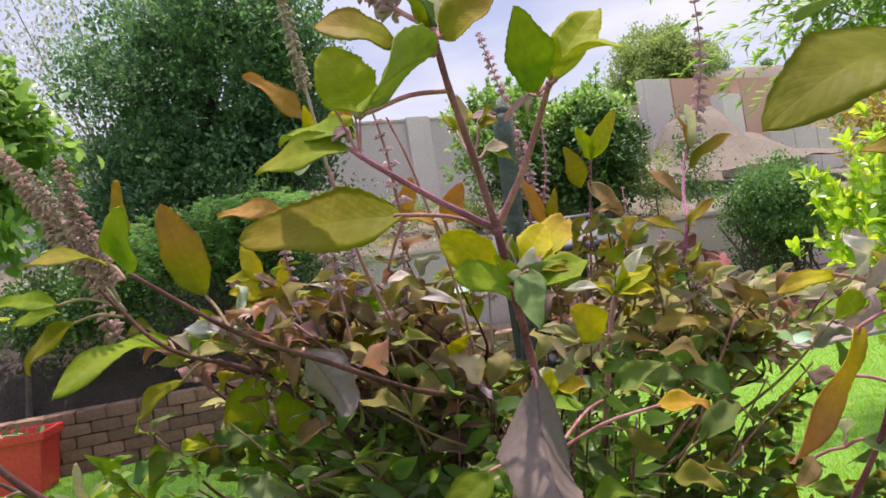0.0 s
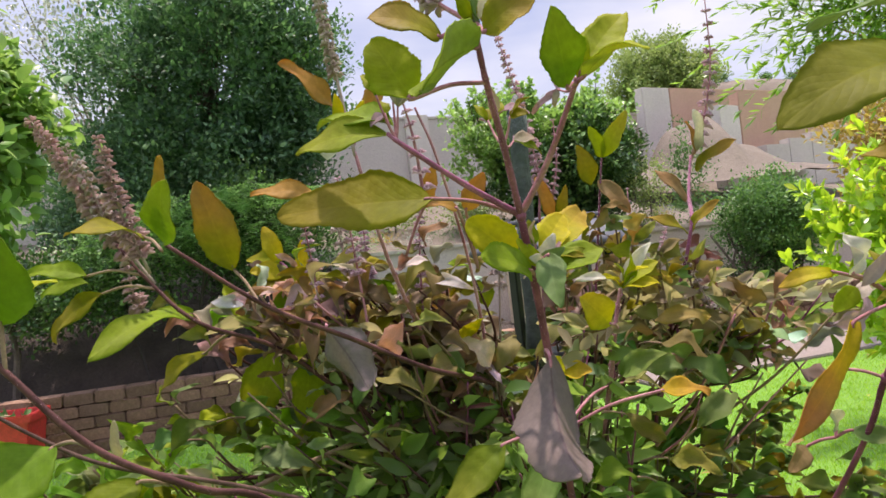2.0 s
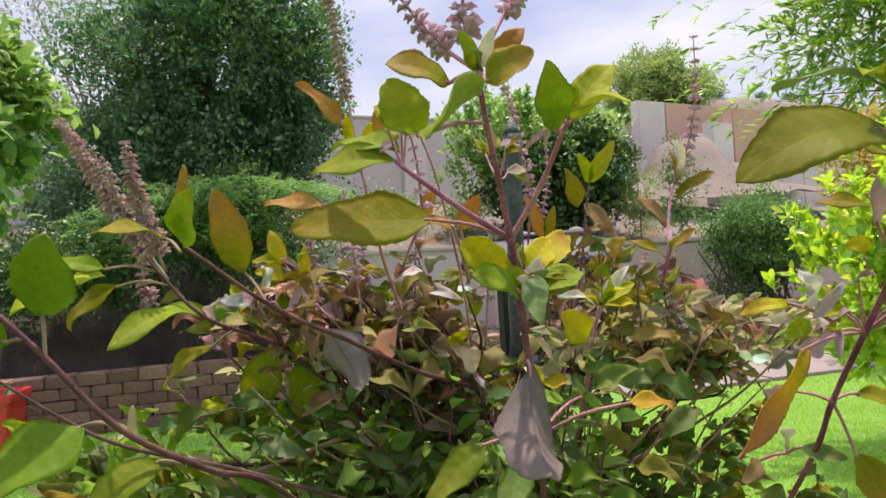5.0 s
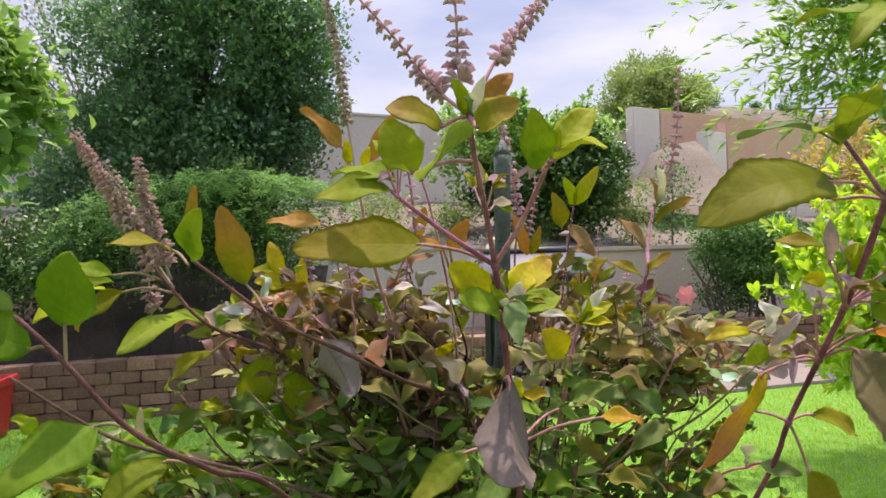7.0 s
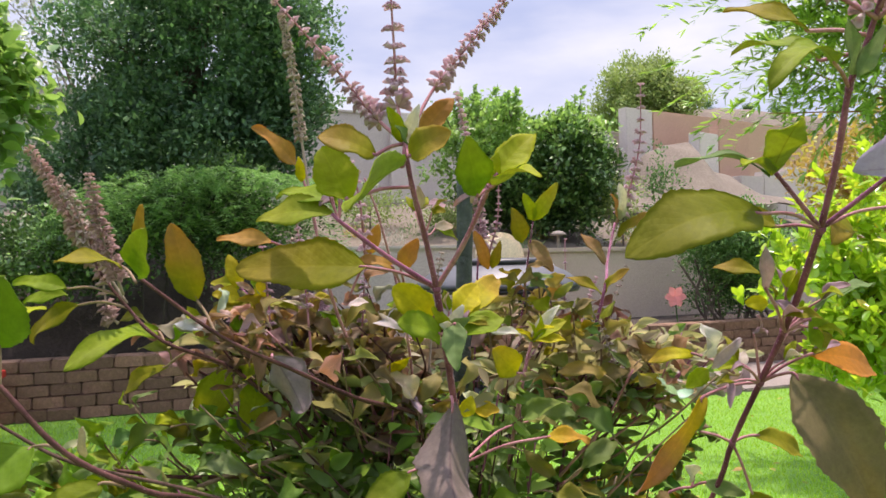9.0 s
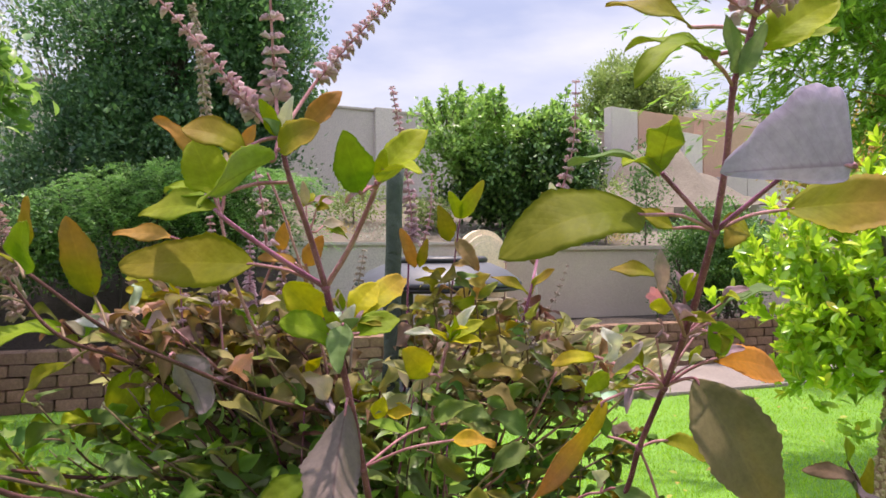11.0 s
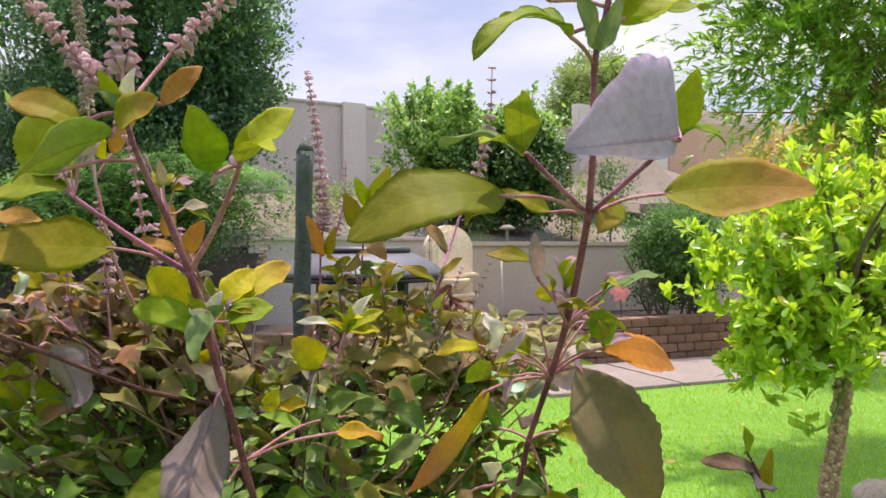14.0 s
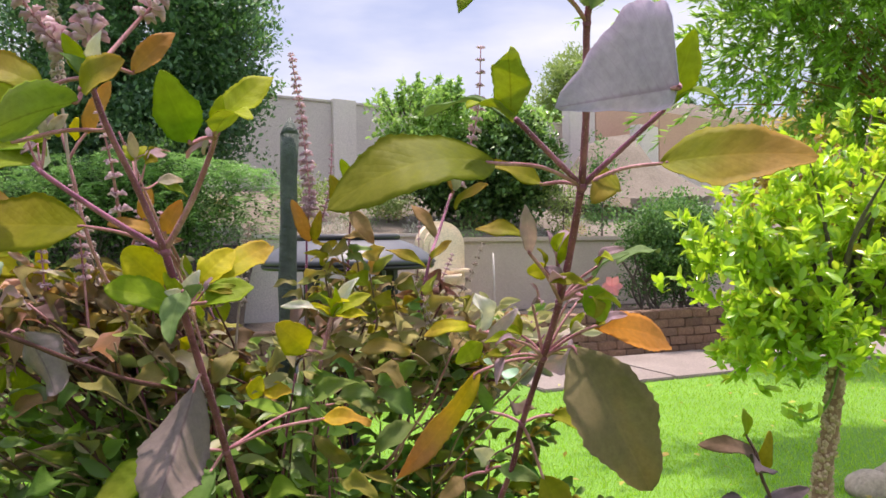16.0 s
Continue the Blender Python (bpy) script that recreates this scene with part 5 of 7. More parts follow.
# --- small stem with a round yellow leaf
stem([(0.062, 0.58, 0.70), (0.069, 0.46, 0.95), (0.075, 0.417, 1.034), (0.079, 0.416, 1.055), (0.0835, 0.415, 1.0725)], 0.0022, 0.0011, M_PINKSTEM)
leaf((0.0715, 0.394, 1.0555), (0.0565, 0.384, 1.0715), 0.0165, CAM, YELLOW, 0.25, (0.079, 0.412, 1.050), 0.03, label="round bright yellow leaf", blunt=0.95)
for tip, w, c, b in (((0.0985, 0.405, 1.0930), 0.0075, PALE, 0.0), ((0.0855, 0.398, 1.0885), 0.0065, YGREEN, 0.0), ((0.105, 0.42, 1.0825), 0.0085, YGREEN, 0.2),
                     ((0.0575, 0.398, 1.079), 0.006, PALE, 0.0), ((0.103, 0.412, 1.0715), 0.007, YELLOW, 0.1), ((0.071, 0.405, 1.079), 0.005, YELLOW, 0.0),
                     ((0.093, 0.395, 1.0815), 0.0065, YELLOW, 0.0), ((0.078, 0.40, 1.0845), 0.005, YGREEN, 0.0)):
    leaf((0.0835, 0.414, 1.0715), tip, w, (0.1, -0.7, 0.7), c, b, None, 0.12, 0.3)

# --- near stem on the sunny side
J2 = (0.183, 0.272, 1.1325)
N2 = (0.180, 0.324, 1.0595)
N3 = (0.1745, 0.345, 1.0252)
T1 = (0.174, 0.234, 1.183)
T2 = (0.1745, 0.226, 1.1935)
stem([(0.075, 0.60, 0.60), (0.135, 0.44, 0.86), (0.1685, 0.366, 0.985), N3, N2, (0.183, 0.298, 1.095), J2], 0.0016, 0.0019, M_DEEPSTEM)
stem([J2, (0.179, 0.252, 1.158), T1, T2, (0.175, 0.214, 1.212)], 0.0018, 0.0012)
for k, r in ((J2, 0.0022), (N2, 0.0020), (N3, 0.0019), (T1, 0.0015), (T2, 0.0014), ((0.1825, 0.305, 1.086), 0.0018)):
    knot(k, r)
LBR, RBR = (0.153, 0.249, 1.154), (0.2075, 0.252, 1.158)
stem([J2, (0.167, 0.259, 1.1435), LBR], 0.0014, 0.0011)
stem([J2, (0.195, 0.262, 1.145), RBR], 0.0014, 0.0011)
leaf((0.1445, 0.243, 1.138), (0.089, 0.232, 1.1225), 0.0285, (0.0, -0.68, 0.73), (0.165, 0.19, 0.012), 0.12, J2, 0.15, 0.10, 0.04, label="large olive leaf with toothed edge")
leaf((0.2165, 0.279, 1.1415), (0.2705, 0.259, 1.1425), 0.0262, (0.0, -0.85, 0.5), OLIVE, 0.62, J2, 0.06, 0.12, 0.04, blunt=0.86, label="large olive leaf turning orange at its tip")
leaf((0.151, 0.247, 1.155), (0.143, 0.211, 1.1675), 0.0125, (-0.1, -0.75, 0.65), YGREEN, 0.0, None, 0.04, wave=0.1)
leaf((0.151, 0.249, 1.1535), (0.124, 0.279, 1.160), 0.010, UP, BLUEG, 0.0, None, 0.14)
leaf((0.152, 0.249, 1.153), (0.134, 0.236, 1.156), 0.009, UP, YGREEN, 0.0, None, 0.14)
leaf((0.1740, 0.162, 1.1475), (0.1540, 0.199, 1.1490), 0.0255, (0.88, 0.45, 0.15), (0.42, 0.38, 0.55), 0.0, RBR, 0.03, 0.06, 0.04, label="greyish purple leaf showing its veined underside", blunt=0.44, skew=0.66)
leaf((0.2085, 0.250, 1.159), (0.2185, 0.250, 1.186), 0.011, CAM, YGREEN, 0.0, None, 0.03)
leaf((0.2080, 0.251, 1.159), (0.2265, 0.245, 1.1575), 0.010, (0, -0.4, 1), GREEN, 0.0, None, 0.3)
leaf((0.199, 0.283, 1.138), (0.1855, 0.268, 1.1265), 0.012, CAM, OLIVE, 0.4, J2, 0.06)
leaf((0.171, 0.285, 1.134), (0.149, 0.283, 1.142), 0.010, UPCAM, OLIVE, 0.2, J2, 0.06)
# crown of that stem
leaf((0.163, 0.223, 1.189), (0.1265, 0.198, 1.1765), 0.0135, (0, -0.45, 0.9), GREEN, 0.15, T1, 0.20)
leaf((0.166, 0.238, 1.1945), (0.145, 0.269, 1.2045), 0.0105, (0, -0.45, 0.9), GREEN, 0.15, T2, 0.16)
leaf((0.158, 0.231, 1.2035), (0.1285, 0.237, 1.2125), 0.0145, (0, -0.6, 0.8), OLIVE, 0.3, (0.175, 0.222, 1.199), 0.10)
leaf((0.1795, 0.224, 1.195), (0.209, 0.228, 1.213), 0.0165, (0.1, -0.75, 0.6), YGREEN, 0.15, T2, 0.06)
leaf((0.182, 0.229, 1.197), (0.2165, 0.24, 1.2055), 0.0125, (0.1, -0.6, 0.75), GREEN, 0.15, T2, 0.10)
leaf((0.1725, 0.229, 1.187), (0.1635, 0.216, 1.2035), 0.0065, CAM, (0.24, 0.30, 0.16), 0.0, None, 0.04)
leaf((0.174, 0.229, 1.186), (0.1785, 0.219, 1.202), 0.0065, CAM, (0.26, 0.32, 0.20), 0.0, None, 0.04)
spike([(0.175, 0.218, 1.204), (0.158, 0.216, 1.213), (0.154, 0.216, 1.222)], 4, 1.0, seed=5)
spike([(0.175, 0.216, 1.207), (0.177, 0.212, 1.222), (0.177, 0.210, 1.240)], 6, 1.0, seed=6)
spike([(0.175, 0.218, 1.204), (0.190, 0.216, 1.216), (0.203, 0.216, 1.236)], 6, 1.0, seed=7)
# lower leaves of that stem
leaf((0.1895, 0.3105, 1.066), (0.2180, 0.296, 1.007), 0.0320, (0.1, -0.92, -0.3), (0.21, 0.175, 0.09), 0.05, N2, 0.12, 0.50, 0.07, label="large greyish leaf hanging with its underside out")
leaf((0.201, 0.317, 1.0735), (0.2445, 0.337, 1.0610), 0.0185, (0.0, -0.8, 0.6), (0.52, 0.23, 0.03), 0.5, N2, 0.10, 0.10, 0.03, blunt=1.0, label="orange turning leaf")
leaf((0.1490, 0.316, 1.0550), (0.1120, 0.3045, 1.0135), 0.0112, (0.55, -0.8, 0.2), (0.50, 0.37, 0.02), 1.0, N2, 0.07, label="long yellow and red withering leaf")
leaf((0.1505, 0.316, 1.073), (0.1485, 0.317, 1.0895), 0.0095, (0.5, -0.8, 0.2), (0.62, 0.60, 0.56), 0.0, (0.168, 0.326, 1.064), 0.12, 0.9, 0.3, label="pale curled leaf")
leaf((0.153, 0.316, 1.068), (0.1665, 0.314, 1.0825), 0.0055, CAM, (0.42, 0.34, 0.36), 0.0, None, 0.08)
leaf((0.148, 0.325, 1.074), (0.127, 0.330, 1.070), 0.008, UPCAM, YELLOW, 0.5, (0.168, 0.326, 1.064), 0.12)
leaf((0.151, 0.316, 1.068), (0.139, 0.312, 1.060), 0.008, CAM, YGREEN, 0.0, None, 0.08)
leaf((0.166, 0.286, 1.1065), (0.1625, 0.279, 1.1255), 0.0065, CAM, (0.42, 0.30, 0.34), 0.0, (0.1825, 0.303, 1.086), 0.04)
leaf((0.164, 0.287, 1.114), (0.145, 0.292, 1.1165), 0.008, UPCAM, OLIVE, 0.4, None, 0.10)
leaf((0.195, 0.300, 1.096), (0.210, 0.296, 1.106), 0.009, UP, BLUEG, 0.0, (0.1825, 0.303, 1.086), 0.12)
leaf((0.192, 0.300, 1.092), (0.203, 0.305, 1.078), 0.013, CAM, GREEN, 0.1, (0.1825, 0.303, 1.086), 0.08)
leaf((0.206, 0.30, 1.102), (0.229, 0.310, 1.1065), 0.010, UP, BLUEG, 0.0, None, 0.10)
leaf((0.182, 0.318, 1.098), (0.1725, 0.322, 1.0985), 0.0075, CAM, YELLOW, 0.0, None, 0.06)
leaf((0.190, 0.352, 1.027), (0.218, 0.360, 1.013), 0.0125, UPCAM, OLIVE, 0.1, N3, 0.14)
leaf((0.184, 0.345, 1.000), (0.196, 0.345, 0.975), 0.016, CAM, OLIVE, 0.4, N3, 0.1)
leaf((0.160, 0.35, 1.030), (0.1535, 0.345, 1.046), 0.006, CAM, DARK, 0.1, N3, 0.1)
for b, t, w, c in (((0.162, 0.366, 1.002), (0.153, 0.352, 1.012), 0.009, PALE), ((0.150, 0.372, 0.992), (0.136, 0.36, 0.985), 0.009, BROWN), ((0.166, 0.362, 1.0), (0.184, 0.352, 0.996), 0.008, BLUEG)):
    leaf(b, t, w, CAM, c, 0.1, (0.160, 0.364, 0.997), 0.08)

for at, aim, n in ((N2, (-0.6, -0.1, 0.25), 5), ((0.1825, 0.305, 1.086), (-0.25, -0.2, 0.8), 4), ((0.1825, 0.305, 1.086), (0.7, 0.0, 0.3), 3), (N2, (0.5, 0.0, 0.5), 3)):
    for k in range(n):
        d = (Vector(aim) + Vector(rs.normal(size=3)) * 0.3).normalized()
        tip = Vector(at) + d * rs.uniform(0.012, 0.030)
        bm = bmesh.new()
        tube(bm, smooth_line([at, Vector(at).lerp(tip, 0.5) + Vector((0, 0, 0.0015)), tip], 4), [0.0008 - 0.00004 * i for i in range(9)], 6)
        part("side_shoot", bm, M_PINKSTEM, basil, smooth=True)
        for s in range(2):
            out = (d + Vector(rs.normal(size=3)) * 0.6).normalized()
            leaf(tip, tip + out * rs.uniform(0.008, 0.016), rs.uniform(0.003, 0.006), (rs.normal() * 0.4, -0.7, 0.6), (LILAC, PALE, YGREEN, LILAC, OLIVE)[int(rs.integers(5))], 0.1, None, 0.2, 0.4)

# --- dark-leaved sprig low on the sunny side
stem([(0.10, 0.60, 0.60), (0.22, 0.46, 0.80), (0.317, 0.392, 0.93), (0.315, 0.385, 0.985), (0.307, 0.385, 1.005)], 0.0022, 0.0008, M_DARKSTEM)
DUSK = (0.10, 0.085, 0.105)
for b, t, w, c in (((0.314, 0.386, 0.992), (0.277, 0.378, 1.002), 0.011, (0.16, 0.11, 0.075)), ((0.314, 0.384, 0.985), (0.301, 0.36, 0.992), 0.014, DUSK), ((0.316, 0.39, 0.98), (0.321, 0.385, 1.006), 0.008, OLIVE),
                   ((0.311, 0.388, 0.965), (0.277, 0.376, 0.965), 0.012, DUSK), ((0.315, 0.386, 0.962), (0.341, 0.38, 0.975), 0.010, DUSK), ((0.307, 0.386, 1.003), (0.303, 0.38, 1.02), 0.007, GREEN),
                   ((0.307, 0.39, 0.955), (0.285, 0.38, 0.945), 0.013, DARK)):
    leaf(b, t, w, UPCAM, c, 0.1, None, 0.12)

# --- arching stem towards the planter side
C_A, C_B = (-0.147, 0.260, 1.077), (-0.124, 0.263, 1.050)
stem([(0.045, 0.60, 0.62), (0.00, 0.44, 0.86), (-0.070, 0.315, 1.002), (-0.098, 0.277, 1.030), C_B, C_A, (-0.163, 0.262, 1.092), (-0.173, 0.265, 1.099)], 0.0020, 0.0012, M_BROWNSTEM)
leaf((-0.148, 0.262, 1.0916), (-0.1395, 0.25, 1.1195), 0.0225, (0.05, -0.95, 0.2), FRESH, 0.05, C_A, 0.04, 0.10, 0.08, label="broad fresh green leaf")
leaf((-0.161, 0.262, 1.083), (-0.190, 0.255, 1.094), 0.0205, (0, -0.85, 0.5), FRESH, 0.1, (-0.155, 0.260, 1.084), 0.06)
leaf((-0.146, 0.283, 1.048), (-0.169, 0.253, 1.029), 0.0270, (-0.2, -0.85, 0.5), FRESH, 0.05, C_B, 0.06, 0.10)
leaf((-0.113, 0.270, 1.036), (-0.134, 0.255, 1.022), 0.015, (-0.1, -0.8, 0.6), (0.16, 0.21, 0.012), 0.05, (-0.105, 0.273, 1.033), 0.08)
leaf((-0.170, 0.265, 1.096), (-0.178, 0.255, 1.111), 0.010, CAM, BLUEG, 0.0, None, 0.06)
leaf((-0.171, 0.266, 1.098), (-0.189, 0.268, 1.102), 0.008, UPCAM, GREEN, 0.1, None, 0.08)
leaf((-0.165, 0.272, 1.092), (-0.148, 0.300, 1.105), 0.012, UPCAM, YGREEN, 0.1, None, 0.10)
stem([(-0.045, 0.36, 0.985), (-0.097, 0.325, 1.016), (-0.145, 0.32, 1.0308), (-0.172, 0.32, 1.045), (-0.200, 0.32, 1.064)], 0.0013, 0.0009, M_DARKSTEM)
leaf((-0.140, 0.318, 1.034), (-0.1375, 0.31, 1.050), 0.0042, CAM, BEIGE_, 0.0, None, 0.08)
leaf((-0.170, 0.316, 1.036), (-0.187, 0.30, 1.030), 0.012, UPCAM, (0.34, 0.33, 0.36), 0.0, None, 0.08)

# --- twin branches behind it
stem([(0.055, 0.60, 0.75), (0.050, 0.55, 0.97), (0.018, 0.44, 1.022), (-0.020, 0.388, 1.045), (-0.052, 0.362, 1.066), (-0.085, 0.350, 1.085), (-0.1225, 0.343, 1.1155)], 0.0022, 0.0012, M_BROWNSTEM)
stem([(0.03, 0.58, 0.72), (-0.03, 0.47, 0.96), (-0.085, 0.42, 1.05), (-0.128, 0.395, 1.078), (-0.150, 0.396, 1.10), (-0.166, 0.398, 1.121)], 0.0020, 0.0010, M_BROWNSTEM)
leaf((-0.1225, 0.341, 1.116), (-0.112, 0.317, 1.139), 0.0150, (-0.1, -1, 0.1), GREEN, 0.1, None, 0.05)
leaf((-0.121, 0.341, 1.128), (-0.117, 0.330, 1.151), 0.0065, CAM, OLIVE, 0.5, None, 0.05)
leaf((-0.103, 0.373, 1.102), (-0.113, 0.363, 1.1435), 0.0175, (0.15, -0.95, -0.2), OLIVE, 0.6, (-0.088, 0.352, 1.086), 0.05, label="brownish olive upright leaf")
leaf((-0.139, 0.365, 1.121), (-0.163, 0.340, 1.124), 0.0120, (0, -0.6, 0.8), OLIVE, 0.2, (-0.125, 0.345, 1.113), 0.12)
leaf((-0.136, 0.410, 1.0825), (-0.1605, 0.344, 1.071), 0.0165, (0.1, -0.7, 0.7), GREEN, 0.1, (-0.128, 0.396, 1.078), 0.10)
leaf((-0.187, 0.425, 1.098), (-0.222, 0.438, 1.0745), 0.0145, (0, -0.75, 0.6), OLIVE, 0.2, (-0.148, 0.397, 1.097), 0.12)
leaf((-0.192, 0.42, 1.108), (-0.221, 0.415, 1.112), 0.0120, (0, -0.7, 0.7), GREEN, 0.05, (-0.155, 0.397, 1.105), 0.12)
leaf((-0.192, 0.42, 1.104), (-0.222, 0.43, 1.099), 0.0120, (0, -0.7, 0.7), GREEN, 0.05, None, 0.12)
leaf((-0.130, 0.405, 1.063), (-0.158, 0.415, 1.045), 0.0105, (0, -0.75, 0.6), OLIVE, 0.2, (-0.115, 0.402, 1.072), 0.14)
leaf((-0.105, 0.455, 1.054), (-0.128, 0.461, 1.013), 0.0240, (-0.1, -0.95, 0.2), YGREEN, 0.15, (-0.085, 0.43, 1.05), 0.06)
leaf((-0.085, 0.44, 1.05), (-0.092, 0.45, 1.012), 0.0185, CAM, YGREEN, 0.1, None, 0.06)
leaf((-0.0655, 0.384, 1.070), (-0.048, 0.376, 1.0400), 0.0215, (0.1, 0.95, 0.3), (0.22, 0.185, 0.19), 0.05, (-0.062, 0.362, 1.072), 0.08, 0.45, 0.14, label="faded grey leaf showing its underside")
# yellow sprig
stem([(0.0, 0.55, 0.85), (-0.05, 0.49, 1.02), (-0.085, 0.468, 1.085), (-0.101, 0.466, 1.105)], 0.0018, 0.0009)
for b, t, w, c, bl in (((-0.101, 0.466, 1.104), (-0.1085, 0.467, 1.1265), 0.0105, YELLOW, 0.3), ((-0.088, 0.468, 1.092), (-0.086, 0.460, 1.116), 0.0080, YELLOW, 0.2), ((-0.098, 0.466, 1.098), (-0.117, 0.458, 1.101), 0.0125, YELLOW, 0.25),
                       ((-0.100, 0.466, 1.106), (-0.121, 0.47, 1.108), 0.0095, YGREEN, 0.3), ((-0.085, 0.466, 1.085), (-0.062, 0.455, 1.083), 0.0105, ORANGE, 0.4), ((-0.095, 0.466, 1.095), (-0.118, 0.452, 1.088), 0.012, OLIVE, 0.4)):
    leaf(b, t, w, (0, -0.85, 0.5), c, bl, None, 0.08)

# --- old spike with orange leaves
stem([(0.03, 0.58, 0.75), (-0.01, 0.47, 1.0), (-0.034, 0.40, 1.10), (-0.043, 0.385, 1.152)], 0.0016, 0.0010, M_PINKSTEM)
spike([(-0.043, 0.385, 1.150), (-0.049, 0.390, 1.195), (-0.055, 0.397, 1.237), (-0.060, 0.400, 1.262)], 24, 0.75, True, seed=11, start=0.3)
leaf((-0.0515, 0.392, 1.1755), (-0.0715, 0.370, 1.1945), 0.0125, (0.3, -0.8, 0.5), ORANGE, 0.45, (-0.0445, 0.386, 1.158), 0.06, label="orange leaf with pale edge")
leaf((-0.036, 0.388, 1.168), (-0.022, 0.383, 1.193), 0.0095, CAM, ORANGE, 0.35, (-0.0435, 0.386, 1.155), 0.06)
leaf((-0.048, 0.386, 1.166), (-0.0485, 0.378, 1.179), 0.0055, CAM, YELLOW, 0.1, None, 0.06)
leaf((-0.040, 0.384, 1.164), (-0.0360, 0.376, 1.174), 0.0055, CAM, YELLOW, 0.1, None, 0.06)
leaf((-0.056, 0.381, 1.149), (-0.052, 0.379, 1.163), 0.009, CAM, PALE, 0.0, None, 0.06)
leaf((-0.060, 0.365, 1.132), (-0.089, 0.36, 1.134), 0.0105, UPCAM, ORANGE, 0.2, (-0.036, 0.385, 1.115), 0.08)
leaf((-0.012, 0.40, 1.125), (-0.0065, 0.392, 1.142), 0.0080, CAM, ORANGE, 0.2, (-0.025, 0.41, 1.10), 0.06)
leaf((0.006, 0.37, 1.117), (0.0155, 0.362, 1.133), 0.0095, CAM, ORANGE, 0.6, (0.01, 0.40, 1.09), 0.06)
leaf((0.002, 0.365, 1.118), (-0.016, 0.355, 1.122), 0.009, UPCAM, ORANGE, 0.55, (0.01, 0.40, 1.09), 0.10)
stem([(0.03, 0.58, 0.75), (0.015, 0.47, 0.99), (0.008, 0.41, 1.08), (-0.004, 0.37, 1.14), (-0.012, 0.36, 1.165)], 0.0013, 0.0006, M_PINKSTEM)
spike([(-0.012, 0.362, 1.120), (-0.014, 0.355, 1.150), (-0.018, 0.352, 1.172)], 8, 0.7, seed=12)

# --- spikes at the planter side
for pts, n, s, old in (([(-0.150, 0.40, 1.10), (-0.174, 0.407, 1.134), (-0.190, 0.409, 1.160), (-0.207, 0.41, 1.189)], 30, 1.15, 2),
                       ([(-0.148, 0.39, 1.105), (-0.156, 0.380, 1.140), (-0.160, 0.376, 1.170)], 22, 1.05, 2),
                       ([(-0.170, 0.44, 1.085), (-0.1764, 0.44, 1.0926), (-0.1795, 0.44, 1.1164), (-0.183, 0.44, 1.130)], 13, 0.95, 2),
                       ([(-0.168, 0.402, 1.12), (-0.176, 0.40, 1.15), (-0.186, 0.398, 1.172)], 13, 0.9, True)):
    spike(pts, n, s, old, seed=20 + n)

# --- spikes and twigs behind the stake
stem([(0.05, 0.62, 0.75), (0.058, 0.56, 1.00), (0.062, 0.535, 1.12)], 0.0014, 0.0009)
spike([(0.062, 0.535, 1.115), (0.064, 0.535, 1.15), (0.058, 0.552, 1.205), (0.050, 0.568, 1.252)], 24, 1.05, seed=30, start=0.16)
spike([(0.070, 0.54, 1.12), (0.078, 0.54, 1.15), (0.080, 0.545, 1.182)], 12, 0.6, seed=31)
spike([(-0.0600, 0.5600, 1.0730), (-0.0594, 0.5600, 1.0970), (-0.0592, 0.5600, 1.1352)], 17, 1.0, seed=32, start=0.2)
spike([(-0.060, 0.50, 1.06), (-0.064, 0.48, 1.10), (-0.068, 0.47, 1.135)], 9, 1.2, True, seed=33)
stem([(0.10, 0.62, 0.70), (0.125, 0.53, 0.98), (0.141, 0.475, 1.09), (0.152, 0.50, 1.118), (0.163, 0.52, 1.145)], 0.0018, 0.0009)
spike([(0.163, 0.520, 1.142), (0.174, 0.515, 1.172), (0.183, 0.52, 1.205), (0.186, 0.525, 1.248)], 14, 1.0, seed=34, start=0.1)
for b, t, w, c, bl in (((0.163, 0.515, 1.145), (0.155, 0.50, 1.165), 0.011, ORANGE, 0.3), ((0.165, 0.515, 1.147), (0.162, 0.50, 1.172), 0.009, PALE, 0.0), ((0.142, 0.478, 1.095), (0.115, 0.47, 1.107), 0.008, OLIVE, 0.4),
                       ((0.165, 0.52, 1.135), (0.186, 0.50, 1.150), 0.012, OLIVE, 0.5), ((0.143, 0.478, 1.096), (0.156, 0.46, 1.112), 0.009, OLIVE, 0.5), ((0.150, 0.498, 1.115), (0.134, 0.505, 1.137), 0.009, BROWN, 0.4)):
    leaf(b, t, w, UPCAM, c, bl, None, 0.1)
stem([(0.08, 0.62, 0.75), (0.088, 0.53, 1.02), (0.092, 0.49, 1.11), (0.096, 0.48, 1.148)], 0.0012, 0.0006)
for b, t, w, c, bl in (((0.0960, 0.480, 1.1460), (0.1110, 0.470, 1.1710), 0.0102, YGREEN, 0.3), ((0.0960, 0.480, 1.1460), (0.0880, 0.470, 1.1640), 0.0085, YGREEN, 0.0), ((0.0930, 0.485, 1.1330), (0.1080, 0.475, 1.1110), 0.0102, BROWN, 0.3),
                       ((0.0900, 0.490, 1.1310), (0.0810, 0.478, 1.1550), 0.0119, OLIVE, 0.2), ((0.0660, 0.500, 1.1130), (0.0560, 0.490, 1.1400), 0.0093, ORANGE, 0.4), ((0.0690, 0.500, 1.1130), (0.0740, 0.490, 1.1330), 0.0068, OLIVE, 0.3)):
    leaf(b, t, w, CAM, c, bl, None, 0.1)
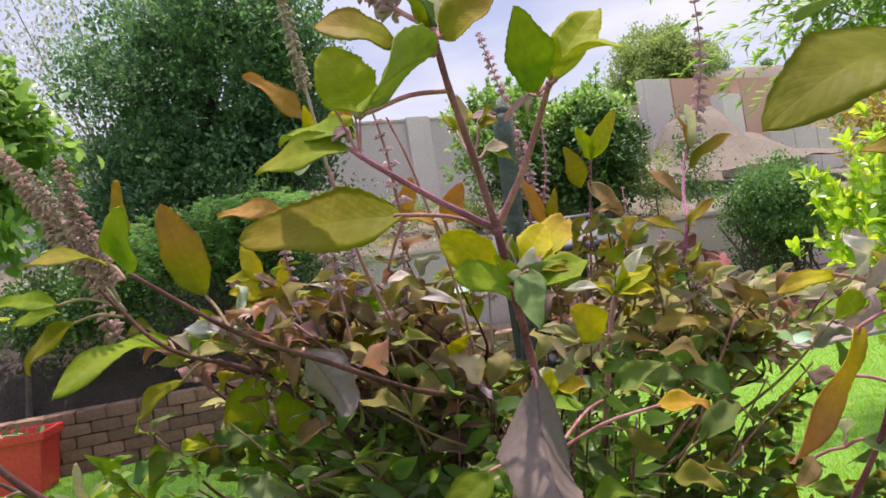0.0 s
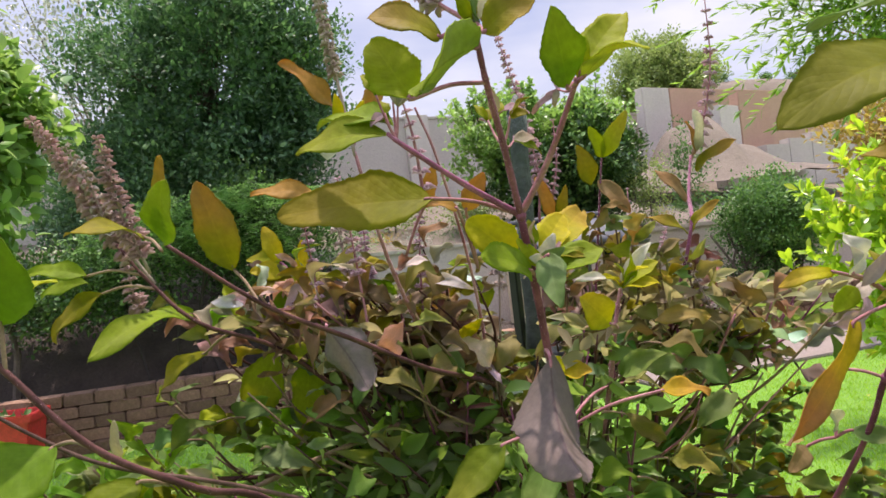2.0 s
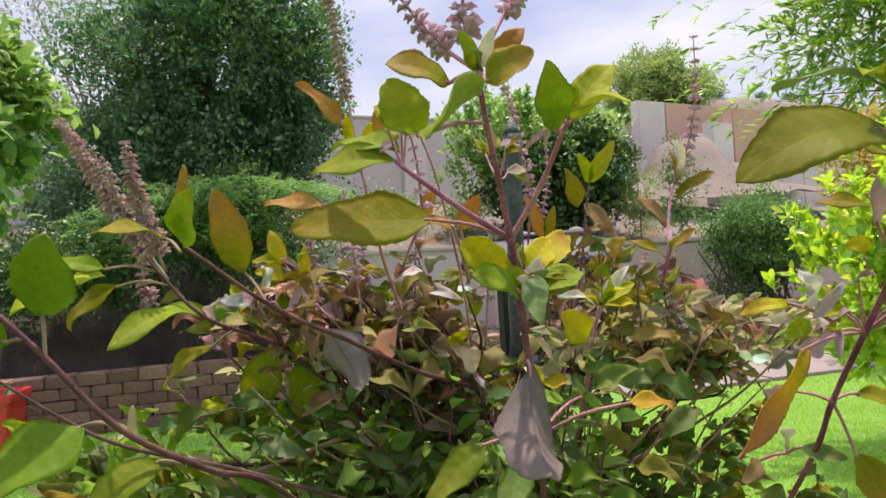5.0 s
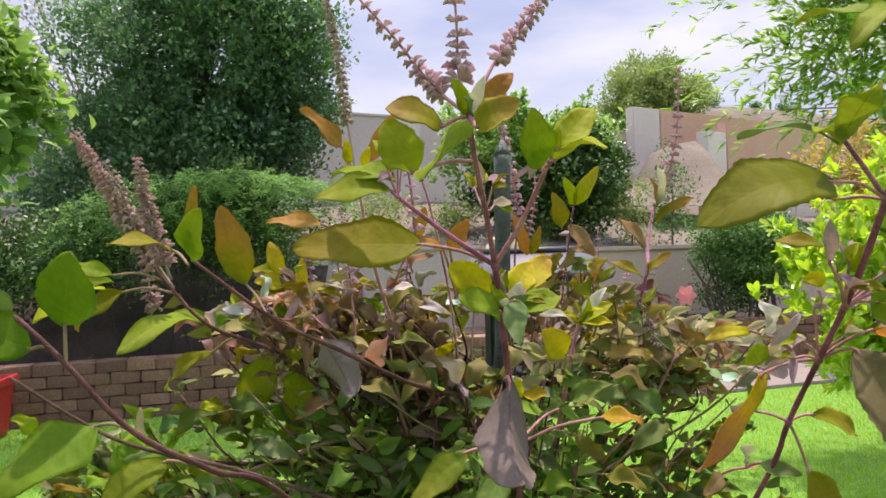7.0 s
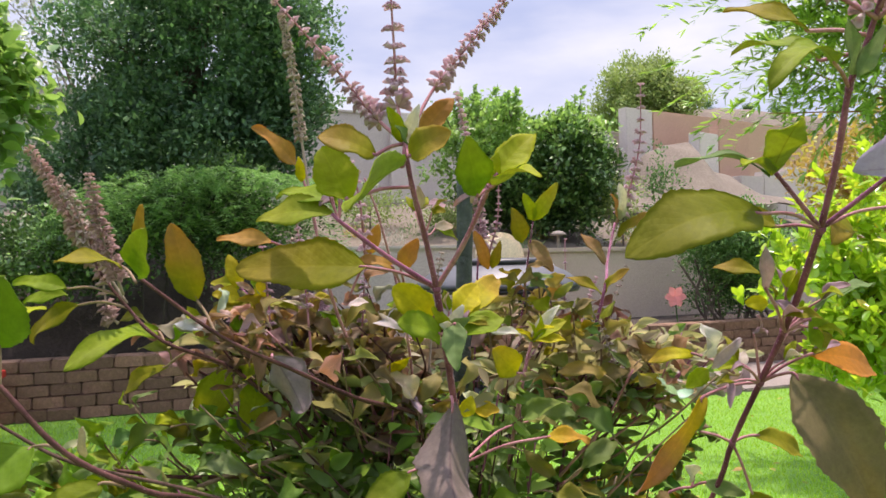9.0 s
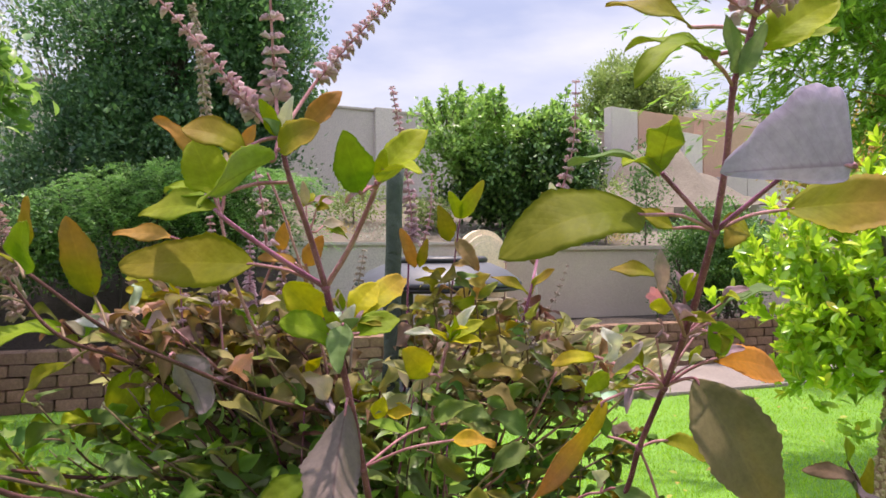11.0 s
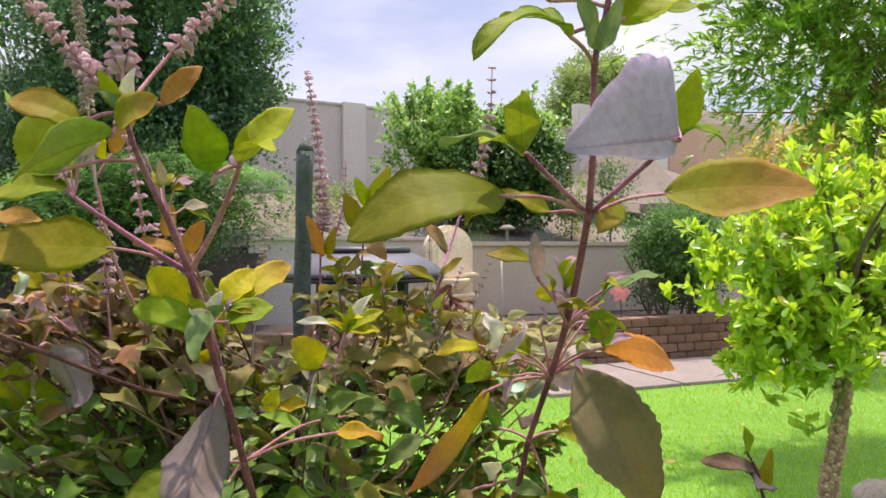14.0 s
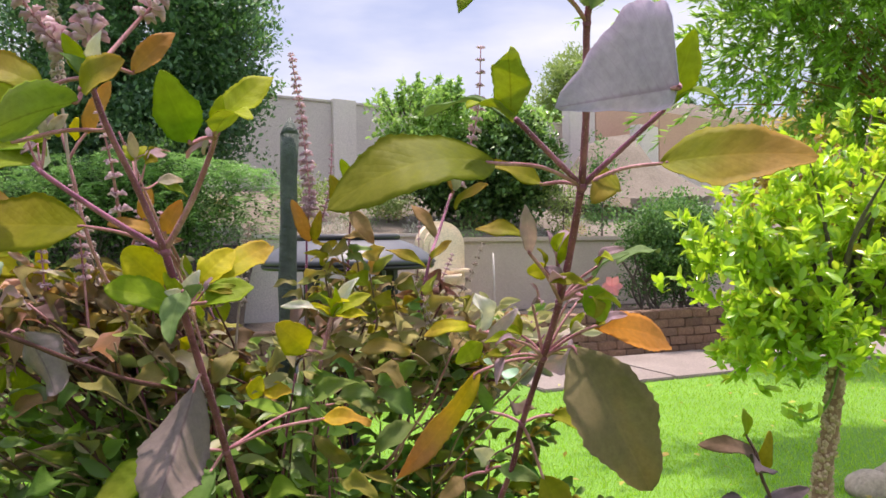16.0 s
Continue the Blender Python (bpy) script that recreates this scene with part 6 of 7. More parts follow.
for x, y, z, dx, h, n, old in ((-0.050, 0.43, 1.09, -0.008, 0.055, 12, False), (-0.022, 0.45, 1.08, 0.006, 0.05, 13, False), (0.022, 0.47, 1.075, 0.010, 0.05, 11, True), (-0.075, 0.44, 1.08, -0.006, 0.05, 10, False)):
    spike([(x, y, z - 0.03), (x + dx * 0.5, y, z + h * 0.4), (x + dx, y, z + h)], n, 0.8, old, 0.0008, seed=80 + n, start=0.3)
for x0, x1, z1, sd in ((0.10, 0.150, 1.135, 40), (0.13, 0.205, 1.11, 41), (0.11, 0.178, 1.10, 42)):
    spike([(x0 + 0.02, 0.62, 1.03), ((x0 + x1) / 2 + 0.02, 0.63, 1.075), (x1, 0.64, z1)], 11, 0.7, sd == 41, seed=sd)

# --- the bushy middle: many short leafy twigs
FILL = [leaf_blade("leaf", 1.0, w, a, f, 0.26, 700 + i, 11, 4, 0.05, tw, 0.95) for i, (w, a, f, tw) in enumerate(((0.38, 0.20, 0.45, 0.4), (0.50, 0.36, 0.6, -0.7), (0.54, -0.28, 0.45, 0.8), (0.32, 0.50, 0.8, -1.0), (0.42, 0.12, 1.0, 1.1), (0.50, 0.32, 0.3, -0.5)))]
rng = np.random.default_rng(51)


def crown_top(x, y):
    """Height of the leafy mass over the plan."""
    z = (1.068 + 0.020 * min(1.0, max(0.0, -x / 0.05))) - 0.42 * max(0.0, y - 0.48) + 0.026 * noise.noise((x * 22, y * 22, 0.3))
    if x < -0.07:
        z -= 0.45 * (-0.07 - x)
    if y < 0.42:
        z -= 1.1 * (0.42 - y)
    if 0.008 < x < 0.058 and y < 0.55:                 # thin before the stake and the lantern
        z = min(z, 1.028)
    return z


MAROON, BEIGE, DUN = (0.17, 0.10, 0.08), (0.46, 0.37, 0.29), (0.20, 0.165, 0.065)
MAUVE = (0.31, 0.23, 0.19)
MOSS, SAGE, KHAKI, LUSH = (0.20, 0.205, 0.045), (0.145, 0.235, 0.06), (0.31, 0.28, 0.09), (0.16, 0.285, 0.025)
UMBER = (0.20, 0.15, 0.085)
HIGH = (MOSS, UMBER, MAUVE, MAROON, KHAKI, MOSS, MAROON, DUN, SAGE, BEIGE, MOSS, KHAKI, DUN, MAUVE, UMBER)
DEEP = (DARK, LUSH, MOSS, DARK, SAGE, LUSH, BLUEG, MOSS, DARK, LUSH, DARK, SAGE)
twigs = []
for i in range(310):                                   # the middle
    x, y = rng.normal(0.005, 0.08), rng.uniform(0.38, 0.68)
    if abs(x - 0.01) < 0.17 and x < 0.095 and (x > 0.03 or rng.random() < (0.72 if x > -0.04 else 0.5)):
        twigs.append((x, y, crown_top(x, y) - abs(rng.normal(0, 0.034)) - (0.05 if rng.random() < 0.35 else 0), 0.45, rng.uniform(0.12, 0.2)))
for i in range(70):                                    # thin brown layer over the lawn side
    x, y = rng.uniform(0.09, 0.25), rng.uniform(0.48, 0.70)
    twigs.append((x, y, 1.066 - 0.10 * (x - 0.1) - abs(rng.normal(0, 0.016)), 0.72, rng.uniform(0.02, 0.05)))
for i in range(64):                                    # lower shoots towards the planter
    x, y = rng.uniform(-0.27, -0.06), rng.uniform(0.38, 0.58)
    twigs.append((x, y, 1.005 + 0.16 * (x + 0.1) - abs(rng.normal(0, 0.035)), 0.6, rng.uniform(0.04, 0.10)))
picked, loose = 0, []
for i, (x, y, top, pull, drop) in enumerate(twigs):
    root = Vector((0.06 + (x - 0.06) * pull, 0.60 + (y - 0.60) * pull, top - drop))
    tip = Vector((x, y, top))
    mid = root.lerp(tip, 0.55) + Vector((rng.normal() * 0.012, rng.normal() * 0.012, -0.012))
    line = smooth_line([root, mid, tip], 6)
    bm = bmesh.new()
    tube(bm, line, [0.0014 - 0.00008 * k for k in range(len(line))], 6)
    part("twig", bm, (M_DARKSTEM, M_BROWNSTEM, M_STEM)[int(rng.integers(3))], basil, smooth=True)
    tip_leaf = len(line) - 1
    for k in range(4, len(line)):
        p = line[k]
        d = (line[k] - line[k - 1]).normalized()
        a0 = rng.uniform(0, 6.28)
        for s in range(3 if k == tip_leaf else 2):
            a = a0 + s * math.pi + rng.normal() * 0.3
            out = (Vector((math.cos(a), math.sin(a), rng.uniform(-0.35, 0.6))) + d * 0.35).normalized()
            size = rng.uniform(0.0095, 0.021) * (1.45 if rng.random() < 0.16 else 1.0)
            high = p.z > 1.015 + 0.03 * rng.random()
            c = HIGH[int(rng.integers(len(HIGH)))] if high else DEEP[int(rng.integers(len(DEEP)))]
            g = rng.uniform(0.85, 1.55)
            face = Vector((rng.normal(), -0.4 + rng.normal(), 0.55))
            b = p + out * 0.005
            m, _ = leaf_frame(b, b + out * size, face)
            if picked < 290 and (i % 3 == 0 or k == tip_leaf) and y < 0.62:
                ob = new("leaf", FILL[int(rng.integers(6))])
                ob.matrix_world = m @ Matrix.Scale(size, 4)
                ob.parent = basil
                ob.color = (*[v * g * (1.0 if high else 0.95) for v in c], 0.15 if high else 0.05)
                picked += 1
            elif not high or rng.random() < 0.8:
                loose.append((b, out, face, size, high))
WIDTHS = [0.075, 0.135, 0.175, 0.195, 0.195, 0.175, 0.13, 0.07]
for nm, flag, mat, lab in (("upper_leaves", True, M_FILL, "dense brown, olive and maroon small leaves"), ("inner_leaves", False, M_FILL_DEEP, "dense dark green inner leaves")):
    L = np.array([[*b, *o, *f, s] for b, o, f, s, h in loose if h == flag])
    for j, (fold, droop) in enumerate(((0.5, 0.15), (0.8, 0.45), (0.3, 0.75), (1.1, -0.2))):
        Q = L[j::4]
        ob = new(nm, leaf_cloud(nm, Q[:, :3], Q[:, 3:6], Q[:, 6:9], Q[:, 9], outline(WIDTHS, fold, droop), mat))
        ob.data.shade_smooth()
        ob.parent = basil
        tagged(ob, lab, kind="stuff")
# loose sprigs of half-withered leaves among the upper twigs
WITHER = (MOSS, UMBER, DUN, KHAKI, DUN, MAUVE, DUN, SAGE, BEIGE, UMBER, MAROON, OLIVE, MOSS, UMBER, PALE, KHAKI)
for i in range(54):
    if i < 40:
        x, y = rng.uniform(-0.115, 0.045), rng.uniform(0.41, 0.52)
        z = 1.047 + 0.04 * rng.random() + 0.10 * max(0.0, -x - 0.02) - (0.05 if x > 0.0 else 0.0)
    else:
        x, y = rng.uniform(0.07, 0.215), rng.uniform(0.44, 0.60)
        z = 1.035 + 0.040 * rng.random()
    tip = Vector((x, y, z))
    root = Vector((0.05 + (x - 0.05) * 0.62, 0.58 + (y - 0.58) * 0.6, z - rng.uniform(0.06, 0.10)))
    line = smooth_line([root, root.lerp(tip, 0.6) + Vector((rng.normal() * 0.008, 0, -0.008)), tip], 5)
    bm = bmesh.new()
    tube(bm, line, [0.0012 - 0.00006 * k for k in range(len(line))], 6)
    part("twig", bm, (M_BROWNSTEM, M_PINKSTEM, M_STALK)[int(rng.integers(3))], basil, smooth=True)
    tone = int(rng.integers(len(WITHER)))
    for k in range(5, len(line)):
        for s in range(2 if k < len(line) - 1 else 3):
            a = rng.uniform(0, 6.28)
            out = Vector((math.cos(a), 0.6 * math.sin(a) - 0.15, rng.uniform(-0.5, 0.8))).normalized()
            size = rng.uniform(0.012, 0.027)
            b = line[k] + out * 0.003
            m, _ = leaf_frame(b, b + out * size, (rng.normal() * 0.6, -0.55, 0.6 + rng.normal() * 0.4))
            ob = new("leaf", FILL[int(rng.integers(6))])
            ob.matrix_world = m @ Matrix.Scale(size, 4)
            ob.parent = basil
            c = WITHER[tone] if rng.random() < 0.5 else WITHER[int(rng.integers(len(WITHER)))]
            ob.color = (*[v * rng.uniform(0.85, 1.35) for v in c], 0.2 * rng.random())
# larger leaves standing out of the mass
for i in range(96):
    x, y = rng.uniform(-0.17, 0.13), rng.uniform(0.37, 0.50)
    z = crown_top(x, y) - rng.uniform(0.0, 0.10 if x < 0.07 else 0.035) - 0.015
    a = rng.uniform(0, 6.28)
    out = Vector((math.cos(a), 0.5 * math.sin(a) - 0.3, rng.uniform(-0.6, 0.5))).normalized()
    size = rng.uniform(0.018, 0.031)
    m, _ = leaf_frame((x, y, z), Vector((x, y, z)) + out * size, (rng.normal() * 0.5, -0.7, 0.55 + rng.normal() * 0.3))
    ob = new("leaf", FILL[int(rng.integers(6))])
    ob.matrix_world = m @ Matrix.Scale(size, 4)
    ob.parent = basil
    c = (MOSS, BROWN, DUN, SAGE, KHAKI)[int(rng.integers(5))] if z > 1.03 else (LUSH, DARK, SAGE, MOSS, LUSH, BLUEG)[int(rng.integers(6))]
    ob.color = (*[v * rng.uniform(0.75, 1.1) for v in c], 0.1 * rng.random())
    bm = bmesh.new()
    p0 = Vector((x, y, z)) - out * 0.012 + Vector((0, 0.012, -0.008))
    tube(bm, smooth_line([p0, p0.lerp(Vector((x, y, z)), 0.5) + Vector((0, 0, 0.001)), (x, y, z)], 3), 0.0006, 5)
    part("leaf_stalk", bm, M_STALK, basil, smooth=True)
# bare thin twigs and leaf stalks between them
for i in range(60):
    x, y = (rng.uniform(-0.13, 0.0), rng.uniform(0.40, 0.54)) if i % 3 else (rng.uniform(0.06, 0.22), rng.uniform(0.44, 0.62))
    z = rng.uniform(1.03, 1.085) - (0.03 if i % 3 == 0 else 0.0)
    tip = Vector((x, y, z))
    root = tip + Vector(((0.05 - x) * 0.35 + rng.normal() * 0.015, 0.03, -rng.uniform(0.03, 0.065)))
    bm = bmesh.new()
    tube(bm, smooth_line([root, root.lerp(tip, 0.5) + Vector((rng.normal() * 0.005, 0, -0.004)), tip], 4), [0.0009 - 0.00005 * k for k in range(9)], 5)
    part("twig", bm, (M_STALK, M_BROWNSTEM, M_PINKSTEM)[int(rng.integers(3))], basil, smooth=True)
# faded spikes standing up out of the mass
for i in range(18):
    x, y = rng.uniform(-0.12, 0.20), rng.uniform(0.46, 0.68)
    z = crown_top(x, y) - 0.04
    dx = rng.normal() * 0.012
    spike([(x, y, z), (x + dx * 0.5, y, z + 0.03), (x + dx, y + 0.004, z + rng.uniform(0.05, 0.085))], 9, 0.75, bool(rng.random() < 0.5), 0.0007, seed=60 + i, start=0.25)
# thin dark runners over the lawn side
for i in range(10):
    x1, y1, z1 = rng.uniform(0.13, 0.30), rng.uniform(0.50, 0.66), rng.uniform(0.86, 0.98)
    line = smooth_line([(0.07, 0.60, 0.82 + rng.uniform(-0.05, 0.08)), (0.10 + rng.uniform(0, 0.05), 0.57, 0.90 + rng.uniform(-0.03, 0.05)), (x1 - 0.03, y1, z1 - 0.015), (x1, y1, z1)], 6)
    bm = bmesh.new()
    tube(bm, line, [0.0017 - 0.00006 * k for k in range(len(line))], 6)
    part("twig", bm, M_DARKSTEM, basil, smooth=True)
    for k in range(5, len(line)):
        for s in range(2):
            a = rng.uniform(0, 6.28)
            out = Vector((math.cos(a), math.sin(a) * 0.5, rng.uniform(-0.7, 0.4))).normalized()
            size = rng.uniform(0.012, 0.026)
            m, _ = leaf_frame(line[k], line[k] + out * size, (rng.normal() * 0.4, -0.7, 0.7))
            ob = new("leaf", FILL[int(rng.integers(6))])
            ob.matrix_world = m @ Matrix.Scale(size, 4)
            ob.parent = basil
            ob.color = (*[v * rng.uniform(0.7, 1.1) for v in (DARK, DARK, OLIVE)[int(rng.integers(3))]], 0.1)

# two long bare twigs crossing low in front
stem([(-0.0479, 0.52, 0.9569), (-0.0923, 0.45, 0.9847), (-0.1275, 0.42, 0.9947), (-0.1586, 0.4, 1.0055)], 0.0021, 0.0013, M_BROWNSTEM, hairy=False)
stem([(0.0082, 0.55, 0.9762), (-0.0311, 0.46, 1.0056), (-0.075, 0.43, 1.0005), (-0.1151, 0.41, 0.9916)], 0.0024, 0.0016, M_STALK, hairy=False)
# thin runners low on the planter side
for i in range(11):
    x1, y1, z1 = rng.uniform(-0.26, -0.09), rng.uniform(0.36, 0.50), rng.uniform(0.915, 1.0)
    line = smooth_line([(0.03, 0.60, 0.80 + rng.uniform(-0.05, 0.08)), (-0.02 + rng.uniform(-0.03, 0.03), 0.53, 0.88 + rng.uniform(-0.03, 0.05)), (x1 + 0.03, y1, z1 - 0.012), (x1, y1, z1)], 6)
    bm = bmesh.new()
    tube(bm, line, [0.0017 - 0.00006 * k for k in range(len(line))], 6)
    part("twig", bm, (M_DARKSTEM, M_BROWNSTEM)[i % 2], basil, smooth=True)
    for k in range(8, len(line), 2):
        for s in range(2):
            a = rng.uniform(0, 6.28)
            out = Vector((math.cos(a), math.sin(a) * 0.5, rng.uniform(-0.5, 0.7))).normalized()
            size = rng.uniform(0.014, 0.03)
            m, _ = leaf_frame(line[k], line[k] + out * size, (rng.normal() * 0.5, -0.7, 0.6))
            ob = new("leaf", FILL[int(rng.integers(6))])
            ob.matrix_world = m @ Matrix.Scale(size, 4)
            ob.parent = basil
            ob.color = (*[v * rng.uniform(0.7, 1.05) for v in (DARK, OLIVE, GREEN, BLUEG, DARK, OLIVE)[int(rng.integers(6))]], 0.1)

# leafy sprigs along the branches on the planter side: root, tip, leaves, size, tones
LOWTONES = (GREEN, LUSH, SAGE, LUSH, GREEN, BLUEG, YGREEN)
UPTONES = (KHAKI, MOSS, OLIVE, SAGE, KHAKI, DUN)
# darker greens: shade low in the mass is put into these leaf colours
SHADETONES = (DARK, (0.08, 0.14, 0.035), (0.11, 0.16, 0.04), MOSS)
MIDTONES = (OLIVE, KHAKI, MOSS, UMBER, GREEN, DUN, MAUVE)
for root, tip, n, big, tones in (
        ((-0.142, 0.490, 0.978), (-0.157, 0.430, 1.034), 6, 0.016, LOWTONES),
        ((-0.114, 0.510, 0.961), (-0.134, 0.450, 1.021), 7, 0.020, LOWTONES),
        ((-0.091, 0.520, 0.949), (-0.114, 0.460, 1.010), 7, 0.021, LOWTONES),
        ((-0.165, 0.480, 0.963), (-0.176, 0.420, 1.021), 5, 0.015, LOWTONES),
        ((-0.184, 0.460, 0.954), (-0.190, 0.400, 1.012), 6, 0.019, LOWTONES),
        ((-0.153, 0.500, 0.935), (-0.167, 0.440, 0.997), 7, 0.020, LOWTONES),
        ((-0.120, 0.490, 0.918), (-0.137, 0.430, 0.982), 7, 0.022, LOWTONES),
        ((-0.201, 0.440, 0.947), (-0.203, 0.380, 1.004), 6, 0.022, LOWTONES),
        ((-0.164, 0.460, 0.932), (-0.173, 0.400, 0.993), 7, 0.022, LOWTONES),
        ((-0.071, 0.520, 0.936), (-0.096, 0.460, 0.999), 6, 0.020, LOWTONES),
        ((-0.235, 0.480, 0.954), (-0.237, 0.420, 1.012), 5, 0.016, LOWTONES),
        ((-0.087, 0.500, 1.026), (-0.116, 0.450, 1.070), 5, 0.020, MIDTONES),
        ((-0.069, 0.510, 1.030), (-0.101, 0.460, 1.074), 6, 0.019, MIDTONES),
        ((-0.045, 0.510, 1.036), (-0.079, 0.460, 1.080), 6, 0.019, MIDTONES),
        ((-0.021, 0.500, 1.044), (-0.057, 0.450, 1.087), 6, 0.018, MIDTONES),
        ((-0.076, 0.520, 1.052), (-0.109, 0.470, 1.095), 5, 0.018, MIDTONES),
        ((0.003, 0.510, 1.050), (-0.036, 0.460, 1.093), 5, 0.017, MIDTONES),
        ((-0.053, 0.510, 1.013), (-0.087, 0.460, 1.059), 5, 0.019, MIDTONES),
        ((-0.025, 0.500, 1.019), (-0.061, 0.450, 1.064), 6, 0.018, MIDTONES),
        ((-0.114, 0.510, 1.012), (-0.142, 0.460, 1.058), 4, 0.022, MIDTONES),
        ((-0.126, 0.500, 1.040), (-0.152, 0.450, 1.082), 4, 0.022, MIDTONES),
        ((0.018, 0.510, 1.026), (-0.023, 0.460, 1.071), 6, 0.017, MIDTONES),
        ((0.082, 0.500, 1.067), (0.087, 0.470, 1.111), 7, 0.017, UPTONES),
        ((0.092, 0.500, 1.058), (0.097, 0.470, 1.103), 7, 0.017, UPTONES),
        ((0.071, 0.500, 1.051), (0.077, 0.470, 1.095), 6, 0.017, UPTONES),
        ((0.102, 0.500, 1.047), (0.105, 0.470, 1.092), 7, 0.017, UPTONES),
        ((0.117, 0.500, 1.035), (0.120, 0.470, 1.081), 6, 0.017, UPTONES),
        ((0.056, 0.500, 1.042), (0.062, 0.470, 1.087), 5, 0.017, UPTONES),
        ((0.135, 0.500, 1.032), (0.137, 0.470, 1.078), 5, 0.017, UPTONES),
        ((-0.089, 0.500, 1.055), (-0.087, 0.450, 1.100), 6, 0.018, MIDTONES),
        ((-0.054, 0.500, 1.045), (-0.055, 0.450, 1.092), 6, 0.018, MIDTONES),
        ((-0.011, 0.500, 1.057), (-0.017, 0.450, 1.103), 6, 0.018, MIDTONES),
        ((-0.030, 0.500, 1.029), (-0.033, 0.450, 1.078), 7, 0.018, MIDTONES),
        ((-0.097, 0.500, 1.024), (-0.093, 0.450, 1.072), 6, 0.018, MIDTONES),
        ((0.018, 0.500, 1.037), (0.009, 0.450, 1.086), 6, 0.018, MIDTONES),
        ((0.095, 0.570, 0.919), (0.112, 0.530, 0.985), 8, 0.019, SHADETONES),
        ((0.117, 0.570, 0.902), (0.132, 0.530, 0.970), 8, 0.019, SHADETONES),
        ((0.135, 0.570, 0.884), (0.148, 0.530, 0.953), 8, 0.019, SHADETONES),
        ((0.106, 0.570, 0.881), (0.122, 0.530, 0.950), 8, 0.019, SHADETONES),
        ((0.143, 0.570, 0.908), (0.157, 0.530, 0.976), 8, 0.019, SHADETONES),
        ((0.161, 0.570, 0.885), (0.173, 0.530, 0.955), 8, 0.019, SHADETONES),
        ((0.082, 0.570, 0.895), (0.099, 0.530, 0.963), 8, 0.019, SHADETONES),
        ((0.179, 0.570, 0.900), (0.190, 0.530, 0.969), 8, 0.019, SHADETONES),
        ):
    root, tip = Vector(root), Vector(tip)
    line = smooth_line([root, root.lerp(tip, 0.5) + Vector((0.006, 0, -0.010)), tip], 6)
    bm = bmesh.new()
    tube(bm, line, [0.0011 - 0.00005 * k for k in range(len(line))], 6)
    part("twig", bm, M_BROWNSTEM if tones is MIDTONES else M_STALK, basil, smooth=True)
    for k in range(n):
        p = line[-1 - (k // 2) * 2]
        a = (k % 2) * math.pi + rng.normal() * 0.6
        out = Vector((math.cos(a), 0.4 * math.sin(a) - 0.25, rng.uniform(-0.1, 0.9))).normalized()
        size = big * rng.uniform(0.75, 1.2)
        m, _ = leaf_frame(p + out * 0.002, p + out * size, (rng.normal() * 0.4, -0.75, 0.6))
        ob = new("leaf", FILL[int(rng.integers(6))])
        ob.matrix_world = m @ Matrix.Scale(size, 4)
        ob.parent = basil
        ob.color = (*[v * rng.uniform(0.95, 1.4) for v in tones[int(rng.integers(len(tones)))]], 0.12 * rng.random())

# pot that holds it
bm = bmesh.new()
turned(bm, [(0.001, 0), (0.14, 0), (0.185, 0.55), (0.20, 0.55), (0.205, 0.62), (0.185, 0.62), (0.175, 0.57), (0.001, 0.57)], 48, (0.06, 0.62, 0))
part("pot", bm, M_ROCK, basil, "tan clay pot", True)
inv(basil)

# green garden stake pushed into the pot
stake = thing("garden_stake", (0.040, 0.53, 0.57), "green plastic-coated garden stake with a pointed top", "stake")
bm = bmesh.new()
a, b = Vector((0.034, 0.528, 0.50)), Vector((0.0525, 0.519, 1.186))
line = [a.lerp(b, i / 40) for i in range(41)]
rad = [0.0058 * (1 + 0.05 * math.sin(i * 1.9) + 0.045 * math.sin(i * 4.7 + 1)) * (1.10 if i % 6 == 4 else 1) for i in range(41)]
line += [b + (b - a).normalized() * 0.005, b + (b - a).normalized() * 0.0115]
rad += [0.0042, 0.0010]
tube(bm, line[:41], rad[:41], 14)
for v in bm.verts:                                     # knobbly coating
    v.co += Vector((1, 1, 0)) * 0.0011 * noise.noise(v.co * 120)
part("shaft", bm, M_STAKE, stake, smooth=True)
bm = bmesh.new()
tube(bm, line[40:], rad[40:], 14)
part("pointed_tip", bm, M_STAKE, stake, smooth=True)
inv(stake)

# solar lantern on a pole in the pot
lx, ly = 0.0895, 0.645
lamp = thing("solar_lantern", (lx, ly, 0.57), "solar garden lantern with domed grey hood and black posts", "lantern")
LC = (lx, ly, 0)
bm = bmesh.new()
turned(bm, [(0.056, 1.092), (0.072, 1.0935), (0.0745, 1.0950), (0.0725, 1.0985), (0.061, 1.1070), (0.048, 1.1125), (0.043, 1.1140), (0.001, 1.1145)], 56, LC)
part("hood", bm, M_HOOD, lamp, "grey domed hood", True)
bm = bmesh.new()
turned(bm, [(0.001, 1.0900), (0.0715, 1.0900), (0.0735, 1.0930), (0.001, 1.0926)], 48, LC)
part("hood_rim", bm, M_BLACK, lamp, "black underside", True)
bm = bmesh.new()
turned(bm, [(0.041, 1.1135), (0.0440, 1.1145), (0.0440, 1.1175), (0.041, 1.1190), (0.001, 1.1195)], 48, LC)
part("solar_disc", bm, M_BLACK, lamp, "black solar panel disc", True)
for a in (52, 142, 232, 322):
    c0, s0 = math.cos(radians(a)), math.sin(radians(a))
    bm = bmesh.new()
    box(bm, (-0.0038, -0.0038, 1.006), (0.0038, 0.0038, 1.0925), pose(lx + 0.045 * c0, ly + 0.045 * s0, 0, 0, 0, a), 0.0008)
    part("post", bm, M_BLACK, lamp)
bm = bmesh.new()
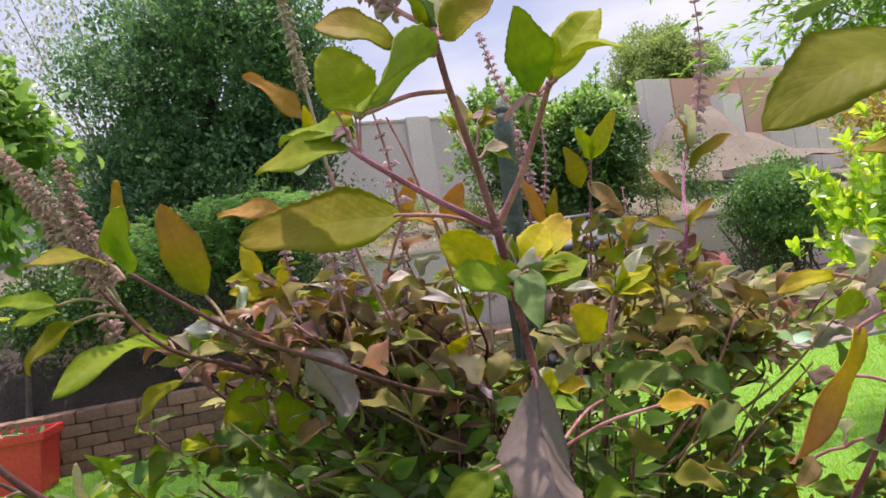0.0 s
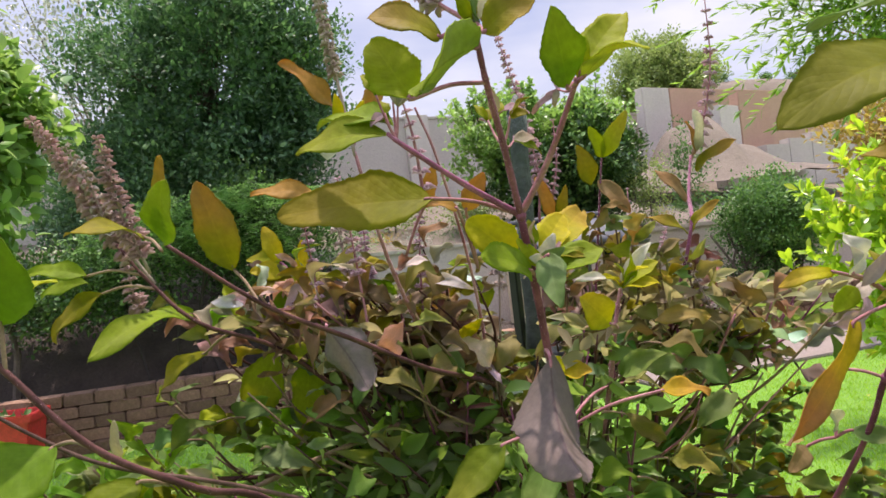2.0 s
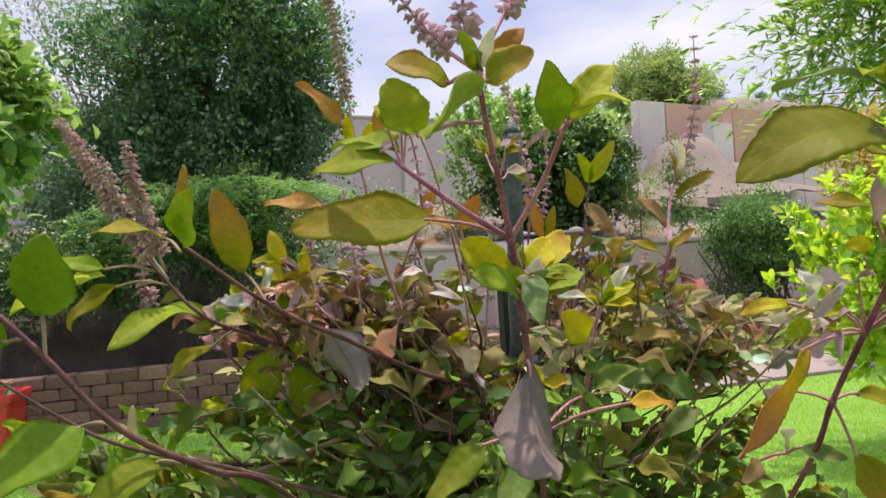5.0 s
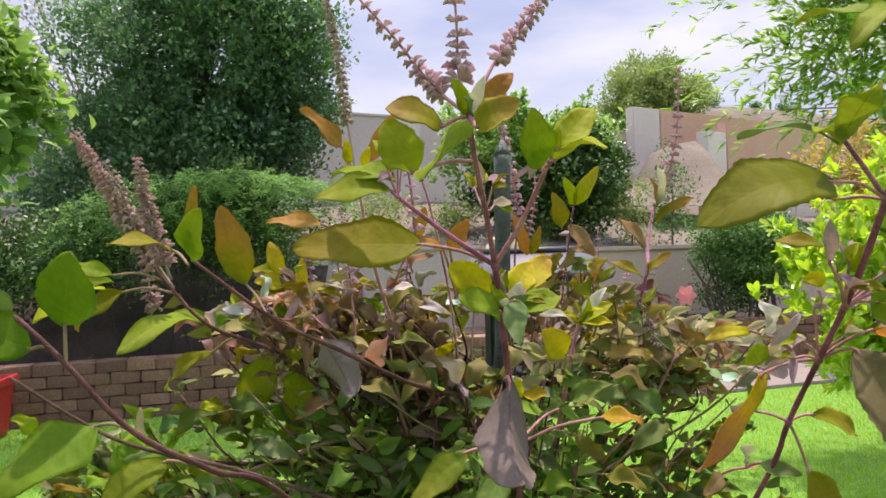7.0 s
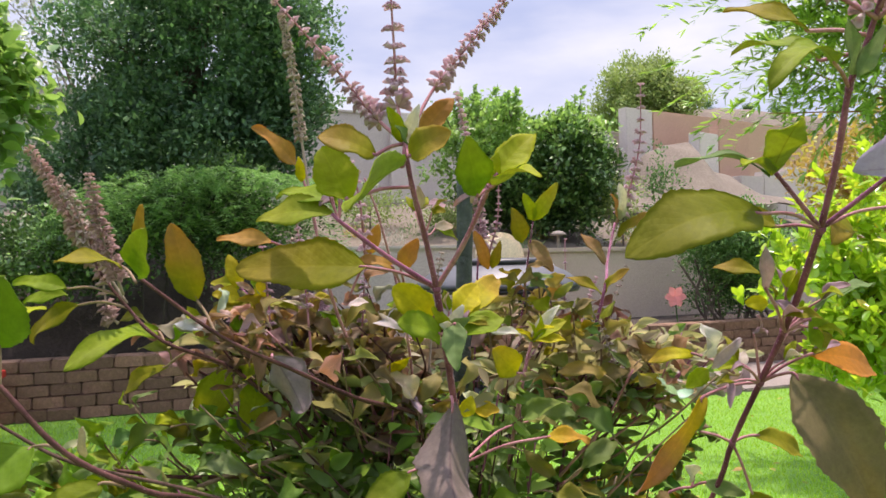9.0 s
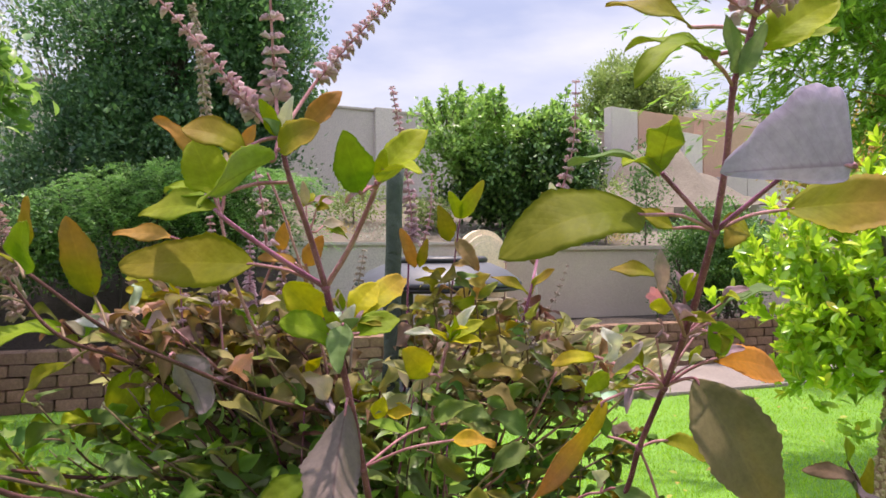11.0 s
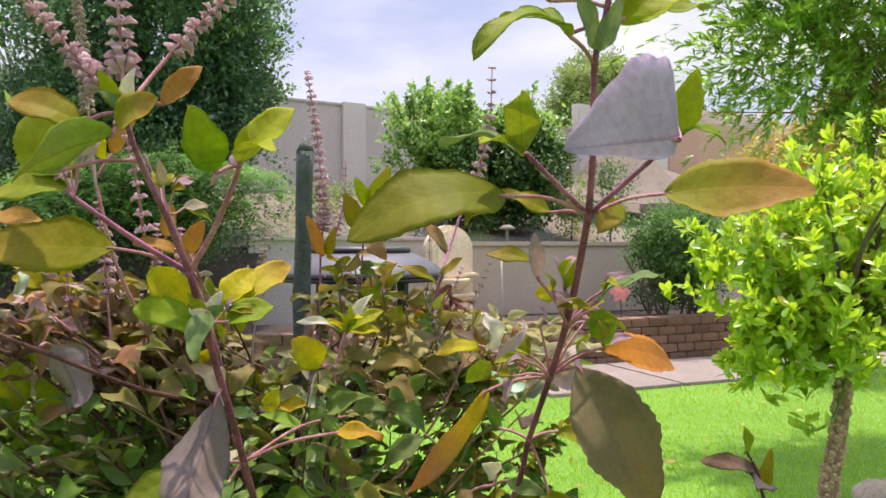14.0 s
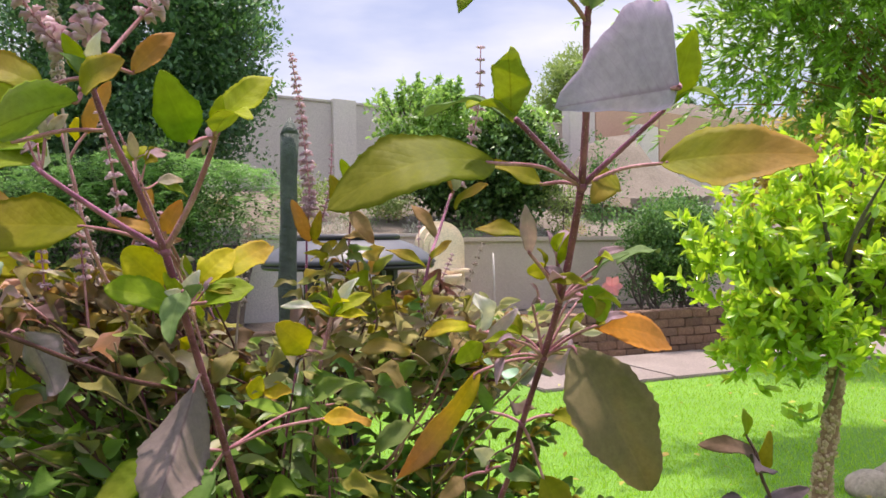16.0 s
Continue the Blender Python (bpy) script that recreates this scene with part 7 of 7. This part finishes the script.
turned(bm, [(0.001, 0.990), (0.040, 0.992), (0.056, 0.998), (0.0575, 1.006), (0.056, 1.010), (0.001, 1.012)], 48, LC)
part("base", bm, M_BLACK, lamp, "black round base", True)
bm = bmesh.new()
tube(bm, [(lx, ly, 0.56), (lx, ly, 0.80), (lx, ly, 0.992)], 0.008, 12)
part("pole", bm, M_BLACK, lamp, smooth=True)
inv(lamp)

# pink flower in the raised bed
M_PINK = leaf_surface("pink_petal", [(0.0, (0.72, 0.20, 0.22)), (1.0, (0.80, 0.34, 0.34))], (0.8, 0.35, 0.35), 0.3, 0.6, 0.2)
bloom = thing("flower", (2.56, 7.19, 0.36), "pink flower on a thin stem in the bed", "flower")
bm = bmesh.new()
tube(bm, [(2.56, 7.19, 0.34), (2.54, 7.18, 0.55), (2.52, 7.17, 0.66)], 0.006, 6)
part("stem", bm, M_BUSH, bloom)
for k in range(6):
    a = k * math.pi / 3
    d = np.array([[math.cos(a), -0.45, math.sin(a)]])
    ob = new("petal", leaf_cloud("petal", np.array([[2.52, 7.16, 0.66]]), d, np.array([[0, -1.0, 0.2]]), np.array([0.11]), outline([0.22, 0.34, 0.3], 0.15, 0.2), M_PINK))
    ob.parent = bloom
inv(bloom)

# ---------------------------------------------------------------- lawn
rng = np.random.default_rng(31)
n = 130000
gy = 1.6 + 5.2 * rng.random(n) ** 1.15
gx = rng.uniform(-0.62, 0.78, n) * gy
keep = (gy < 6.05 + SLOPE * gx) & ~((gx > 1.05) & (gy > 4.98 + SLOPE * gx))
gx, gy = gx[keep], gy[keep]
n = len(gx)
base = np.stack([gx, gy, np.zeros(n) - 0.003], 1)
along = np.stack([rng.normal(size=n) * 0.45, rng.normal(size=n) * 0.45, np.ones(n)], 1)
lawn = new("grass", leaf_cloud("grass", base, along, unit(rng, n) * np.array([1, 1, 0.1]), rng.uniform(0.015, 0.032, n), outline([0.06], 0.1, 0.1), M_GRASS, 1.2))
tagged(lawn, "bright green mown grass blades of the lawn", "grass", kind="stuff")
rng = np.random.default_rng(32)
n = 70
fy_ = 2.4 + 3.2 * rng.random(n)
fx_ = (0.2 + 0.6 * rng.random(n)) * fy_
ob = new("fallen_leaves", leaf_cloud("fallen_leaves", np.stack([fx_, fy_, np.full(n, 0.035)], 1), unit(rng, n) * np.array([1, 1, 0.15]), np.array([0, 0, 1.0]) + 0.3 * unit(rng, n), rng.uniform(0.03, 0.06, n), BLADE_OVAL, M_DRY))
tagged(ob, "small yellow fallen leaves scattered on the lawn", "fallen leaves", kind="stuff")

# ---------------------------------------------------------------- low wall of tumbled blocks
low = tagged(new("wall_low"), "low retaining wall of brown tumbled concrete blocks", "wall", kind="structure")
BL, BH = 0.205, 0.083
blocks = []
rng = np.random.default_rng(41)
for k in range(4):
    bm = bmesh.new()
    vs = box(bm, (-BL / 2 + 0.002, -0.03, 0.001), (BL / 2 - 0.002, 0.19, BH - 0.001), None, 0.008)
    for v in bm.verts:
        if v.co.y < 0.05:
            v.co.y += 0.026 * (abs(v.co.x) / (BL / 2)) ** 2 + rng.normal() * 0.004
            v.co.z += rng.normal() * 0.002
            v.co.x += rng.normal() * 0.002
    blocks.append(mesh_of("block", bm, M_BLOCK))
for course in range(5):
    for i in range(57):
        x = -4.6 + (i + (0.5 if course % 2 else 0)) * BL * math.cos(radians(TURN_W))
        ob = new("block", blocks[int(rng.integers(4))])
        ob.matrix_world = pose(x, wall_y(x) + rng.normal() * 0.005 + 0.016 * course, course * BH, 0, 0, TURN_W + rng.normal() * 0.8)
        ob.parent = low
